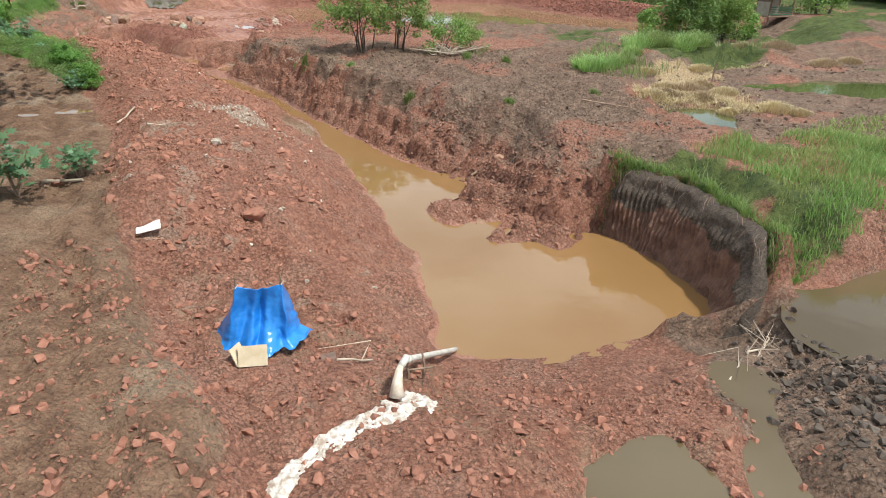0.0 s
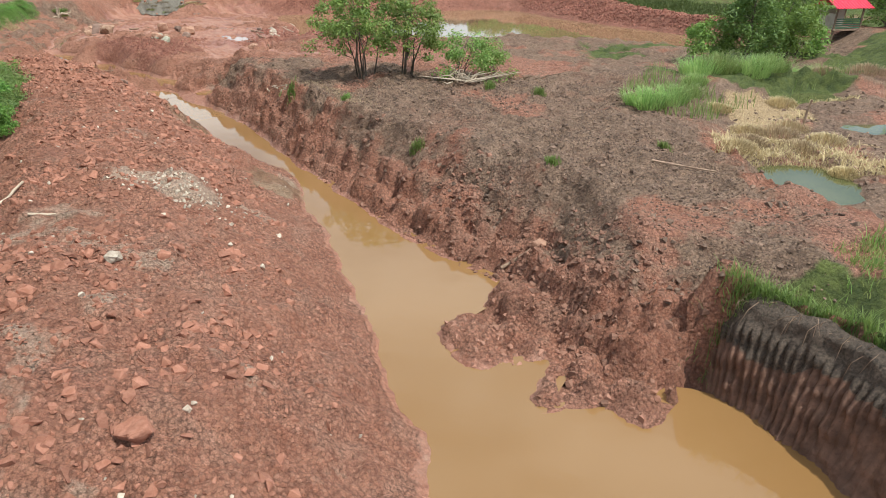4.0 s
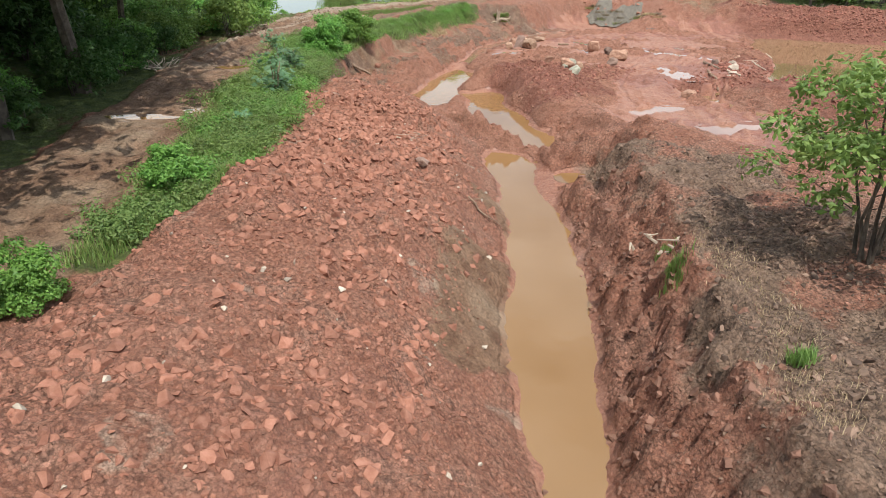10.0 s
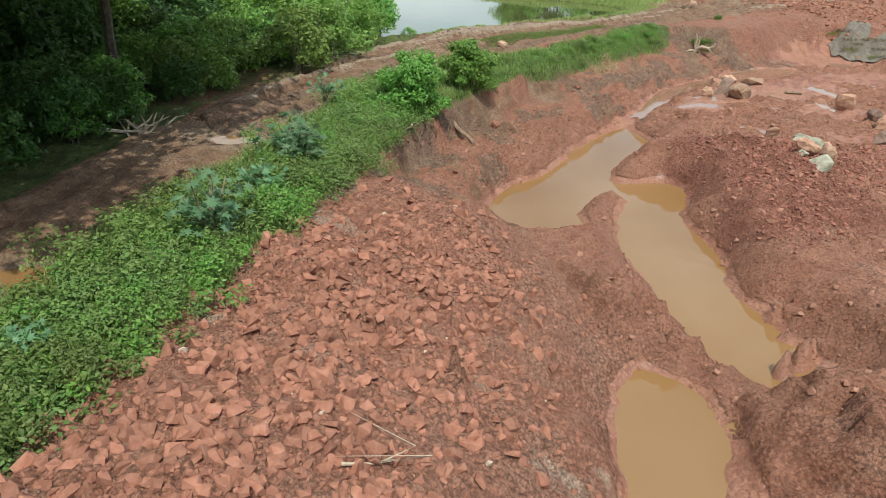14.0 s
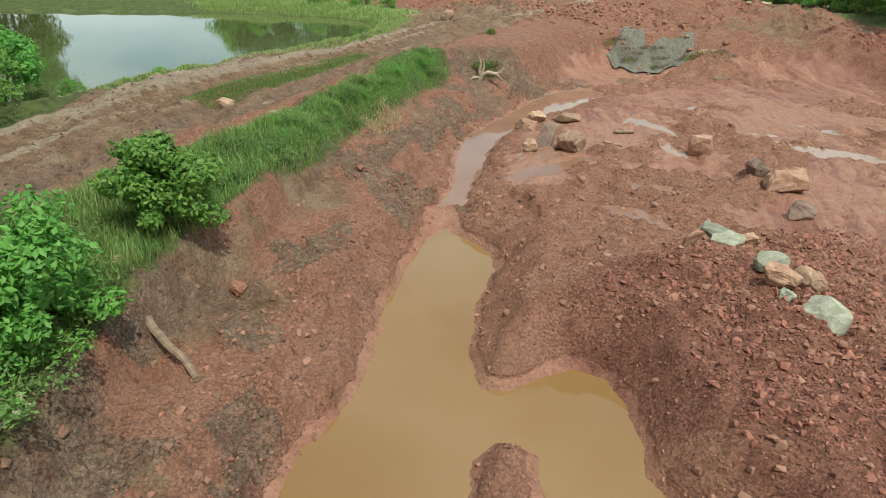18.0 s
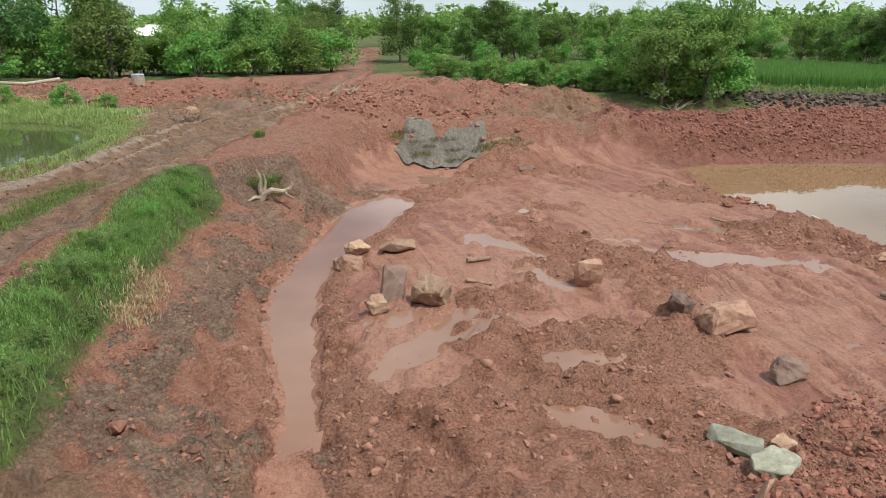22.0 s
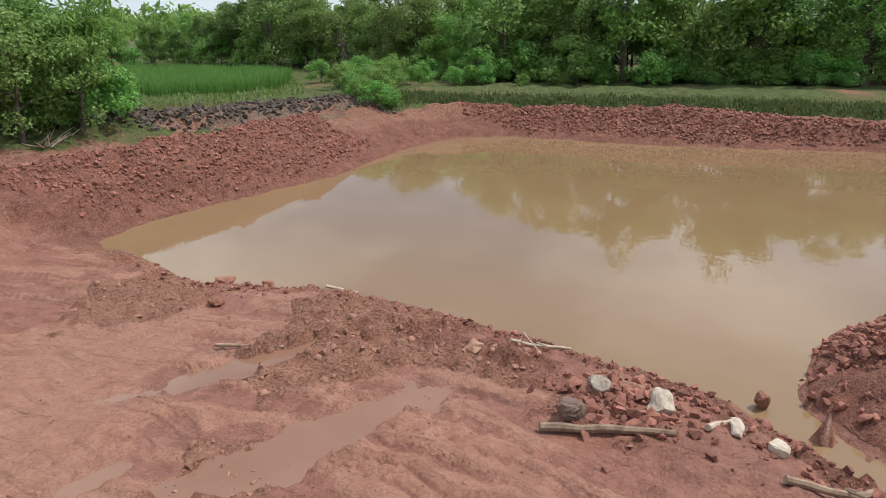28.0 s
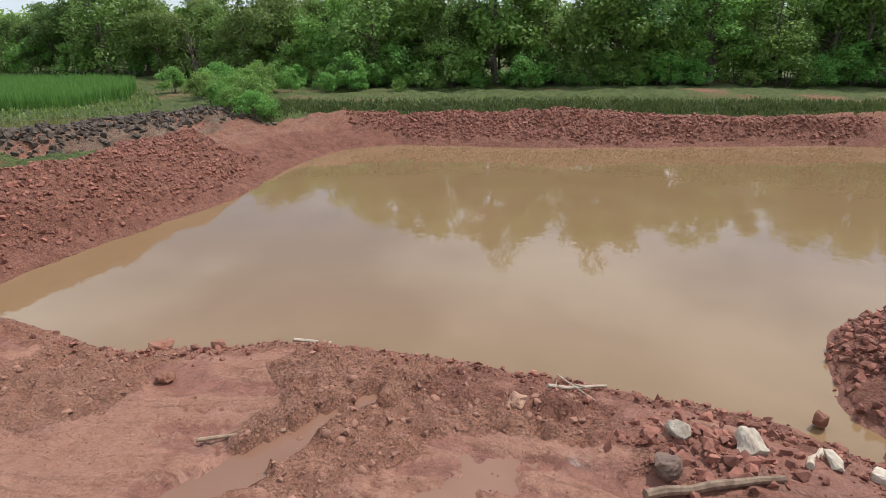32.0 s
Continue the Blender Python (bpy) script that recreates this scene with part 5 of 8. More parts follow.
SLOPE = chaikin([(-0.6, 11.5), (-1.2, 14), (-1.8, 16.5), (-3.2, 20), (-5, 24.5), (-6.2, 28), (-9.6, 31.8), (-13, 36.2), (-17.2, 40.6), (-19.5, 41.6), (-22.8, 41.2), (-23.4, 38.6),
                 (-20.4, 34.8), (-17.2, 30.6), (-13.9, 26), (-9.8, 19), (-8, 14), (-6.2, 11.2), (-3, 11.2)])
SPOIL = chaikin([(-24.8, 51.8), (-24, 54.8), (-22.4, 57.6), (-20.5, 59.6), (-19, 58.6), (-18.6, 54), (-17.6, 50), (-17, 46.6), (-19.4, 48), (-21.6, 50), (-22.8, 51.4)])
rubble("red_rubble", SLOPE, 22000, 0.03, 0.27, STONE_RED, "broken red stones covering the tipped earth mound", 0.62, 3.6, 0.6, off=2.0)
rubble("mound_top_rubble", MOUND, 4200, 0.05, 0.32, STONE_RED, "larger broken red stones along the mound's back", 0.6, 3.0, 0.5)
rubble("crest_rubble", (np.array([(-13.0, 30.5), (-16, 34.5), (-18.8, 37.8), (-21.2, 39.6)]), 2.4), 6000, 0.03, 0.3, STONE_RED, "broken orange-red stones heaped on the mound's end", 0.46, 3.4)


def clod_shape(seed):
    """A rounded, cracked lump of earth about 1 across."""
    bm = bmesh.new()
    bmesh.ops.create_icosphere(bm, subdivisions=2, radius=0.5)
    for v in bm.verts:
        q = v.co * 2.2 + Vector((seed * 3.1, 0, 0))
        v.co *= 1 + 0.6 * noise.noise(q) + 0.45 * noise.noise(q * 2.7)
        v.co.z *= 0.75
    v = np.array([tuple(p.co) for p in bm.verts])
    f = np.array([[p.index for p in q.verts] for q in bm.faces])
    bm.free()
    return v, f


LUMPS = [clod_shape(i) for i in range(7)]
rubble("flat_clods", PLAZA, 5000, 0.05, 0.24, CLOD_MUD, "rounded mud clods on the churned flat", 0.72, 3.0, 0.8, LUMPS, 0.25, True)
rubble("pool_bank_crumbs", POOL_BANK, 1500, 0.03, 0.14, STONE_RED, "brown-red crumbs on the pool's bank", 0.5, 2.8, 0.5)
rubble("shelf_clods", SHELF, 5200, 0.03, 0.2, CLOD_DARK, "brown earth clods and crumbs on the shelf above the pools", 0.6, 3.2, 0.7)
rubble("shelf_stones", SHELF, 2600, 0.025, 0.16, STONE_RED, "small red stones on the shelf above the pools", 0.5, 3.4, 0.6)
rubble("lane_crumbs", TRACK_GROUND, 4000, 0.03, 0.14, CLOD, "dry brown crumbs on the track", 0.4, 2.4)
rubble("berm_stones", chaikin([(-44, 84), (-36, 85), (-26, 86), (-20, 90), (-24, 98), (-32, 104), (-42, 106), (-47, 98)]), 5200, 0.06, 0.4, STONE_RED, "red stones and clods on the churned berm", 0.4, 3.0, 0.35)
rubble("spoil_rubble", SPOIL, 5200, 0.03, 0.2, STONE_DEEP, "dark red broken stones on a low spoil heap", 0.45, 3.6)
rubble("south_rubble", SOUTH, 8500, 0.03, 0.2, STONE_RED, "scattered reddish stones on the trampled ground", 0.32, 3.0)
rubble("pool_side_rubble", POOL_SIDE, 3000, 0.04, 0.2, CLOD_MUD, "small red stones and crumbs round the pools", 0.3, 3.0, 0.5)
rubble("flat_rubble", PLAZA, 9000, 0.04, 0.2, CLOD_MUD, "scattered crumbs and stones on the muddy flat", 0.4, 3.2, 0.0, None, 0.3)
rubble("shore_rubble", (np.array([(-19.2, 79), (-18.3, 75.6), (-15.8, 73.4), (-14.9, 70.2), (-14.4, 67), (-14.1, 64), (-14.8, 61), (-15.4, 58.5), (-16.2, 57)]), 1.1), 1700, 0.04, 0.22,
       STONE_DEEP, "dark red lumps and stones along the pond's edge", 0.28, 2.4)
rubble("west_ridge_rubble", WEST_SLOPE, 8000, 0.05, 0.3, STONE_DEEP, "red broken stones on the pond bank", 0.45, 2.6)
rubble("east_ridge_rubble", EAST_SLOPE, 8000, 0.06, 0.32, STONE_DEEP, "red broken stones on the far pond bank", 0.25, 2.0)
rubble("shore_pile", (np.array([(-16.6, 64.6), (-15.4, 63.2)]), 0.9), 260, 0.08, 0.34, STONE_DEEP, "dark red broken rocks piled at the pond's edge", 0.3, 2.0)
rubble("bank_back_clods", (np.array([(-14, 100), (-9, 99.2), (-4, 99.2), (0, 98.6), (3, 97.6)]), 1.4), 1300, 0.12, 0.6, CLOD_BLACK, "dark dug clods along the field's edge", 0.4, 2.2)
rubble("heap_rubble", (np.array(HEAP), 2.4), 4200, 0.05, 0.3, STONE_DEEP, "dark red lumps on the heap beside the creek", 0.25, 2.4)
rubble("berm_rubble", (np.array([(-80, 91), (-62, 87), (-50, 90), (-42, 92), (-36, 86), (-30, 84)]), 4.0), 2600, 0.1, 0.45, STONE_RED, "red broken stones on tipped earth", 0.25, 2.4)
rubble("clay_clods", CLAY_BANK, 5000, 0.05, 0.2, CLOD, "dark dried clay clods on the bank", 0.5, 3.4)
rubble("corner_clods", chaikin([(4.6, 8.2), (5.4, 9.4), (5.6, 11.2), (6.8, 11.2), (7.6, 9.2), (9.8, 7.6), (12, 5), (12, 0), (5.2, 0), (5.4, 5)]), 3600, 0.05, 0.24, CLOD_BLACK, "dark clay clods round the ditch", 0.34, 2.2)
rubble("swamp_clods", SWAMP, 2600, 0.06, 0.22, CLOD, "cracked dark mud crumbs in the swamp", 0.4, 2.0)
rubble("pale_chips", SLOPE, 170, 0.04, 0.16, STONE_PALE, "pale stone chips among the red rubble", 0.25, 2.0)
rubble("pale_patch_chips", (np.array([(-7.3, 20.9), (-6.0, 20.7)]), 0.8), 260, 0.03, 0.12, STONE_PALE, "patch of pale grey chips on the mound", 0.25, 2.0)
rubble("bank_lumps", (np.array([(3.4, 17.8), (2.4, 19.4), (1.6, 21.2), (0.4, 22.6), (-1.2, 24.4), (-2.6, 26.4), (-4.0, 28.4), (-5.4, 30.4), (-7.0, 32.8), (-8.8, 35.4), (-10.6, 37.6), (-12.4, 39.8)]), 1.2), 1700, 0.05, 0.24, CLOD_DARK, "red-brown lumps broken off the trench bank", 0.66, 2.8)
rubble("spit_lumps", SPIT, 420, 0.05, 0.22, CLOD_MUD, "soft pink mud lumps on the low spits", 0.6, 2.4)
rubble("tan_clods", (np.array([(-0.5, 24.8), (1.2, 21.6), (3, 19), (3.4, 17)]), 1.4), 1100, 0.04, 0.22, CLOD_DARK, "red-brown lumps on the trench's east bank", 0.45, 3.2)

for nm, area, n, mat, lab in (("mound_crumbs", SLOPE, 30000, STONE_RED, "small red crumbs over the mound"), ("mud_crumbs", PLAZA, 36000, CLOD_MUD, "small crumbs on the muddy flat"),
                              ("spoil_crumbs", SPOIL, 12000, STONE_DEEP, "small dark red crumbs on the spoil heap"), ("clay_crumbs", CLAY_BANK, 16000, CLOD, "small dark clay crumbs"),
                              ("yard_crumbs", SOUTH, 15000, STONE_RED, "small crumbs on trampled earth"), ("pool_crumbs", POOL_SIDE, 8000, STONE_RED, "small crumbs round the pools"),
                              ("corner_crumbs", chaikin([(4.6, 8.2), (5.4, 9.4), (6.4, 10.2), (7.6, 9.2), (9.8, 7.6), (12, 5), (12, 0), (5.2, 0), (5.4, 5)]), 12000, CLOD_BLACK, "small black clay crumbs")):
    rubble(nm, area, n, 0.025, 0.085, mat, lab, 0.35, 1.6, 0.5 if area is SLOPE else 0.0, TINY, 0.35 if area is PLAZA else None, False, 1.3 if area is SLOPE else 0.0)

rubble("slick_crumbs", PLAZA, 12000, 0.02, 0.07, CLOD_MUD, "tiny mud crumbs on the slick flat", 0.4, 1.8, 0.25, TINY)


# ---- shaped rocks ----
def boulder(seed, size, at, mat, label, turn=0.0, tip=0.0, sink=0.2, roll=0.0):
    """A squarish block with broken, bevelled edges and uneven faces."""
    r = np.random.RandomState(seed)
    bm = bmesh.new()
    for i in range(26):
        q = r.normal(size=3)
        q = q / (np.sum(np.abs(q) ** 5) ** 0.2)
        q = q * (0.44 + 0.06 * r.rand())
        bm.verts.new((q[0] * size[0], q[1] * size[1], q[2] * size[2]))
    out = bmesh.ops.convex_hull(bm, input=bm.verts[:])
    bmesh.ops.delete(bm, geom=[g for g in out["geom_interior"] if isinstance(g, bmesh.types.BMVert)], context="VERTS")
    bmesh.ops.dissolve_limit(bm, angle_limit=radians(20), verts=bm.verts[:], edges=bm.edges[:])
    bmesh.ops.bevel(bm, geom=bm.edges[:], offset=0.035 * min(size), segments=2, profile=0.5, affect="EDGES", clamp_overlap=True)
    bmesh.ops.triangulate(bm, faces=bm.faces[:])
    for _ in range(2):
        bmesh.ops.subdivide_edges(bm, edges=[e for e in bm.edges if e.calc_length() > 0.11 * max(size)], cuts=1, use_grid_fill=True)
        bmesh.ops.triangulate(bm, faces=bm.faces[:])
    for v in bm.verts:
        k = noise.noise(v.co * (2.6 / max(size)) + Vector((seed, 0, 0))) * 0.075 + noise.noise(v.co * (9 / max(size)) + Vector((0, seed, 0))) * 0.03
        v.co += v.co.normalized() * k * min(size) * 2
    me = bpy.data.meshes.new("boulder")
    bm.to_mesh(me)
    bm.free()
    me.materials.append(mat)
    ob = new("boulder", me)
    ob.matrix_basis = pose(at[0], at[1], gz1(*at) + size[2] * (0.5 - sink), tip, roll, turn)
    return tagged(ob, label, "boulder")


boulder(1, (1.15, 0.95, 0.85), (-22.15, 61.75), ROCK_BROWN, "large flat-faced brown boulder lying on the wet mud flat", 25, -28)
boulder(2, (0.8, 0.55, 0.7), (-23.0, 62.3), ROCK_GREY, "dark brown cracked boulder leaning beside a larger one", 60, 15)
boulder(3, (0.85, 0.4, 1.0), (-25.1, 64.1), ROCK_BROWN, "rounded brown stone slab standing on edge in mud", 20, 12)
boulder(4, (1.05, 0.9, 0.85), (-28.95, 62.0), ROCK_TAN, "pale tan square boulder on muddy ground", 15, 4)
boulder(5, (0.95, 0.32, 1.15), (-30.1, 62.35), ROCK_GREY, "dark grey flat slab leaning on the mud", -12, -38)
boulder(6, (0.55, 0.5, 0.5), (-30.15, 61.35), ROCK_TAN, "small tan boulder beside a dark slab", 30)
boulder(7, (0.9, 0.8, 0.7), (-32.05, 64.8), ROCK_BROWN, "brown boulder at the edge of the muddy channel", 10)
boulder(8, (0.8, 0.6, 0.5), (-32.1, 65.9), ROCK_TAN, "tan boulder perched over the muddy channel", 40)
boulder(9, (1.2, 0.6, 0.4), (-30.9, 66.1), ROCK_TAN, "long pale slab lying near the channel", 12, 4, 0.0)
boulder(10, (0.75, 0.55, 0.6), (-21.2, 53.85), ROCK_BROWN, "square brown block on the red spoil heap", 8, 6)
boulder(11, (0.7, 0.5, 0.35), (-21.45, 54.6), ROCK_GREEN, "pale green slab behind a brown block", 35, 18)
boulder(12, (0.8, 0.45, 0.55), (-20.75, 54.35), ROCK_TAN, "weathered tan block on the spoil heap", -35, 20)
boulder(13, (1.1, 0.6, 0.4), (-20.35, 53.1), ROCK_GREEN, "pale greenish slab tilted on red rubble", -40, 26)
boulder(14, (0.3, 0.3, 0.28), (-20.95, 53.25), ROCK_GREEN, "small pale green stone between larger blocks", 10)
boulder(15, (0.95, 0.5, 0.26), (-22.95, 56.95), ROCK_GREEN, "flat green and red slab on the spoil heap", -25, 8, 0.05)
boulder(16, (0.75, 0.5, 0.42), (-22.55, 56.35), ROCK_GREEN, "grey-green block lying on red rubble", 15, 14)
boulder(17, (0.42, 0.34, 0.28), (-22.2, 57.1), ROCK_TAN, "small tan stone on red rubble", 50)
boulder(18, (0.5, 0.12, 0.5), (-23.1, 55.1), ROCK_BROWN, "thin brown plate standing in red rubble", 60, 20)
boulder(19, (0.65, 0.55, 0.5), (-21.4, 59.6), ROCK_GREY, "dark grey stone half buried in mud", 30)
boulder(20, (0.65, 0.5, 0.45), (-15.6, 63.5), STONE_PALE, "white-grey stone on the pond's edge", 20, 20)
boulder(21, (0.45, 0.38, 0.35), (-16.0, 64.6), STONE_PALE, "pale stone on the dark muddy shore", 60)
boulder(22, (0.55, 0.45, 0.4), (-17.0, 64.5), ROCK_GREY, "grey stone on the muddy shore", 10)
boulder(23, (0.4, 0.34, 0.3), (-16.6, 67.4), ROCK_BROWN, "brown stone beside a dead branch on the shore", 0)
boulder(24, (0.5, 0.25, 0.2), (-15.2, 62.3), STONE_PALE, "flat pale stone near the creek mouth", 30)
boulder(25, (0.4, 0.3, 0.22), (-15.1, 61.6), STONE_PALE, "small pale slab near the creek mouth", 70)
boulder(26, (0.3, 0.26, 0.36), (-13.35, 62.6), STONE_RED, "orange-red stone standing in shallow water", 0, 0, -0.6)
boulder(27, (0.7, 0.55, 0.4), (-14.4, 53.6), ROCK_BROWN, "flat brown rock on the red flat", 10)
boulder(28, (0.36, 0.32, 0.3), (-30.05, 48.5), STONE_RED, "pink stone on the slope above the pool", 0)
boulder(29, (0.3, 0.26, 0.22), (-32.45, 55.0), STONE_RED, "small pink stone on the bank", 0)
boulder(30, (0.4, 0.34, 0.26), (-14.6, 35.0), ROCK_GREY, "dark blue-grey stone among red rubble", 0)
boulder(31, (0.5, 0.36, 0.3), (-4.0, 12.8), STONE_RED, "red boulder on the mound's end", 0)
boulder(32, (0.28, 0.24, 0.2), (-5.9, 16.4), STONE_PALE, "pale stone in the red rubble", 0)
boulder(33, (0.6, 0.5, 0.32), (-18.4, 75.9), STONE_RED, "red block at the pond corner", 0)
boulder(34, (0.42, 0.4, 0.3), (-19.4, 74.2), STONE_RED, "red block on the mud beside the pond", 40)
boulder(35, (0.5, 0.34, 0.3), (-17.6, 74.8), STONE_RED, "red stone on the pond's edge", 70)
boulder(36, (0.5, 0.34, 0.22), (1.9, 21.3), ROCK_BROWN, "flat brown stone on the clay bank", 10)
boulder(37, (0.6, 0.45, 0.35), (-37.7, 54.7), ROCK_TAN, "tan stone beside the track", 0)
boulder(38, (0.8, 0.6, 0.5), (-47.2, 82.2), ROCK_TAN, "tan boulder on the red berm", 0)
boulder(39, (0.55, 0.4, 0.4), (-13.3, 90.6), STONE_PALE, "pale stone on the pond bank's crest", 0)
boulder(40, (0.32, 0.28, 0.24), (-8.9, 14.2), STONE_RED, "pink stone beside the castor plants", 0)

# larger single stones of the mound, each its own piece
piece_meshes = [mesh_from("stone", v, f, STONE_RED) for v, f in SHAPES]
sx, sy = strewn(chaikin([(-5, 14), (-4.6, 19), (-8, 25), (-12, 31), (-15.6, 35), (-18.5, 33.4), (-14.6, 28), (-11, 22), (-8.2, 16)]), 300)
sz = ground_z(sx, sy)
for i in range(len(sx)):
    ob = new("stone", piece_meshes[i % len(piece_meshes)])
    s = 0.10 + 0.12 * rng.rand() ** 2
    ob.matrix_basis = pose(sx[i], sy[i], sz[i] + s * 0.02, rng.normal() * 20, rng.normal() * 20, rng.rand() * 360) @ Matrix.Diagonal((s, s, s * 0.9, 1))
    ob.parent = ground


# ---- plants ----
def leaf_quads(centres, normals, size, ratio=0.5, r=rng):
    """Diamond leaves at places, folded flat across a normal: verts, quads."""
    n = len(centres)
    t = r.normal(size=(n, 3))
    nrm = normals / (np.linalg.norm(normals, axis=1)[:, None] + 1e-9)
    t -= nrm * np.sum(t * nrm, axis=1)[:, None]
    t /= np.linalg.norm(t, axis=1)[:, None] + 1e-9
    b = np.cross(nrm, t)
    L = (size * (0.6 + 0.8 * r.rand(n)))[:, None]
    v = np.stack([centres - t * L * 0.5, centres + b * L * ratio * 0.5 - nrm * L * 0.08, centres + t * L * 0.55, centres - b * L * ratio * 0.5 - nrm * L * 0.08], axis=1)
    return v.reshape(-1, 3), np.arange(4 * n).reshape(-1, 4)


def clump_leaves(clumps, per, leaf, r, up=0.6, shell=0.55):
    """Leaves in the outer part of each clump (x, y, z, radius)."""
    cs, ns = [], []
    for cx, cy, cz, rad in clumps:
        d = r.normal(size=(per, 3))
        d /= np.linalg.norm(d, axis=1)[:, None]
        q = rad * (shell + (1 - shell) * r.rand(per)) * (1 + 0.35 * r.normal(size=per) * 0.5)
        cs.append(np.array([cx, cy, cz]) + d * q[:, None] * np.array([1, 1, 0.75]))
        ns.append(d * 0.7 + r.normal(size=(per, 3)) * 0.5 + np.array([0, 0, up]))
    return leaf_quads(np.vstack(cs), np.vstack(ns), leaf, 0.55, r)


def tree_meshes(seed, h, rad, base, clumps, per, leaf, mat, stems=1, flat=1.0, lean=0.0, puff=(0.22, 0.2)):
    """Trunk with limbs, and a crown of leaf clumps with an uneven outline."""
    r = np.random.RandomState(seed)
    pieces, cl = [], []
    for s in range(stems):
        a0 = r.rand() * 6.28
        off = Vector((math.cos(a0), math.sin(a0), 0)) * (0.12 * h * (stems > 1) * r.rand())
        tip = off * 2.5 + Vector((lean * h + r.normal() * 0.05 * h, r.normal() * 0.05 * h, h * (0.72 + 0.15 * r.rand())))
        path = [off + (tip - off) * t + Vector((r.normal(), r.normal(), 0)) * 0.02 * h for t in np.linspace(0, 1, 5)]
        path[0] = off - Vector((0, 0, 0.15))
        r0 = (0.022 if h < 12 else 0.015) * h / math.sqrt(stems)
        pieces.append(tube_arrays(path, [r0 * 1.35, r0, r0 * 0.8, r0 * 0.5, r0 * 0.2]))
        for k in range(max(3, clumps // (2 * stems))):
            t = base / h + (0.95 - base / h) * r.rand()
            p = path[0] + (path[-1] - path[0]) * t
            a1 = r.rand() * 6.28
            reach = rad * (0.45 + 0.5 * r.rand()) * (1.1 - 0.5 * t)
            q = p + Vector((math.cos(a1) * reach, math.sin(a1) * reach, (0.2 + 0.25 * r.rand()) * reach * flat))
            mid = p.lerp(q, 0.5) + Vector((0, 0, 0.08 * reach))
            pieces.append(tube_arrays([p, mid, q], [r0 * 0.4, r0 * 0.25, r0 * 0.08], 4))
            cl.append((q.x, q.y, q.z, rad * (puff[0] + puff[1] * r.rand())))
    while len(cl) < clumps:
        a1, e1 = r.rand() * 6.28, r.rand()
        zz = base + (h - base) * (0.15 + 0.8 * e1)
        rr = rad * math.sqrt(max(0.05, 1 - (2 * (0.15 + 0.8 * e1) - 0.9) ** 2)) * (0.4 + 0.6 * r.rand())
        cl.append((math.cos(a1) * rr + lean * zz, math.sin(a1) * rr, zz, rad * (puff[0] + puff[1] * r.rand())))
    tv, tf = joined(pieces)
    cv, cf = clump_leaves(cl, per, leaf, r)
    return mesh_from("trunk", tv, tf, BARK), mesh_from("crown", cv, cf, mat)


def plant(name, meshes, m, label, category, group="", names=("trunk", "crown")):
    root = empty(name, m)
    for nm, me in zip(names, meshes):
        part(nm, me, root)
    return tagged(root, label, category, group)


def place(x, y, s=1.0, turn=0.0, tall=1.0, dz=0.0):
    return pose(x, y, gz1(x, y) + dz, 0, 0, turn) @ Matrix.Diagonal((s, s, s * tall, 1))


# shrubs beside the track and on the bank
shrub_a = tree_meshes(31, 2.2, 1.15, 0.25, 40, 210, 0.13, LEAF_SHRUB, 4)
shrub_b = tree_meshes(32, 1.9, 1.1, 0.2, 38, 210, 0.13, LEAF_SHRUB, 4)
plant("shrub", shrub_a, place(-29.7, 44.6, 0.95, 20), "dense bright green leafy shrub beside the dirt track", "shrub", "track shrubs")
plant("shrub", shrub_b, place(-31.5, 48.2, 0.95, 100), "dense bright green leafy shrub on the grassy verge", "shrub", "track shrubs")
plant("shrub", shrub_b, place(-16.4, 29.0, 0.62, 10), "bright green bush on the verge above the rubble", "shrub", "track shrubs")
plant("shrub", shrub_a, place(-13.6, 25.0, 0.5, 60), "small bright green bush on the verge", "shrub", "track shrubs")
bush_m = tree_meshes(33, 3.0, 1.8, 0.9, 70, 80, 0.11, LEAF_LIGHT, 7, 1.0, 0.0, (0.1, 0.14))
bush_n = tree_meshes(34, 2.9, 1.8, 0.7, 60, 76, 0.11, LEAF_LIGHT, 6, 1.0, 0.12, (0.1, 0.14))
plant("bush", bush_m, place(-4.2, 36.0, 1.3, 0), "tall many-stemmed bush with light green leaves on the clay bank", "bush", "clay bank bushes", ("stem", "crown"))
plant("bush", bush_n, place(-2.5, 36.4, 1.2, -30), "leaning bush with thin bare stems and light green leaves", "bush", "clay bank bushes", ("stem", "crown"))
fallen = tree_meshes(35, 2.0, 1.3, 0.3, 24, 80, 0.12, LEAF_LIGHT, 6, 0.7, 0.35)
plant("fallen_bush", fallen, place(-0.1, 35.0, 1.0, 20), "fallen brushwood with pale branches and light leaves", "bush", "", ("stem", "crown"))
plant("fallen_bush", fallen, place(1.6, 35.9, 0.9, 150), "fallen brushwood lying beside the bushes", "bush", "", ("stem", "crown"))

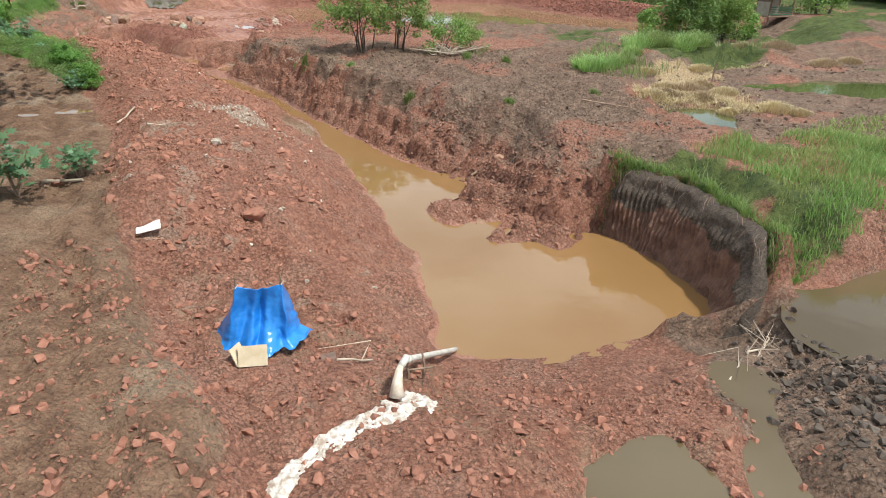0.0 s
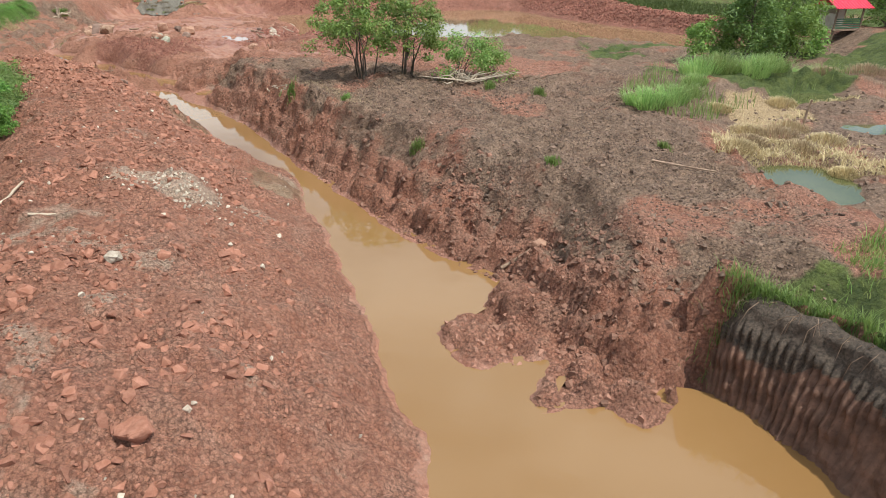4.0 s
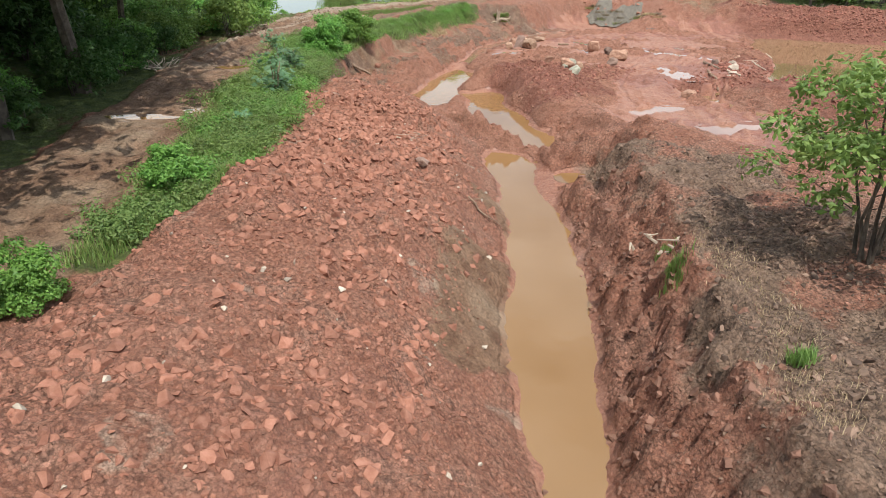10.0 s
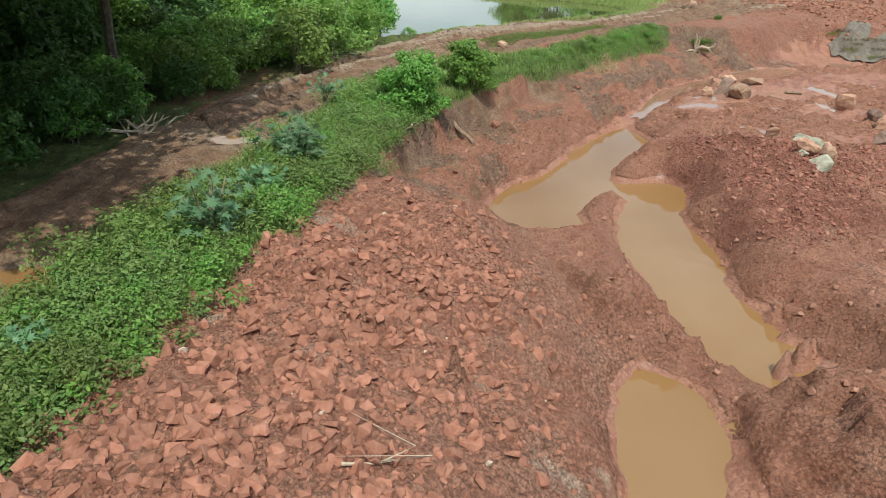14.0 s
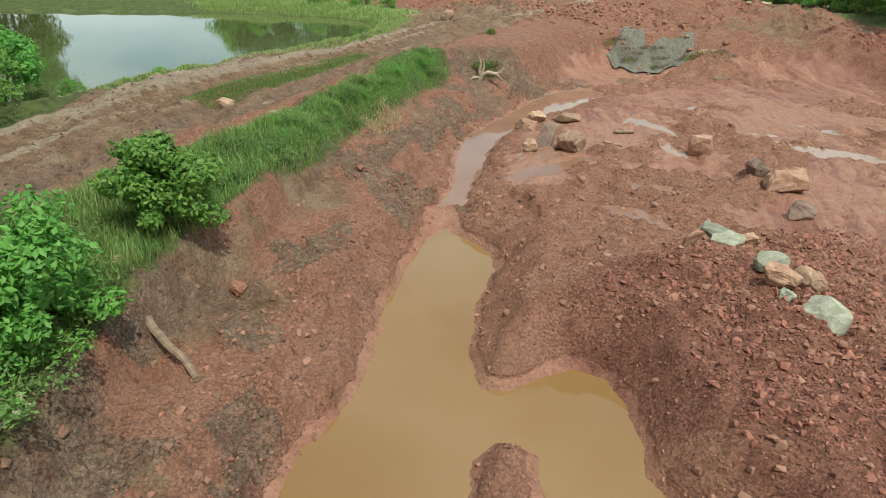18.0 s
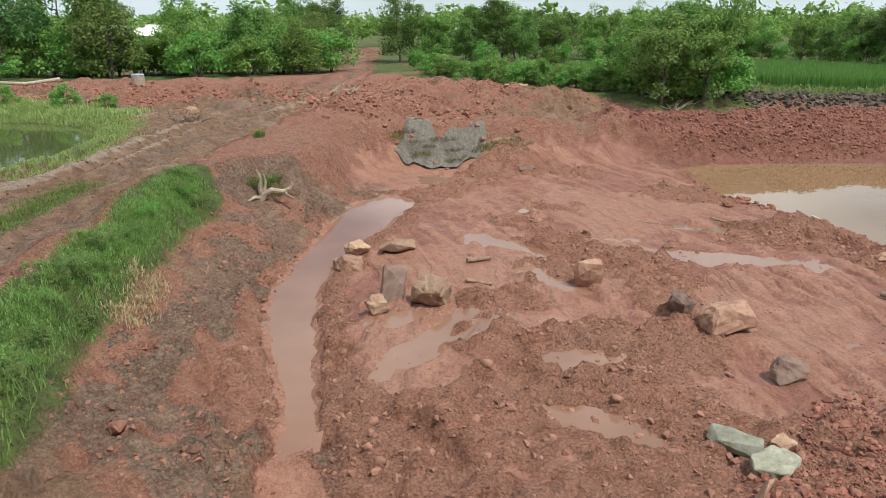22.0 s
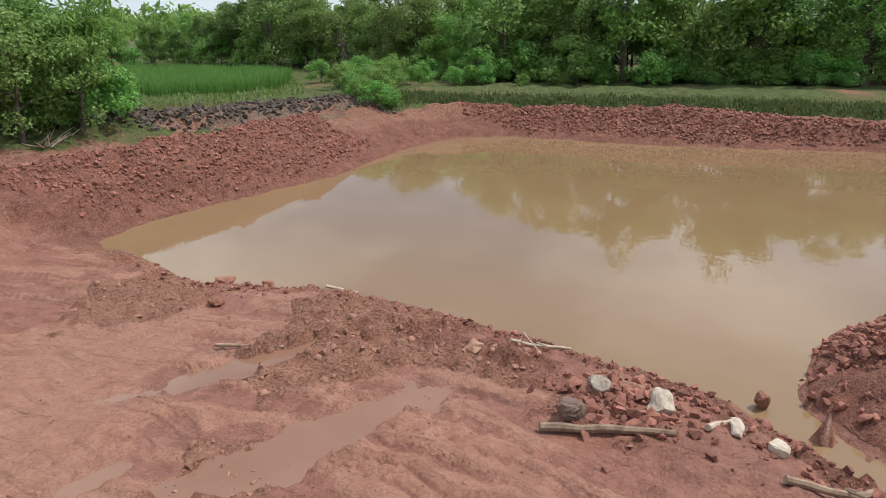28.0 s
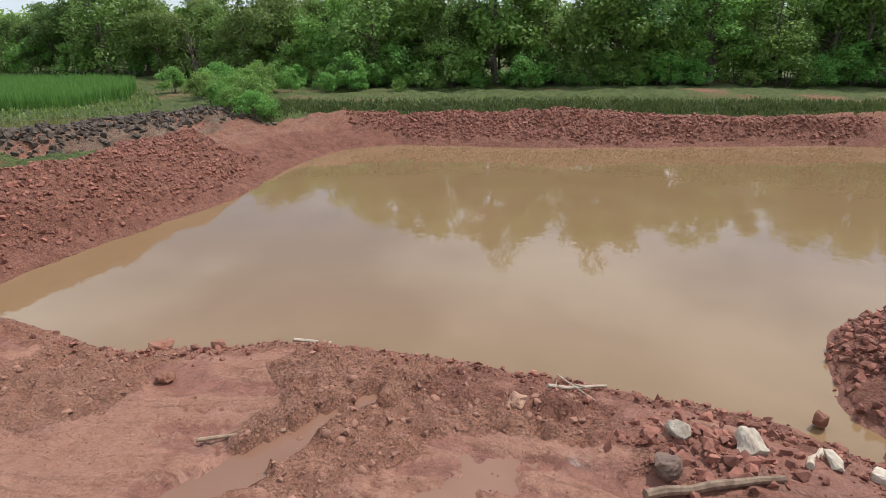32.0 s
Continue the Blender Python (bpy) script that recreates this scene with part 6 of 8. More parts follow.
# weeds on the verge
LEAF_VERGE = leafy("verge_leaf", (0.085, 0.155, 0.042), (0.20, 0.285, 0.09), 0.15)
weed_meshes = []
for i in range(4):
    r = np.random.RandomState(60 + i)
    cl = [(r.normal() * 0.38, r.normal() * 0.38, 0.10 + 0.2 * r.rand(), 0.16 + 0.12 * r.rand()) for _ in range(17)]
    weed_meshes.append(mesh_from("weed_clump", *clump_leaves(cl, 84, 0.058, r, 0.9), (LEAF_SHRUB, GRASS_SOFT, LEAF_VERGE, LEAF_VERGE)[i]))
wx_, wy_ = strewn(HEDGE, 590)
for i in range(len(wx_)):
    far_end = wy_[i] > 46
    if far_end and i % 3 or sdf(HEDGE, wx_[i:i + 1], wy_[i:i + 1])[0] > -0.35:
        continue
    ob = new("weed_clump", weed_meshes[i % 4])
    s = (0.7 + 0.7 * rng.rand()) * (0.5 if far_end else 0.98)
    ob.matrix_basis = place(wx_[i], wy_[i], s, rng.rand() * 360, 1.0, -0.03)
    tagged(ob, "low bright green leafy weeds on the verge", "weeds", "verge weeds")


def castor(seed, h):
    """Castor plant: a few stems, each with star-shaped leaves."""
    r = np.random.RandomState(seed)
    stems, vs, fs = [], [], []
    for s in range(7):
        a = r.rand() * 6.28
        top = Vector((math.cos(a) * 0.45 * h * r.rand(), math.sin(a) * 0.45 * h * r.rand(), h * (0.55 + 0.45 * r.rand())))
        stems.append(tube_arrays([(0, 0, -0.1), top * 0.5 + Vector((0, 0, 0.05)), top], [0.025, 0.02, 0.008], 5))
        for k in range(17):
            c = top * (0.45 + 0.55 * r.rand()) + Vector((r.normal(), r.normal(), 0.3 * r.normal())) * 0.2 * h
            size = 0.10 + 0.10 * r.rand()
            q = Euler((r.normal() * 0.45, r.normal() * 0.45, r.rand() * 6.28)).to_matrix()
            o = len(vs)
            vs.append(tuple(c))
            for j in range(14):
                t = 2 * math.pi * j / 14
                rad = size * (1.0 if j % 2 == 0 else 0.42)
                vs.append(tuple(c + q @ Vector((math.cos(t) * rad, math.sin(t) * rad, -0.1 * rad))))
            fs += [(o, o + 1 + j, o + 1 + (j + 1) % 14) for j in range(14)]
    sv, sf = joined(stems)
    return mesh_from("stems", sv, sf, WOOD), mesh_from("leaves", np.array(vs), np.array(fs), LEAF_CASTOR)


castors = [castor(71, 1.5), castor(72, 1.2)]
for i, (x, y, s) in enumerate([(-9.3, 13.3, 0.95), (-8.5, 14.4, 0.7), (-22.1, 35.9, 0.95), (-25.2, 38.9, 0.9), (-26.0, 39.0, 0.9), (-24.0, 37.6, 0.7), (-30.4, 41.8, 0.6),
                               (-19.8, 32.9, 0.5), (-13.6, 24.2, 0.5)]):
    plant("castor_plant", castors[i % 2], place(x, y, s, 70 * i), "castor plant with blue-green star-shaped leaves on the verge", "plant", "castor plants", ("stem", "foliage"))


def blades(name, area, n, lo, hi, mat, label, category="grass", width=0.02, lean=0.35, patch=None, seed=5, kind="stuff", north=999):
    """Grass as many single bent blades."""
    r = np.random.RandomState(seed)
    x, y = strewn(area, n)
    if patch is not None:
        k = fbm(x, y, patch[0], 3) + 0.12 * r.normal(size=len(x)) > patch[1]
        x, y = x[k], y[k]
    z = ground_z(x, y)
    k = dry_land(x, y, z) & (y < north)
    x, y, z = x[k], y[k], z[k]
    m = len(x)
    hgt = lo + (hi - lo) * r.rand(m)
    a = r.rand(m) * 6.283
    dx, dy = np.cos(a), np.sin(a)
    ln = hgt * lean * r.rand(m)
    w = width * (0.7 + 0.6 * r.rand(m))
    b = a + 1.57
    bx, by = np.cos(b) * w, np.sin(b) * w
    p0 = np.stack([x - bx, y - by, z - 0.03], 1)
    p1 = np.stack([x + bx, y + by, z - 0.03], 1)
    p2 = np.stack([x + bx * 0.6 + dx * ln * 0.4, y + by * 0.6 + dy * ln * 0.4, z + hgt * 0.6], 1)
    p3 = np.stack([x - bx * 0.6 + dx * ln * 0.4, y - by * 0.6 + dy * ln * 0.4, z + hgt * 0.6], 1)
    p4 = np.stack([x + dx * ln, y + dy * ln, z + hgt], 1)
    v = np.stack([p0, p1, p2, p3, p4], 1).reshape(-1, 3)
    o = (np.arange(m) * 5)[:, None]
    f = np.concatenate([o + np.array([[0, 1, 2]]), o + np.array([[0, 2, 3]]), o + np.array([[3, 2, 4]])], axis=0)
    me = mesh_from(name, v, f, mat)
    return tagged(new(name, me), label, category, kind=kind)


DYKE_GRASS = leafy("dyke_grass_blade", (0.065, 0.105, 0.032), (0.15, 0.2, 0.066), thin=0.3)
SEDGE = leafy("sedge_blade", (0.075, 0.16, 0.035), (0.15, 0.27, 0.06), thin=0.3)
blades("turf_tufts", TURF, 12000, 0.1, 0.34, GRASS_SOFT, "lighter tufts of grass on the turf", width=0.012, lean=1.0, patch=(0.8, 0.02), seed=6)
blades("turf_grass", TURF, 20000, 0.05, 0.2, GRASS_DULL, "lush green grass on the turf above the pit", width=0.011, lean=1.2, patch=(0.6, 0.0))
blades("rim_grass", (np.array([(4.75, 16.95), (5.3, 16.45), (6.0, 15.65), (6.42, 14.8), (6.62, 13.6), (6.65, 12.5), (6.6, 12.0)]), 0.36), 10000, 0.1, 0.36, GRASS_SOFT, "long grass leaning over the pit's edge", width=0.01, lean=1.3)
blades("verge_grass", HEDGE, 30000, 0.06, 0.3, GRASS_SOFT, "long green grass on the verge beside the track", width=0.012, lean=1.2, north=55)
blades("verge_tall_grass", HEDGE, 22000, 0.12, 0.38, GRASS_DULL, "fine light green grass standing out of the verge", width=0.009, lean=0.8, patch=(0.4, -0.06), seed=8, north=49)
blades("hump_grass", (np.array([(-33.2, 50.5), (-33.7, 53), (-34.9, 56.4), (-35.9, 59.4), (-36.9, 62.6), (-37.8, 66.4)]), 0.5), 40000, 0.03, 0.12, GRASS_SOFT, "soft short green grass on the rounded bank", width=0.011, lean=1.5, patch=(0.5, -0.16))
blades("pond_rim_grass", (np.array([(-44.6, 54), (-44.9, 60), (-44.8, 66), (-45.5, 71), (-47, 75), (-49.6, 78.3), (-54, 80.2), (-60, 80), (-68, 78)]), 1.2), 26000, 0.05, 0.18, GRASS_DULL,
       "green grass fringing the fish pond", width=0.03, lean=0.8)
blades("far_bank_grass", (np.array([(-50.5, 80.5), (-56, 82), (-63, 81.5), (-70, 79.5)]), 1.6), 14000, 0.1, 0.4, GRASS_DULL, "green grass on the pond's far bank", width=0.035, lean=0.9)
blades("track_island_grass", (np.array([(-38.9, 54.5), (-39.3, 58), (-39.8, 62), (-40.6, 65)]), 0.6), 14000, 0.03, 0.11, GRASS_SOFT, "green grass between the track's lanes", width=0.014, lean=1.2, patch=(0.3, 0.0))
def tuft(name, x, y, rad, hgt, n, mat, label, category, group, width, seed, dome=0.0):
    """One mounded clump of blades leaning outwards."""
    r = np.random.RandomState(seed)
    a, q = r.rand(n) * 6.283, rad * np.sqrt(r.rand(n))
    px, py = np.cos(a) * q, np.sin(a) * q
    z0 = dome * (1 - (q / rad) ** 2)
    h = hgt * (0.5 + 0.6 * r.rand(n)) * (1.1 - 0.5 * q / rad)
    ln = h * (0.25 + 0.9 * q / rad) * (0.6 + 0.8 * r.rand(n))
    b = a + r.normal(size=n) * 0.7
    ox, oy = np.cos(b) * ln, np.sin(b) * ln
    wx, wy = -np.sin(b) * width, np.cos(b) * width
    v = np.stack([np.stack([px - wx, py - wy, z0 - 0.05], 1), np.stack([px + wx, py + wy, z0 - 0.05], 1), np.stack([px + 0.45 * ox + wx * 0.6, py + 0.45 * oy + wy * 0.6, z0 + 0.7 * h], 1),
                  np.stack([px + 0.45 * ox - wx * 0.6, py + 0.45 * oy - wy * 0.6, z0 + 0.7 * h], 1), np.stack([px + ox, py + oy, z0 + 0.85 * h], 1)], 1).reshape(-1, 3)
    o = (np.arange(n) * 5)[:, None]
    f = np.concatenate([o + np.array([[0, 1, 2]]), o + np.array([[0, 2, 3]]), o + np.array([[3, 2, 4]])], axis=0)
    ob = new(name, mesh_from(name, v, f, mat))
    ob.matrix_basis = pose(x, y, gz1(x, y))
    return tagged(ob, label, category, group)


for i, (x, y, s) in enumerate([(6.6, 30.3, 0.8), (7.6, 30.9, 0.9), (8.5, 31.6, 0.7), (10.3, 35.6, 1.0), (11.4, 36.2, 1.1), (12.8, 36.2, 1.1), (14.0, 36.9, 0.9), (16.4, 39.8, 1.1), (18, 40.6, 1.0), (9.4, 33.4, 0.6)]):
    tuft("reed_clump", x, y, 0.75 * s, 1.05 * s, 520, REED, "tall fresh green reed clump at the swamp's edge", "reeds", "reed clumps", 0.014, 400 + i)
for i, (x, y, s) in enumerate([(10.5, 28.2, 1.1), (8.3, 26.0, 0.8), (9.4, 30.7, 0.7), (11.0, 24.7, 0.6), (12.7, 24.7, 0.9), (12.7, 32.7, 0.8), (18.6, 37.4, 1.2), (20.0, 34.8, 1.0), (9.7, 28.6, 0.9), (11.4, 29.2, 0.9),
                               (10.6, 26.8, 0.9), (9.2, 27.2, 0.8), (11.9, 27.6, 0.8), (13.4, 24.2, 0.6), (16.8, 37.6, 0.9), (21.6, 35.4, 0.8)]):
    tuft("straw_clump", x, y, 0.75 * s, 0.3 * s, 620, STRAW, "mounded clump of pale dead straw on swamp mud", "straw", "straw clumps", 0.011, 430 + i, 0.16 * s)
REEDS = chaikin([(5.6, 30.6), (8.1, 28), (9.6, 30.6), (12.8, 33), (14.5, 36), (17.5, 36.5), (18, 38.5), (9, 37), (7, 34)])
blades("reeds", REEDS, 2200, 0.2, 0.6, REED, "tall green reeds at the swamp's edge", "reeds", 0.018, 0.7, (0.4, 0.03))
blades("straw_mats", STRAW_ZONE, 16000, 0.05, 0.2, STRAW, "flattened pale dry straw on swamp mud", "straw", 0.014, 2.4, (0.45, -0.02))
blades("swamp_weeds", chaikin([(8, 14), (16, 13.5), (22, 16), (22, 24), (14, 23.5), (11.5, 21), (9.4, 19.4)]), 9000, 0.06, 0.22, GRASS_DULL, "dull green creeping weeds over damp ground", "weeds", 0.03, 1.5, (0.5, -0.05))
blades("field_reeds", chaikin([(-8, 117), (3, 112), (13, 126), (6, 142), (-12, 150), (-30, 132), (-22, 122)]), 42000, 1.1, 1.5, SEDGE, "tall even green sedge in the wet field", "sedge", 0.035, 0.35)
blades("field_edge_grass", FIELD, 12000, 0.15, 0.4, GRASS_SOFT, "bright green floating grass in the wet field", "grass", 0.08, 0.8)
blades("dyke_grass", (np.array([(1.5, 99.5), (8, 98.6), (14, 88.5), (21.5, 75.5), (29.5, 61)]), 1.3), 22000, 0.1, 0.36, DYKE_GRASS, "rough green grass on the dyke's slope", "grass", 0.05, 0.8)
for i, (x, y, s) in enumerate([(-1.4, 26.7, 0.5), (-4.4, 31.6, 0.4), (5.8, 24.9, 0.45), (-6.9, 33.3, 0.4), (2.4, 23.4, 0.3), (-39.4, 74.6, 0.7), (3.0, 31.8, 0.6), (1.2, 33.2, 0.5), (-7.6, 34.6, 0.35)]):
    blades("grass_tuft", (np.array([(x - 0.05, y), (x + 0.05, y)]), 0.22 * s + 0.06), 200, 0.2 * s + 0.06, 0.5 * s + 0.06, GRASS_SOFT, "single tuft of green grass on bare earth", "grass tuft", 0.012, 0.8, None, 80 + i, "")
blades("bank_dry_grass", (np.array([(-4.6, 31), (-3.6, 30.2), (-5.2, 33), (-7, 35)]), 0.6), 1500, 0.03, 0.1, STRAW, "dry straw-coloured grass on the clay bank", "grass", 0.006, 1.6)
blades("hump_dry_grass", (np.array([(-34.7, 58.2), (-35.5, 60.6)]), 0.4), 1500, 0.04, 0.16, STRAW, "dry yellow grass at the foot of the bank", "grass", 0.014, 1.6)


# ---- woods ----
tall = [tree_meshes(200 + i, 13.5, 6.4, 5.2, 56, 110, 0.42, LEAF_DARK) for i in range(3)]
broad = [tree_meshes(210 + i, 7.4 + 0.7 * i, 3.3, 0.5, 64, 130, 0.29, (LEAF_TREE, LEAF_MID, LEAF_LIGHT, LEAF_MID)[i % 4], 2) for i in range(5)]
high = [tree_meshes(220 + i, 10.5, 3.0, 1.0, 60, 120, 0.29, (LEAF_TREE, LEAF_MID)[i % 2], 1) for i in range(3)]
low = [tree_meshes(230 + i, 2.6, 1.7, 0.2, 30, 90, 0.19, (LEAF_SHRUB, LEAF_TREE, LEAF_SHRUB)[i], 4) for i in range(3)]
# low bush again in the dark leaf colour, painting in shade beneath the canopy
under = [tree_meshes(250 + i, 2.6, 1.7, 0.2, 30, 80, 0.2, LEAF_DARK, 4) for i in range(2)]
rain = [tree_meshes(236, 8.0, 5.6, 4.0, 60, 70, 0.34, LEAF_DARK, 2, 0.7, 0.0, (0.16, 0.12))]
wood_rng = np.random.RandomState(77)


def wood(x, y, kinds, s, label, category="tree", group="", tallness=1.0):
    k = wood_rng.randint(len(kinds))
    return plant(category if category != "tree" else "tree", kinds[k], place(x, y, s, wood_rng.rand() * 360, tallness), label, category, group)


# shady wood along the track's west side
for x, y, s in [(-11.5, 7, 0.9), (-14.2, 13, 0.9), (-16.6, 18.5, 0.95), (-20.2, 23.6, 1.0), (-24.4, 28.2, 1.0), (-29, 32.4, 1.05), (-33.6, 36.4, 0.8), (-24.5, 19, 1.0), (-29.5, 23.5, 1.0),
                (-35, 28, 1.05), (-40, 33, 1.0), (-45, 36, 1.0), (-32, 18, 1.0), (-39, 23, 1.0), (-46, 29, 1.0), (-52, 34, 1.0), (-19, 10, 0.9), (-27, 12, 1.0)]:
    wood(x, y, tall, s * (0.92 + 0.16 * wood_rng.rand()), "tall dark broadleaf tree shading the dirt track", "tree", "track wood")
for i in range(105):
    t = wood_rng.rand()
    k = t * 6.3
    px = np.interp(k, range(8), [-11, -14, -18, -23, -27.5, -31.5, -36, -40]) - 3.2 - 12 * wood_rng.rand() ** 1.8
    py = np.interp(k, range(8), [11, 17, 23, 28.5, 33, 37.5, 42, 46]) + 1.6
    wood(px, py, under if i % 4 else low, (0.35 + 0.4 * wood_rng.rand()) * (1 + 0.1 * max(0, np.interp(k, range(8), [-11, -14, -18, -23, -27.5, -31.5, -36, -40]) - 4 - px)), "dense green undergrowth bush beside the track", "bush", "track undergrowth")
for x, y, s in [(-36.5, 43.5, 0.9), (-38.2, 45.4, 0.95), (-40.5, 46.5, 1.0), (-39.2, 42.2, 0.9), (-42.5, 44.5, 1.1), (-41.8, 48.8, 0.8), (-44, 50.6, 0.75), (-45.5, 48, 1.0), (-48, 46, 1.1),
                (-36.8, 40.4, 0.9), (-45.4, 51.8, 0.9), (-50.5, 48.5, 0.9), (-53, 50, 0.7), (-47.5, 43, 1.1)]:
    wood(x, y, low, s, "bright green bush between track and pond", "bush", "pond bushes")
for x, y, s in [(-45.8, 54, 0.3), (-46.3, 58.2, 0.28), (-56, 83, 0.5), (-60, 82.5, 0.5), (-53, 82.6, 0.4), (-66, 81.5, 0.6)]:
    wood(x, y, low, s, "small green bush on the pond's rim", "bush", "pond bushes")

# trees west of the fish pond, seen as its dark reflection
for i in range(11):
    wood(-99 - 5 * math.sin(2.1 * i) - 0.15 * i, 44 + 3.7 * i, (broad, high)[i % 3 == 1], 1.25 + 0.2 * math.sin(3.3 * i), "green broadleaf tree beyond the fish pond", "tree", "pond trees")

# trees round the far sides
for x, y, kinds, s in [(-74, 108, broad, 1.1), (-70, 106, broad, 1.0), (-64, 110, broad, 0.85), (-59, 113, broad, 0.9), (-54, 115, broad, 0.75), (-67, 114, high, 0.8), (-81, 104, rain, 1.0),
                       (-88, 103, rain, 1.1), (-96, 108, rain, 1.0), (-78, 100, low, 1.4), (-90, 98, broad, 0.9), (-61, 107, low, 1.5), (-57, 110, low, 1.4), (-80, 112, broad, 1.1),
                       (-19.5, 97, broad, 0.7), (-17, 97.5, broad, 0.66), (-21.5, 99.5, broad, 0.6), (-18.2, 99, high, 0.64), (-15.5, 98.5, low, 1.3), (-23.5, 102, low, 0.9), (-26.5, 104, low, 0.7),
                       (-30, 106.5, low, 0.6), (-33.5, 109.5, low, 0.6), (-37, 113.5, low, 0.65), (-40, 118, low, 0.7), (-43, 123, low, 0.8), (-14, 99.5, low, 1.0), (4.5, 99.5, low, 0.8),
                       (2.6, 96.8, low, 0.7), (6.2, 101.5, low, 0.9), (9.5, 104.5, low, 0.9), (12.5, 107, low, 1.0)]:
    wood(x, y, kinds, s, "green broadleaf tree at the clearing's edge" if kinds is not low else "green bush at the clearing's edge", "tree" if kinds is not low else "bush", "edge trees")
edge = chaikin([(-150, 118), (-110, 124), (-80, 124), (-62, 132), (-48, 142), (-36, 140), (-14, 164), (8, 158), (19, 130), (20.5, 110), (25.5, 95), (33, 81), (40, 67), (46, 54), (58, 40), (74, 18)], False)
elen = np.linalg.norm(np.diff(edge, axis=0), axis=1)
ecum = np.concatenate([[0], np.cumsum(elen)])
for row, (off, gap) in enumerate([(0.0, 4.6), (5.5, 5.4)]):
    for d in np.arange(0, ecum[-1], gap):
        d = d + wood_rng.normal() * 0.8
        px, py = np.interp(d, ecum, edge[:, 0]), np.interp(d, ecum, edge[:, 1])
        qx, qy = np.interp(d + 1, ecum, edge[:, 0]) - px, np.interp(d + 1, ecum, edge[:, 1]) - py
        q = math.hypot(qx, qy) + 1e-6
        o = off + wood_rng.rand() * 3.0
        px, py = px - qy / q * o, py + qx / q * o
        if (abs(px + 0.22 * (py - 120) + 50) < 5 and py > 118) or px < -66:
            continue
        wood(px, py, high if wood_rng.rand() < 0.3 else broad, (0.8 + 0.4 * wood_rng.rand()) * (1.12 if px > 15 else 0.76 if px > -48 else 0.92), "green broadleaf tree in the wood's edge", "tree", "forest trees")
for d in np.arange(0, ecum[-1], 6.5):
    px, py = np.interp(d, ecum, edge[:, 0]), np.interp(d, ecum, edge[:, 1])
    if abs(px + 0.22 * (py - 120) + 50) < 4.5 or (px < -66 and int(d) % 4):
        continue
    wood(px + wood_rng.normal() * 1.2, py - 1.5 + wood_rng.normal(), low, 0.8 + 0.8 * wood_rng.rand(), "light green bush in front of the wood", "bush", "forest bushes")


# bushes at the dyke's end and along its back
for x, y, s in [(1.6, 98.2, 0.75), (2.9, 99.6, 0.8), (4.2, 97.6, 0.7), (3.6, 101.5, 0.9), (5.2, 103, 0.9), (5.6, 106, 1.0), (7.2, 108, 1.0), (7.6, 104, 0.95), (9.2, 110.5, 1.1), (10.6, 107.5, 1.0), (8.6, 113.5, 1.1),
                (11.6, 112, 1.2), (12.8, 108.6, 1.1), (13.6, 104.8, 1.0), (15.6, 102.6, 0.9), (17.6, 101.4, 0.9), (19.0, 97.4, 0.6), (21.4, 95, 0.6), (24.0, 92.6, 0.55), (26.2, 88.5, 0.6), (28.6, 84.8, 0.55),
                (31.2, 80.6, 0.6), (33.6, 76.5, 0.6), (35.6, 72.5, 0.7), (37.8, 68.6, 0.6)]:
    wood(x + wood_rng.normal() * 0.3, y, low, 0.72 * s, "bright green leafy bush beside the dyke's path", "bush", "dyke bushes")
for t in np.linspace(0, 1, 34):
    k = t * 4
    wood(np.interp(k, range(5), [-18, -22, -28, -34, -41]) + wood_rng.normal() * 0.7, np.interp(k, range(5), [98, 100.5, 105, 110.5, 119]) + wood_rng.normal() * 0.8, low, 0.45 + 0.4 * wood_rng.rand(),
         "light green bush along the clearing's edge", "bush", "clearing bushes")

for t in np.linspace(0, 1, 28):
    k = t * 4
    wood(np.interp(k, range(5), [15, 21, 27, 33, 41]) + 2.6 + wood_rng.normal() * 0.8, np.interp(k, range(5), [106, 96.5, 87, 76, 62]) + 1.0 + wood_rng.normal(), low, 0.7 + 0.5 * wood_rng.rand(),
         "mid green bush along the wood's foot", "bush", "wood foot bushes")

for i in range(24):
    wood(-82 + 1.3 * i + wood_rng.normal(), 104.5 + 0.3 * i + 5 * wood_rng.rand() + (5 if i > 16 else 0), low, 1.1 + 0.8 * wood_rng.rand(), "dense green bush under the edge trees", "bush", "edge bushes")

# a flat-topped tree, a bare grey tree and an arching clump
umbrella = tree_meshes(241, 8.4, 6.2, 6.4, 44, 60, 0.32, LEAF_DARK, 1, 0.75, 0.0, (0.16, 0.1))
plant("tree", umbrella, place(34.5, 80.6, 1.0, 0), "flat-topped umbrella-shaped tree standing out of the wood", "tree")
bare = tree_meshes(243, 7.0, 3.0, 1.2, 40, 6, 0.3, LEAF_TREE, 5, 1.6)
plant("tree", bare, place(17.6, 122, 1.0, 0), "nearly bare grey tree at the field's edge", "tree")


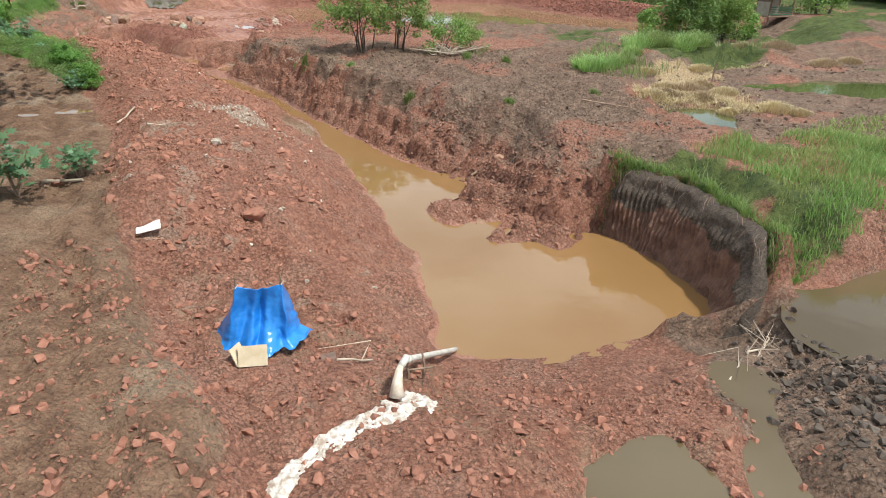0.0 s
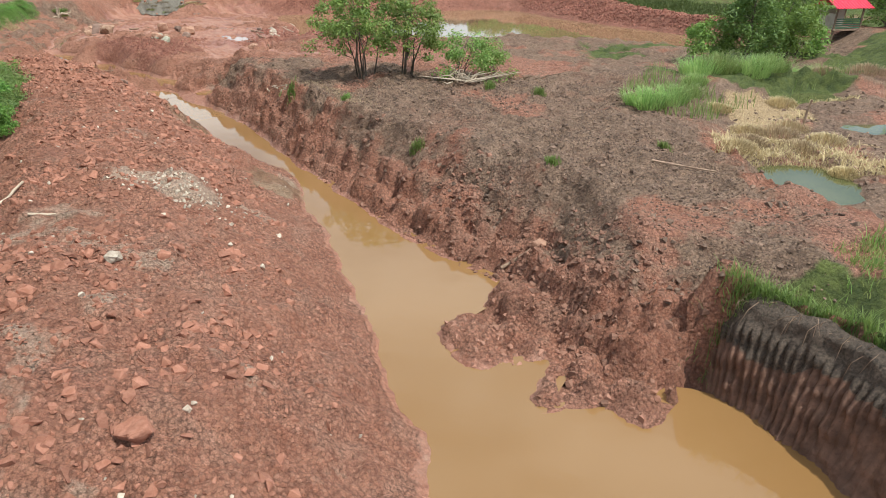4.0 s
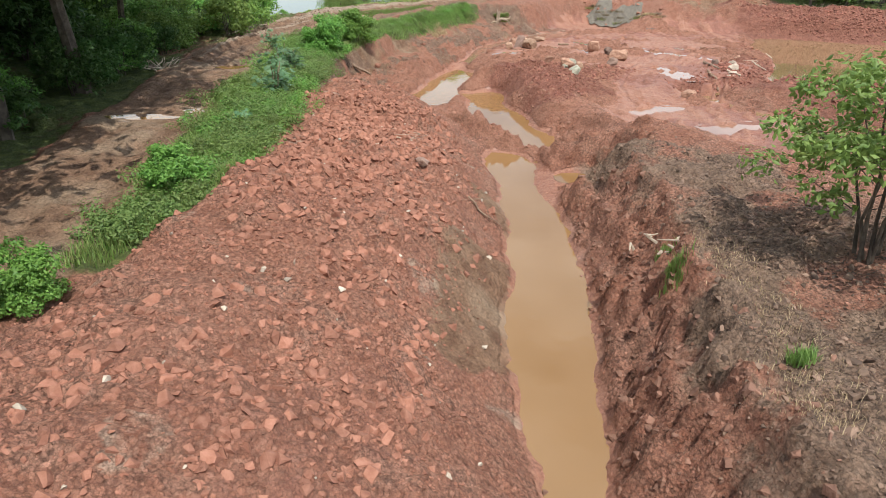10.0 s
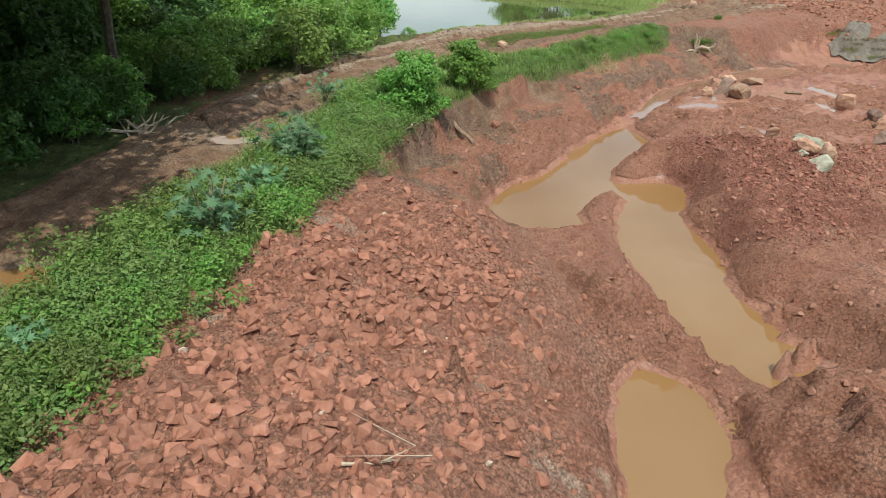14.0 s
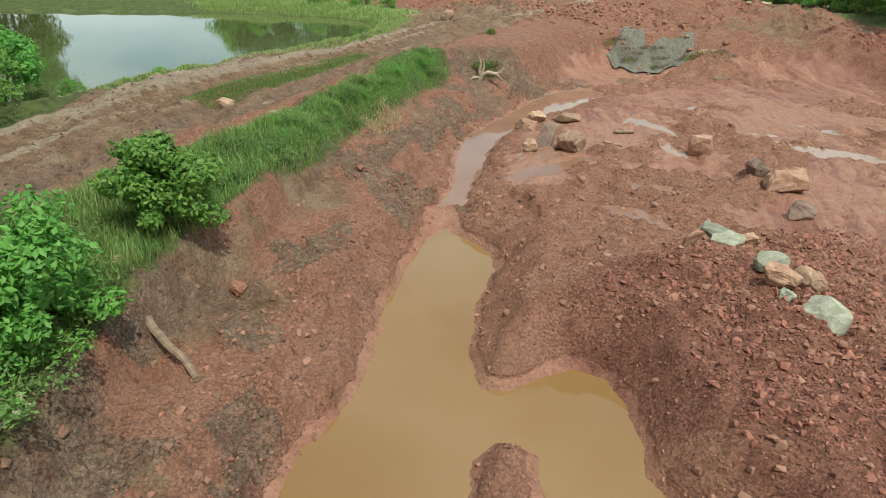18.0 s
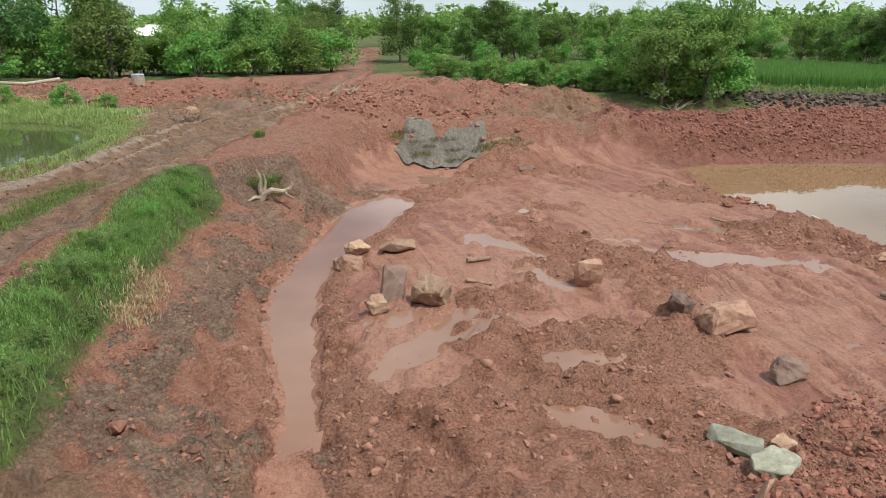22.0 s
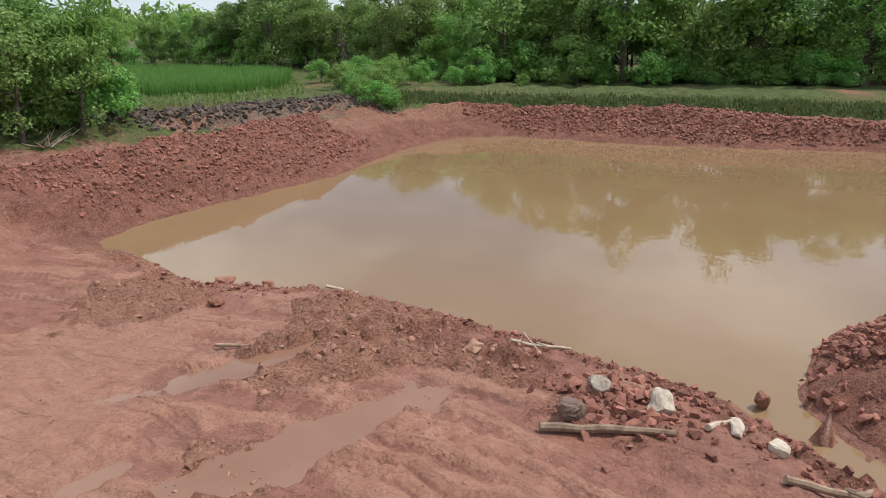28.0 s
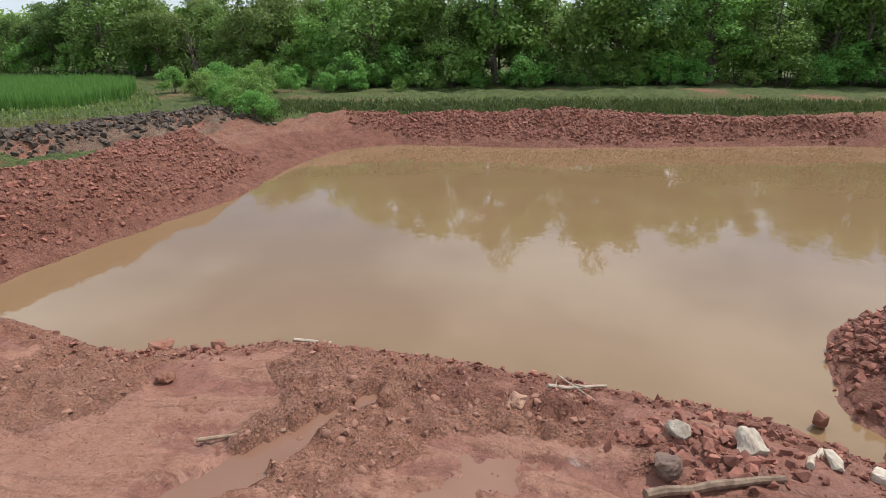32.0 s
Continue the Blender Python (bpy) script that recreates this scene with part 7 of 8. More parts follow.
def arching_clump(x, y, h, seed):
    """Many thin stems bending outwards, each lined with long drooping leaves."""
    r = np.random.RandomState(seed)
    stems, cs, ns = [], [], []
    for k in range(22):
        a, reach, hh = r.rand() * 6.28, h * (0.12 + 0.33 * r.rand()), h * (0.6 + 0.45 * r.rand())
        path = [Vector((math.cos(a) * reach * t * t, math.sin(a) * reach * t * t, hh * (1.25 * t - 0.32 * t * t * t))) for t in np.linspace(0, 1, 7)]
        stems.append(tube_arrays(path, [0.05, 0.045, 0.04, 0.033, 0.026, 0.018, 0.008], 5))
        for q in path[2:]:
            for _ in range(26):
                cs.append((q.x + r.normal() * 0.3, q.y + r.normal() * 0.3, q.z + r.normal() * 0.3))
                ns.append((r.normal(), r.normal(), 0.5))
    v, f = leaf_quads(np.array(cs), np.array(ns), 0.6, 0.2, r)
    sv, sf = joined(stems)
    plant("bamboo_clump", (mesh_from("stems", sv, sf, BARK), mesh_from("leaves", v, f, LEAF_TREE)), place(x, y), "tall arching bamboo-like clump beside the pond bank", "bamboo", "", ("stem", "foliage"))


arching_clump(-15.6, 99.4, 7.2, 12)
arching_clump(-17.8, 100.6, 6.0, 13)


def far_woods():
    """Far crowns as one countless mass."""
    r = np.random.RandomState(91)
    n = 2000
    ang = np.radians(r.uniform(-100, 80, n))
    dist = 75 + 420 * r.rand(n) ** 1.3
    cx, cy = -10 + np.sin(-ang) * dist, 62 + np.cos(ang) * dist
    e = np.stack([np.interp(cx, edge[:, 0], edge[:, 1])], 0)[0]
    k = (cy > e + 12) | ((cx > 74) & (cy > -60))
    k &= (cx > -70) | (cy > 150)
    k &= ~((np.abs(cx + 0.22 * (cy - 120) + 50) < 6) & (cy < 220))
    cx, cy, dist = cx[k], cy[k], dist[k]
    z0 = ground_z(cx, cy)
    hh = 5.8 + 2.8 * r.rand(len(cx)) + 0.005 * dist
    cl = []
    for x, y, z, h in zip(cx, cy, z0, hh):
        for _ in range(5):
            cl.append((x + r.normal() * 1.6, y + r.normal() * 1.6, z + h * (0.45 + 0.45 * r.rand()), 1.5 + 0.9 * r.rand()))
    v, f = clump_leaves(cl, 26, 1.05, r, 0.5)
    tagged(new("far_woods", mesh_from("far_woods", v, f, LEAF_TREE)), "distant mixed green woodland to the horizon", "woods", kind="stuff")


far_woods()


# ---- blue tarpaulin shelter ----
TARP = simple("blue_tarpaulin", (0.014, 0.165, 0.54), (0.035, 0.25, 0.7), 3.0, 0.24, 0.006, spread=0.0)
PLY = simple("pale_board", (0.52, 0.42, 0.27), (0.66, 0.56, 0.40), 3.0, 0.8, 0.003, spread=0.05)
PIPE_MAT = simple("grey_hose", (0.42, 0.40, 0.36), (0.56, 0.54, 0.49), 5.0, 0.5, 0.004, spread=0.0)
FOAM = simple("white_water", (0.36, 0.27, 0.2), (0.8, 0.78, 0.74), 9.0, 0.3, 0.03, spread=0.0)


def tarp_shelter():
    """A sheet tied to two sticks, hanging to the ground in crumpled folds, its hem spread on the earth."""
    nu, nv = 110, 70
    base = Vector((-3.0, 8.85, 0))
    vs = []
    for j in range(nv):
        v = j / (nv - 1)                 # 0 at the tied top, 1 at the hem
        for i in range(nu):
            u = i / (nu - 1)
            w = 2 * u - 1
            side = max(0.0, abs(w) - 0.62) / 0.38
            inner = max(-1.0, min(1.0, w / 0.62))
            top = Vector((0.12 + 0.37 * inner + 0.06 * side * w, 0.1 + 0.36 * side, 1.2 - 0.08 * math.cos(inner * 1.57) - 0.42 * side ** 1.2))
            foot = Vector((0.52 * inner + 0.2 * side * (1 if w > 0 else -1.5), -0.2 - 0.06 * math.cos(inner * 3) + 0.5 * side, 0.0))
            p = top.lerp(foot, v)
            p.y += 0.20 * math.sin(math.pi * min(1, v * 1.1)) * math.cos(inner * 1.57) * (1 - side)
            k = 0.25 + v
            p.y += 0.075 * k * math.sin(9 * w + 2.2 * math.sin(5 * w) + 1.5 * v) + 0.02 * k * math.sin(23 * w + 4 * v)
            q = (u * 7, v * 6, 1.0)
            crease = abs(noise.noise((q[0] * 1.3, q[1] * 1.3, 3))) + 0.5 * abs(noise.noise((q[0] * 3.1, q[1] * 3.1, 8)))
            p += Vector((0.04 * noise.noise((q[0], q[1], 1)), -0.028 * crease, 0.03 * noise.noise((q[0], q[1], 5)))) * (0.25 + 0.75 * v)
            if v > 0.86:
                out = (v - 0.86) / 0.14
                p += Vector((0.22 * w * abs(w), -0.12 - 0.06 * noise.noise((u * 11, 0, 2)), 0)) * out
                p.z = max(0.015, p.z) * (1 - out) + (0.02 + 0.09 * abs(noise.noise((u * 13, v * 9, 6)))) * out
            vs.append(p)
    idx = np.arange(nu * nv).reshape(nv, nu)
    fs = np.stack([idx[:-1, :-1].ravel(), idx[:-1, 1:].ravel(), idx[1:, 1:].ravel(), idx[1:, :-1].ravel()], axis=1)
    root = empty("tarp_shelter", pose(base.x, base.y, gz1(base.x, base.y) + 0.02, 0, 0, 10) @ Matrix.Diagonal((0.95, 0.95, 0.9, 1)))
    sheet = part("sheet", mesh_from("sheet", np.array([tuple(p) for p in vs]), fs, TARP, True), root, "crumpled bright blue tarpaulin")
    sol = sheet.modifiers.new("thick", "SOLIDIFY")
    sol.thickness = 0.006
    for sx, top in ((-0.25, 1.36), (0.49, 1.38)):
        v, f = tube_arrays([(sx, 0.2, -0.2), (sx * 1.02, 0.17, top * 0.5), (sx * 0.98, 0.12, top)], [0.022, 0.02, 0.014], 7)
        part("stick", mesh_from("stick", v, f, WOOD), root, "thin wooden stick")
    for sx, z in ((-0.25, 1.18), (0.49, 1.19)):
        v, f = tube_arrays([(sx - 0.05, 0.12, z - 0.03), (sx, 0.07, z), (sx + 0.04, 0.15, z + 0.02), (sx - 0.03, 0.2, z + 0.03)], [0.012] * 4, 5)
        part("tie", mesh_from("tie", v, f, STONE_PALE), sheet, "pale twine knot")
    tagged(root, "bright blue tarpaulin shelter tied to two sticks on trampled earth", "tarp shelter")


tarp_shelter()


def board(name, at, size, turn, tip, mat, label, category):
    """A thin bent panel with slightly ragged edges."""
    bm = bmesh.new()
    bmesh.ops.create_grid(bm, x_segments=14, y_segments=10, size=0.5)
    for v in bm.verts:
        v.co.x *= size[0] * (1 + 0.05 * noise.noise(v.co * 7))
        v.co.y *= size[1] * (1 + 0.06 * noise.noise(v.co * 5 + Vector((4, 0, 0))))
        v.co.z = size[2] * noise.noise(v.co * 2.2) * 3
    bmesh.ops.solidify(bm, geom=bm.faces[:], thickness=0.02)
    me = bpy.data.meshes.new(name)
    bm.to_mesh(me)
    bm.free()
    me.materials.append(mat)
    ob = new(name, me)
    ob.matrix_basis = pose(at[0], at[1], gz1(*at[:2]) + at[2], tip, 0, turn)
    return tagged(ob, label, category)


board("board", (-2.92, 8.28, 0.15), (0.44, 0.32, 0.012), 8, 62, PLY, "pale bent cardboard sheet leaning against the tarpaulin", "board")
board("board", (-3.16, 8.36, 0.15), (0.24, 0.3, 0.01), 70, 66, PLY, "narrow pale cardboard flap beside the tarpaulin", "board")
board("paper_sack", (-5.92, 11.95, 0.09), (0.46, 0.36, 0.02), 24, 4, simple("white_sack", (0.66, 0.62, 0.56), (0.78, 0.75, 0.70), 4, 0.8, 0.004), "crumpled white sack lying on red rubble", "sack")
board("flat_stone", (-1.92, 8.95, 0.05), (0.28, 0.22, 0.02), 10, 4, ROCK_GREY, "flat grey stone beside the tarpaulin", "stone")


# ---- pump pipe with gushing water ----
def pump_pipe():
    root = empty("pump_pipe")
    z = gz1(-0.5, 8.4)
    c = Vector((-0.56, 8.06, max(0.84, z + 0.25)))
    a = Vector((0.3, 11.0, WATER - 0.12))
    run = [c.lerp(a, t) for t in (0, 0.2, 0.4, 0.6, 0.8, 1)]
    run = [Vector((p.x, p.y, max(p.z, gz1(p.x, p.y) + 0.06) if i < 5 else p.z)) for i, p in enumerate(run)]
    b = run[1]
    v, f = tube_arrays(run, [0.05] * 6, 16)
    pipe_part = part("pipe", mesh_from("pipe", v, f, PIPE_MAT, True), root, "grey discharge pipe")
    d = c + Vector((-0.07, -0.1, -0.05))
    v, f = tube_arrays([c + Vector((0.02, 0.06, 0.012)), c.lerp(d, 0.6), d], [0.056, 0.056, 0.054], 16)
    part("elbow", mesh_from("elbow", v, f, PIPE_MAT, True), root, "angled pipe end")
    for p, q in ((b.lerp(c, 0.72), b.lerp(c, 0.84)),):
        v, f = tube_arrays([p, q], [0.062, 0.062], 16)
        part("collar", mesh_from("collar", v, f, PIPE_MAT, True), pipe_part, "pipe collar")
    for x, y, h in ((-0.32, 8.5, 0.42), (-0.56, 8.3, 0.36)):
        v, f = tube_arrays([(x, y, z - 0.2), (x + 0.02, y, z + h * 0.5), (x - 0.01, y + 0.02, z + h)], [0.025, 0.022, 0.016], 7)
        part("stake", mesh_from("stake", v, f, WOOD), root, "wooden support stake")
    v, f = tube_arrays([(-0.7, 8.3, z + 0.2), (-0.16, 8.46, z + 0.17)], [0.02, 0.016], 6)
    part("crossbar", mesh_from("crossbar", v, f, WOOD), root, "wooden crossbar")
    tagged(root, "grey pump discharge pipe propped on wooden stakes", "pipe")
    # the gush and its white run-off
    jet = [d, d + Vector((-0.02, -0.1, -0.03)), d + Vector((-0.04, -0.2, -0.14)), d + Vector((-0.05, -0.28, -0.34))]
    v, f = tube_arrays(jet, [0.05, 0.06, 0.08, 0.12], 12)
    jet_ob = new("water_jet", mesh_from("water_jet", v, f, simple("jet_water", (0.55, 0.44, 0.33), (0.72, 0.64, 0.54), 9, 0.15, 0.01), True))
    tagged(jet_ob, "muddy water gushing from the pump pipe", "water jet")
    path = chaikin([(-0.5, 7.95), (-0.55, 7.5), (-0.9, 7.15), (-1.4, 6.75), (-1.75, 6.2), (-2.0, 5.6), (-2.5, 4.4)], False, 2)
    width = np.interp(np.linspace(0, 1, len(path)), [0, 0.12, 0.3, 0.6, 1], [0.22, 0.42, 0.26, 0.2, 0.2])
    n = 30
    vs, u = [], np.linspace(-1, 1, n)
    P = []
    for k in range(len(path) - 1):
        for t in np.linspace(0, 1, 7)[:-1]:
            P.append((path[k] * (1 - t) + path[k + 1] * t, width[k] * (1 - t) + width[k + 1] * t))
    for k, (p, w) in enumerate(P):
        q = P[min(k + 1, len(P) - 1)][0] - P[max(k - 1, 0)][0]
        q = q / np.linalg.norm(q)
        for s in u:
            ww = w * (1.0 + 0.35 * noise.noise((k * 0.13, s * 0.4, 2)) + 0.25 * noise.noise((k * 0.5, s * 1.5, 6)))
            x, y = p[0] - q[1] * s * ww, p[1] + q[0] * s * ww
            lift = 0.01 + 0.035 * noise.noise((x * 5, y * 5, 0)) + 0.03 * noise.noise((x * 15, y * 15, 3)) + 0.022 * noise.noise((x * 31, y * 31, 5))
            vs.append((x, y, gz1(p[0], p[1]) + 0.015 + lift - 0.10 * max(0, abs(s) - 0.75) * 4))
    idx = np.arange(len(P) * n).reshape(len(P), n)
    fs = np.stack([idx[:-1, :-1].ravel(), idx[:-1, 1:].ravel(), idx[1:, 1:].ravel(), idx[1:, :-1].ravel()], axis=1)
    tagged(new("foaming_run_off", mesh_from("foaming_run_off", np.array(vs), fs, FOAM, True)), "foaming white water running off over the earth", "running water")


pump_pipe()


# ---- dead wood ----
def log(pts, r0, r1, mat, label, name="dead_branch", twigs=0, seed=0, lift=0.05):
    r = np.random.RandomState(seed)
    path = []
    for k, (x, y) in enumerate(pts):
        path.append(Vector((x, y, gz1(x, y) + lift + r0 * 0.3)))
    fine = []
    for p, q in zip(path[:-1], path[1:]):
        for t in (0, 0.34, 0.67):
            fine.append(p.lerp(q, t) + Vector((r.normal(), r.normal(), 0.5 * r.normal())) * 0.035)
    fine.append(path[-1])
    rad = [r0 + (r1 - r0) * k / (len(fine) - 1) for k in range(len(fine))]
    pieces = [tube_arrays(fine, [q * (0.9 + 0.2 * r.rand()) for q in rad], 8)]
    for _ in range(twigs):
        p = fine[r.randint(1, len(fine))]
        pieces.append(tube_arrays([p, p + Vector((r.normal(), r.normal(), 0.35 + 0.3 * r.rand())) * 0.3, p + Vector((r.normal(), r.normal(), 0.5)) * 0.5], [r1 * 0.9, r1 * 0.6, r1 * 0.25], 5))
    v, f = joined(pieces)
    return tagged(new(name, mesh_from(name, v, f, mat)), label, "branch")


log([(-17.8, 64.6), (-17.0, 63.8), (-16.2, 62.9)], 0.085, 0.06, WOOD, "dark weathered log on the muddy shore", "log")
log([(-15.7, 67.2), (-15.1, 66.8), (-14.5, 66.4)], 0.045, 0.03, WOOD_PALE, "pale dead branch over the pond's edge", twigs=2)
log([(-15.7, 62.6), (-14.8, 62.5)], 0.06, 0.05, WOOD_PALE, "short pale stick on the shore")
log([(-16.3, 61.1), (-15.7, 60.3), (-15.1, 60.1)], 0.07, 0.05, WOOD, "dark crooked branch on the shore", twigs=1)
log([(-15.3, 59.6), (-14.8, 59.0)], 0.06, 0.05, WOOD, "dark stick beside the creek")
log([(-16.6, 73.4), (-15.9, 72.8)], 0.045, 0.04, WOOD_PALE, "pale stick on the shore's point")
log([(-20.6, 71.6), (-19.4, 70.6)], 0.04, 0.03, WOOD, "dark stick pressed in mud")
log([(-28.6, 65.2), (-27.9, 65.6)], 0.07, 0.06, WOOD, "short dark log on mud")
log([(-28.4, 63.6), (-27.6, 63.5)], 0.05, 0.04, WOOD, "short dark stick on mud")
log([(-31.0, 46.7), (-29.7, 46.4), (-28.1, 46.05)], 0.085, 0.06, WOOD, "grey weathered pole sloping to the pool", "pole")
log([(-28.6, 43.9), (-28.0, 43.3)], 0.04, 0.02, WOOD_PALE, "pale stick under the shrub", twigs=1)
log([(-23.2, 41.9), (-22.6, 41.6), (-22.1, 41.9)], 0.05, 0.02, WOOD, "forked driftwood at the mound's foot", twigs=2, lift=0.0)
log([(-9.8, 19.1), (-9.4, 19.7)], 0.035, 0.025, WOOD_PALE, "pale stick on bare earth")
log([(-8.5, 18.2), (-8.0, 18.4)], 0.03, 0.02, WOOD_PALE, "short pale stick on bare earth")
log([(-13.4, 35.4), (-12.9, 35.5), (-12.6, 35.9)], 0.03, 0.015, WOOD, "thin twisted twig on the slope", twigs=3)
log([(-16.1, 35.5), (-16.0, 36.2)], 0.02, 0.012, WOOD_PALE, "thin pale twig on rubble", twigs=2)
log([(0.9, 21.0), (1.7, 21.2)], 0.045, 0.035, WOOD, "dark stick on the clay bank")
log([(4.9, 23.2), (6.6, 23.0)], 0.03, 0.02, WOOD, "dark stick on the clay bank")
log([(-1.75, 8.55), (-1.15, 8.75)], 0.02, 0.015, WOOD_PALE, "thin stick on the ground before the pipe", twigs=1)
log([(-9.2, 14.1), (-8.2, 14.0)], 0.04, 0.03, WOOD_PALE, "pale stick under castor plants")
log([(5.3, 9.5), (5.9, 10.0), (6.2, 10.4)], 0.025, 0.01, WOOD_PALE, "bare pale twigs on the mud ridge", twigs=9, seed=3)
log([(4.6, 8.6), (5.1, 9.2)], 0.02, 0.012, WOOD_PALE, "pale twig over the ditch", twigs=2)
log([(-35.4, 62.6), (-34.9, 61.8)], 0.015, 0.01, WOOD, "pale stick on the bank")
log([(11.6, 30.2), (11.65, 30.25)], 0.05, 0.04, WOOD, "stub of a post in swamp mud", "post")


def standing_stump(x, y):
    z = gz1(x, y)
    arms = [([(-0.1, -0.05, -0.1), (0.08, 0.0, 0.2), (0.35, 0.05, 0.36), (0.72, 0.14, 0.3), (0.98, 0.24, 0.4), (1.08, 0.28, 0.62)], 0.14, 0.055),
            ([(0.0, 0, 0.05), (-0.09, 0.03, 0.42), (-0.05, 0.06, 0.78), (-0.22, 0.1, 1.1)], 0.12, 0.035), ([(0.04, 0, 0.2), (0.13, 0.05, 0.6), (0.07, 0.09, 0.95)], 0.08, 0.025),
            ([(0, 0, 0.05), (-0.22, -0.2, 0.12), (-0.42, -0.42, 0.0)], 0.1, 0.05), ([(0.8, 0.16, 0.33), (0.9, 0.1, 0.2), (1.2, 0.05, 0.06)], 0.06, 0.03)]
    v, f = joined([tube_arrays(p, list(np.linspace(a, b, len(p))), 8) for p, a, b in arms])
    ob = new("tree_stump", mesh_from("tree_stump", v, f, simple("grey_stump_wood", (0.22, 0.165, 0.12), (0.40, 0.32, 0.24), 6.0, 0.9, 0.02)))
    ob.matrix_basis = pose(x, y, z)
    tagged(ob, "pale forked dead tree stump on the bank", "stump")


standing_stump(-36.7, 69.0)
for i, (x, y) in enumerate([(-37.0, 69.5), (-36.6, 69.8), (-36.9, 70.2)]):
    tuft("grass_tuft", x, y, 0.4, 0.42, 260, (GRASS_SOFT, GRASS_DULL)[i % 2], "green grass tuft growing behind the dead stump", "grass tuft", "stump tufts", 0.011, 560 + i)


def brush_pile(x, y, n, length, seed, label, mat=WOOD):
    r = np.random.RandomState(seed)
    root = empty("brush_pile", pose(x, y, gz1(x, y)))
    for _ in range(n):
        p = Vector((r.normal() * 0.3, r.normal() * 0.3, 0.05))
        q = p + Vector((r.normal(), r.normal(), 0.3 + 0.25 * r.rand())) * length * 0.6
        v, f = tube_arrays([p, p.lerp(q, 0.5) + Vector((r.normal(), r.normal(), r.normal())) * 0.08, q], [0.035, 0.025, 0.01], 5)
        part("stick", mesh_from("stick", v, f, mat), root)
    tagged(root, label, "brushwood")


brush_pile(-45.3, 78.8, 22, 1.3, 4, "heap of cut sticks beside the track")
brush_pile(0.2, 34.4, 26, 1.5, 5, "pale dead branches under the fallen bush", WOOD_PALE)
brush_pile(-18.5, 96.2, 20, 2.2, 6, "pale dead branches under the edge trees", WOOD_PALE)
brush_pile(2.9, 35.4, 16, 1.2, 7, "dead branches on the clay bank", WOOD)
brush_pile(-7.4, 34.4, 8, 0.32, 8, "dry sticks on the broken bank", WOOD_PALE)
brush_pile(-40.6, 91.1, 16, 1.1, 10, "grey dead brush on the red berm", WOOD_PALE)
brush_pile(-35.8, 96.3, 14, 1.0, 11, "dry brush beside a washed-out gully", WOOD)
brush_pile(-32.2, 87.2, 14, 1.0, 14, "cut sticks on the red spoil heap", WOOD)
brush_pile(-27.0, 99.0, 14, 1.1, 15, "dark dead brush at the clearing's edge", WOOD)
brush_pile(-22.8, 95.6, 12, 1.0, 16, "dark brush on broken ground", WOOD)
board("sheet", (-37.5, 92.9, 0.1), (0.8, 0.5, 0.03), 30, 14, STONE_PALE, "crumpled pale plastic sheet in a gully", "plastic sheet")
board("slab", (-27.6, 79.1, 0.06), (0.9, 0.45, 0.02), 20, 6, ROCK_GREY, "flat grey slab on the mud", "slab")
board("slab", (-30.0, 100.5, 0.1), (1.8, 0.8, 0.03), 5, 5, ROCK_TAN, "flat tan slab on bare earth", "slab")
brush_pile(-31, 36.5, 18, 1.2, 9, "dry cut brush beside the track", WOOD_PALE)


# ---- grey shade net over a spoil heap ----
DEAD_GRASS = leafy("dead_grass_blade", (0.17, 0.14, 0.09), (0.32, 0.265, 0.175), thin=0.15)


def shade_net():
    nu, nv = 60, 26
    us, vs_ = np.meshgrid(np.linspace(0, 1, nu), np.linspace(0, 0.7, nv))
    x = -35.0 + 4.9 * us + 0.3 * np.sin(vs_ * 4)
    y = 80.1 + 3.3 * vs_ + 0.35 * np.sin(us * 9) - 0.4 * np.sin(us * math.pi) + 0.2 * np.sin(us * 23)
    z = ground_z(x.ravel(), y.ravel()) + 0.10 + 0.035 * np.sin(us * 46 + 3 * np.sin(vs_ * 5)).ravel() * (0.4 + vs_.ravel()) + 0.06 * fbm(x.ravel(), y.ravel(), 1.6, 3) - 0.22 * step(np.abs(2 * us.ravel() - 1), 0.82, 1.0)
    idx = np.arange(nu * nv).reshape(nv, nu)
    fs = np.stack([idx[:-1, :-1].ravel(), idx[:-1, 1:].ravel(), idx[1:, 1:].ravel(), idx[1:, :-1].ravel()], axis=1)
    m = simple("grey_net", (0.10, 0.09, 0.075), (0.21, 0.19, 0.155), 9.0, 0.9, 0.02, spread=0.0)
    tagged(new("shade_net", mesh_from("shade_net", np.stack([x.ravel(), y.ravel(), z], 1), fs, m)), "old grey netting sagging over a spoil heap", "netting")


shade_net()
for i in range(16):
    tuft("dead_grass_tuft", -34.8 + 0.33 * i + 0.2 * math.sin(5 * i), 80.6 + 0.9 * (0.5 + 0.5 * math.sin(7.3 * i)), 0.45, 0.26, 170, (DEAD_GRASS, GRASS_DULL)[i % 5 == 0], "grey dead grass tuft on the netted heap", "grass tuft", "dead tufts", 0.01, 500 + i)
for i in range(10):
    tuft("dead_grass_tuft", -30.2 + 0.25 * i, 81.6 + 0.8 * math.sin(3.1 * i), 0.4, 0.24, 130, (STRAW, DEAD_GRASS)[i % 2], "dry brown grass tuft on the spoil heap", "grass tuft", "dead tufts", 0.01, 520 + i)


# ---- field hut with red roof ----
RED_ROOF = simple("red_sheet_roof", (0.55, 0.012, 0.045), (0.68, 0.03, 0.07), 3.0, 0.45, 0.002, spread=0.03)
HUT_WALL = simple("pale_wall", (0.40, 0.37, 0.31), (0.52, 0.49, 0.42), 3.0, 0.85, 0.004)


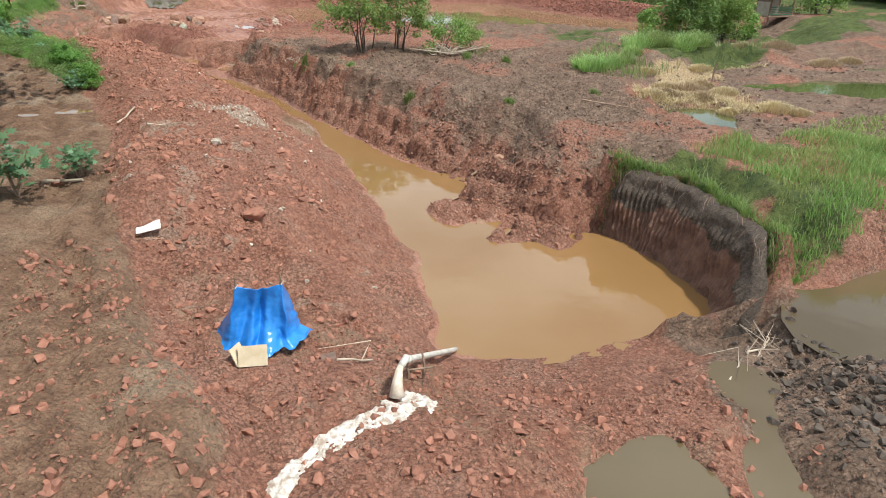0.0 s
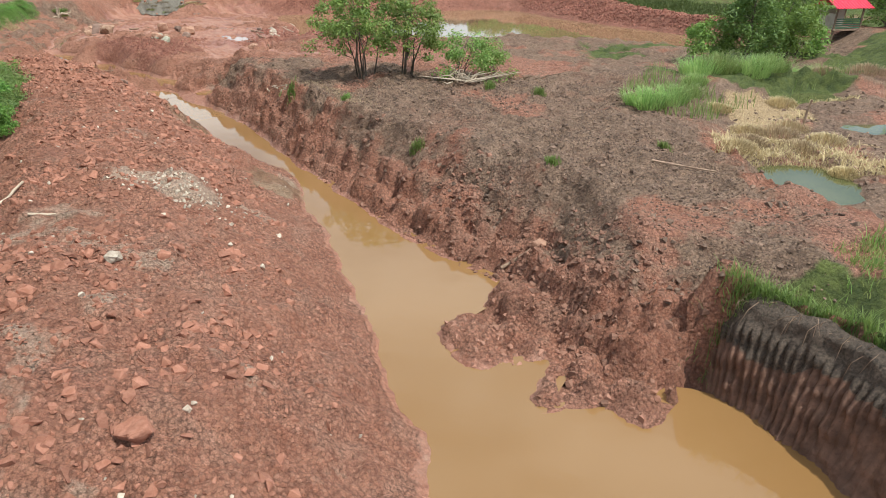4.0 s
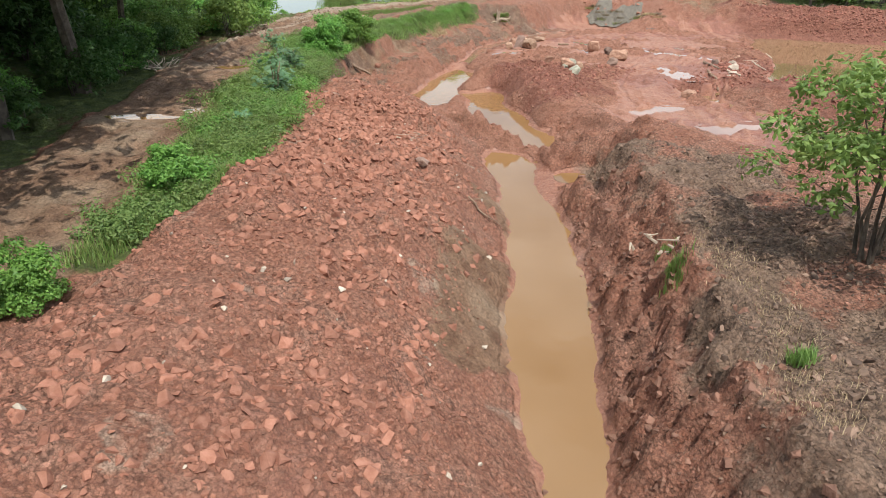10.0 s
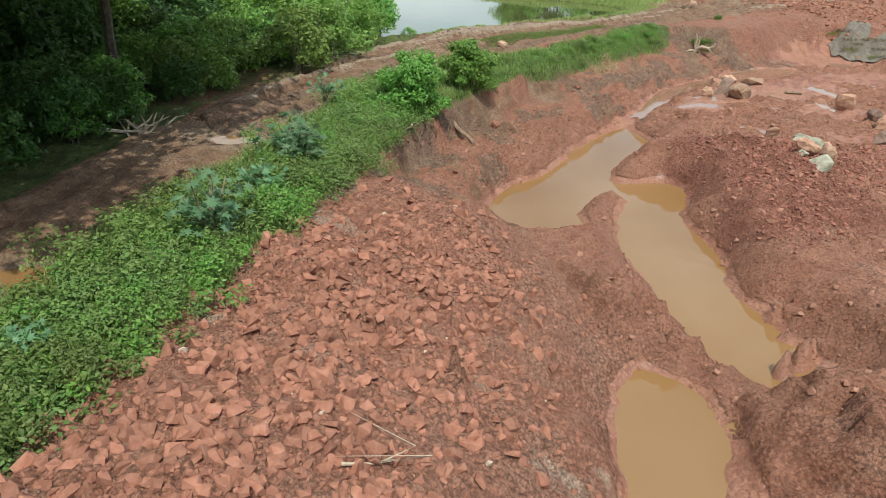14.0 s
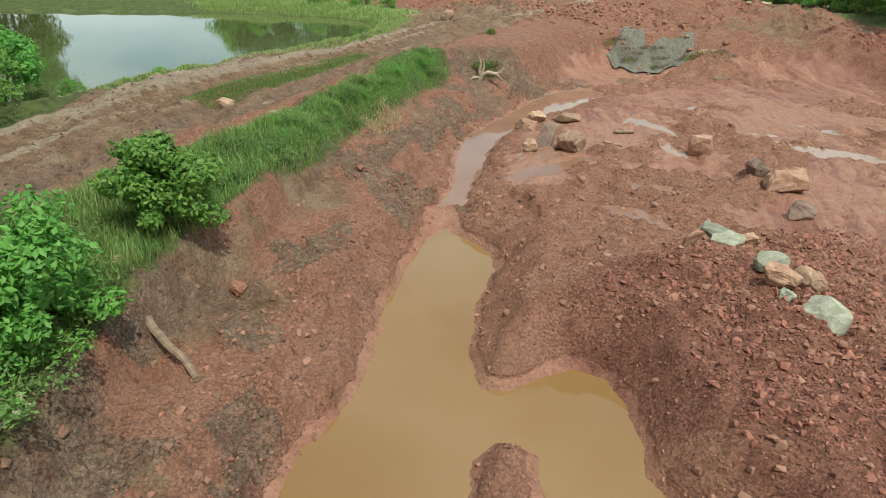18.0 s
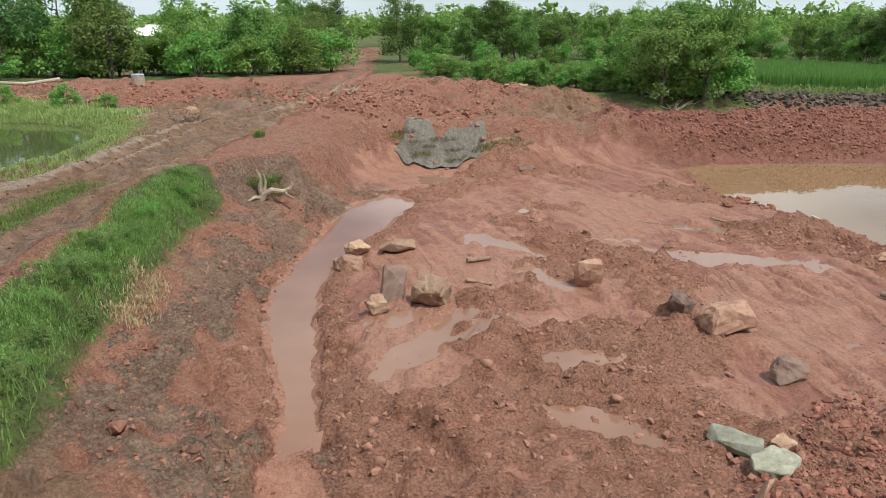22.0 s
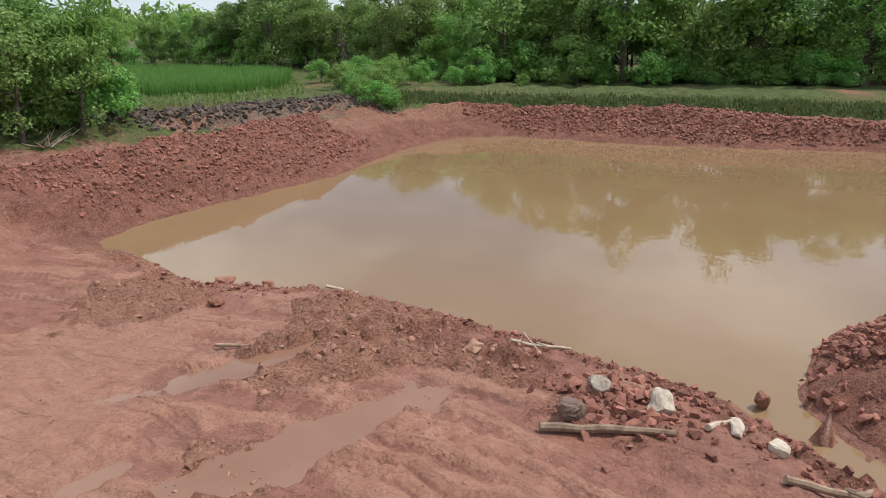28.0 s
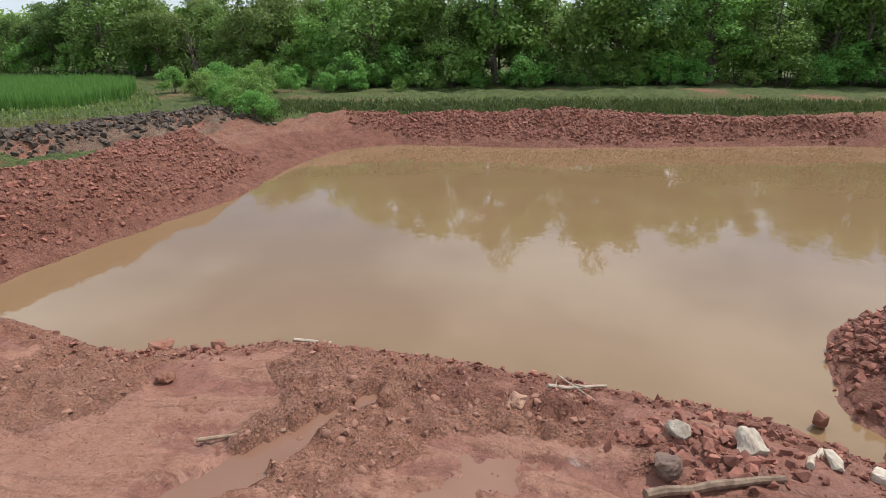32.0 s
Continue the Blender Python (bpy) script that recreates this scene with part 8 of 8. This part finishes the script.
def box(size, at):
    bm = bmesh.new()
    bmesh.ops.create_cube(bm, size=1.0)
    bmesh.ops.scale(bm, vec=size, verts=bm.verts[:])
    bmesh.ops.translate(bm, vec=at, verts=bm.verts[:])
    bmesh.ops.bevel(bm, geom=bm.edges[:], offset=min(size) * 0.08, segments=1, affect="EDGES")
    return bm


def bm_part(name, bm, mat, parent, label=""):
    me = bpy.data.meshes.new(name)
    bm.to_mesh(me)
    bm.free()
    me.materials.append(mat)
    return part(name, me, parent, label)


def hut(x, y, turn):
    root = empty("field_hut", pose(x, y, gz1(x, y), 0, 0, turn))
    for sx in (-1.0, 1.0):
        for sy in (-0.8, 0.8):
            bm_part("post", box((0.1, 0.1, 2.1), (sx, sy, 1.05)), WOOD, root)
    bm_part("deck", box((2.3, 1.9, 0.1), (0, 0, 0.62)), WOOD, root, "raised wooden deck")
    bm_part("back_wall", box((2.1, 0.06, 1.2), (0, 0.8, 1.25)), HUT_WALL, root, "pale panel wall")
    bm_part("side_wall", box((0.06, 1.6, 1.0), (-1.0, 0, 1.15)), HUT_WALL, root, "pale panel wall")
    for k in range(5):
        bm_part("rail", box((2.1, 0.04, 0.07), (0, -0.82, 0.75 + 0.14 * k)), simple("green_paint", (0.03, 0.10, 0.06), (0.05, 0.14, 0.08), 4, 0.6, 0.002), root, "dark green rail")
    for side, sgn in ((0, 1), (1, -1)):
        nu = 60
        vs = []
        for i in range(nu):
            u = -1.45 + 2.9 * i / (nu - 1)
            w = 0.025 * math.sin(i * 2 * math.pi / 5)
            for q in (0.0, 1.25):
                vs.append((u, sgn * q, 2.65 - 0.5 * q + w))
        fs = [(2 * i, 2 * i + 1, 2 * i + 3, 2 * i + 2) for i in range(nu - 1)]
        ob = part("roof_sheet", mesh_from("roof_sheet", np.array(vs), np.array(fs), RED_ROOF), root, "red corrugated roof sheet")
        ob.modifiers.new("thick", "SOLIDIFY").thickness = 0.02
    tagged(root, "small raised field hut with red corrugated roof", "hut")


hut(26.2, 54.4, 12)
for x, y, kinds, s in [(16.5, 45.5, broad, 0.55), (19.5, 47.5, broad, 0.6), (21.6, 52.4, high, 0.55), (30.6, 55.2, broad, 0.6), (21.5, 49.5, low, 1.0), (14.6, 46.4, low, 0.9), (30.5, 44, low, 0.6), (28, 40.5, low, 0.5)]:
    wood(x, y, kinds, s, "light green tree beside the field hut" if kinds is not low else "green bush beside the field hut", "tree" if kinds is not low else "bush", "hut trees")
v, f = tube_arrays([(12.1, 29.6, gz1(12.1, 29.6) - 0.2), (12.15, 29.65, gz1(12.1, 29.6) + 0.5), (12.2, 29.6, gz1(12.1, 29.6) + 0.95)], [0.05, 0.045, 0.04], 7)
tagged(new("post", mesh_from("post", v, f, WOOD)), "dark old wooden post standing in swamp mud", "post")


# ---- far roof, pipe and tank ----
def far_house(x, y, turn):
    root = empty("house", pose(x, y, gz1(x, y), 0, 0, turn))
    bm_part("wall", box((9, 5, 3.2), (0, 0, 1.6)), HUT_WALL, root, "pale rendered wall")
    for sgn in (1, -1):
        vs = [(-5, 0, 5.2), (5, 0, 5.2), (5, sgn * 3.2, 3.5), (-5, sgn * 3.2, 3.5)]
        ob = part("roof", mesh_from("roof", np.array(vs), np.array([[0, 1, 2, 3]]), simple("white_roof", (0.72, 0.72, 0.72), (0.82, 0.82, 0.82), 2, 0.5, 0.0)), root, "white metal roof")
        ob.modifiers.new("thick", "SOLIDIFY").thickness = 0.08
    for k in (-2.5, 0, 2.5):
        bm_part("window", box((1.2, 0.1, 1.2), (k, -2.52, 1.8)), DULL_WATER, root, "dark window")
    tagged(root, "far house with white metal roof among trees", "house")


far_house(-97, 150, 30)
v, f = tube_arrays([(-69.5, 91.3, gz1(-69.5, 91.3) + 0.25), (-67, 92, gz1(-67, 92) + 0.25), (-64.8, 93, gz1(-64.8, 93) + 0.3)], [0.14, 0.14, 0.14], 10)
tagged(new("pipe", mesh_from("pipe", v, f, STONE_PALE, True)), "long white plastic pipe on the red berm", "pipe")
tank = empty("water_tank", pose(-60.5, 96.5, gz1(-60.5, 96.5)))
v, f = tube_arrays([(0, 0, 0), (0, 0, 0.85)], [0.5, 0.5], 20)
tank_body = part("body", mesh_from("body", v, f, STONE_PALE), tank, "pale plastic body")
v, f = tube_arrays([(0, 0, 0.85), (0, 0, 0.93)], [0.52, 0.46], 20)
part("lid", mesh_from("lid", v, f, simple("blue_lid", (0.25, 0.33, 0.42), (0.32, 0.4, 0.5), 3, 0.5, 0.0)), tank_body, "bluish lid")
tagged(tank, "pale plastic water tank on the red berm", "tank")
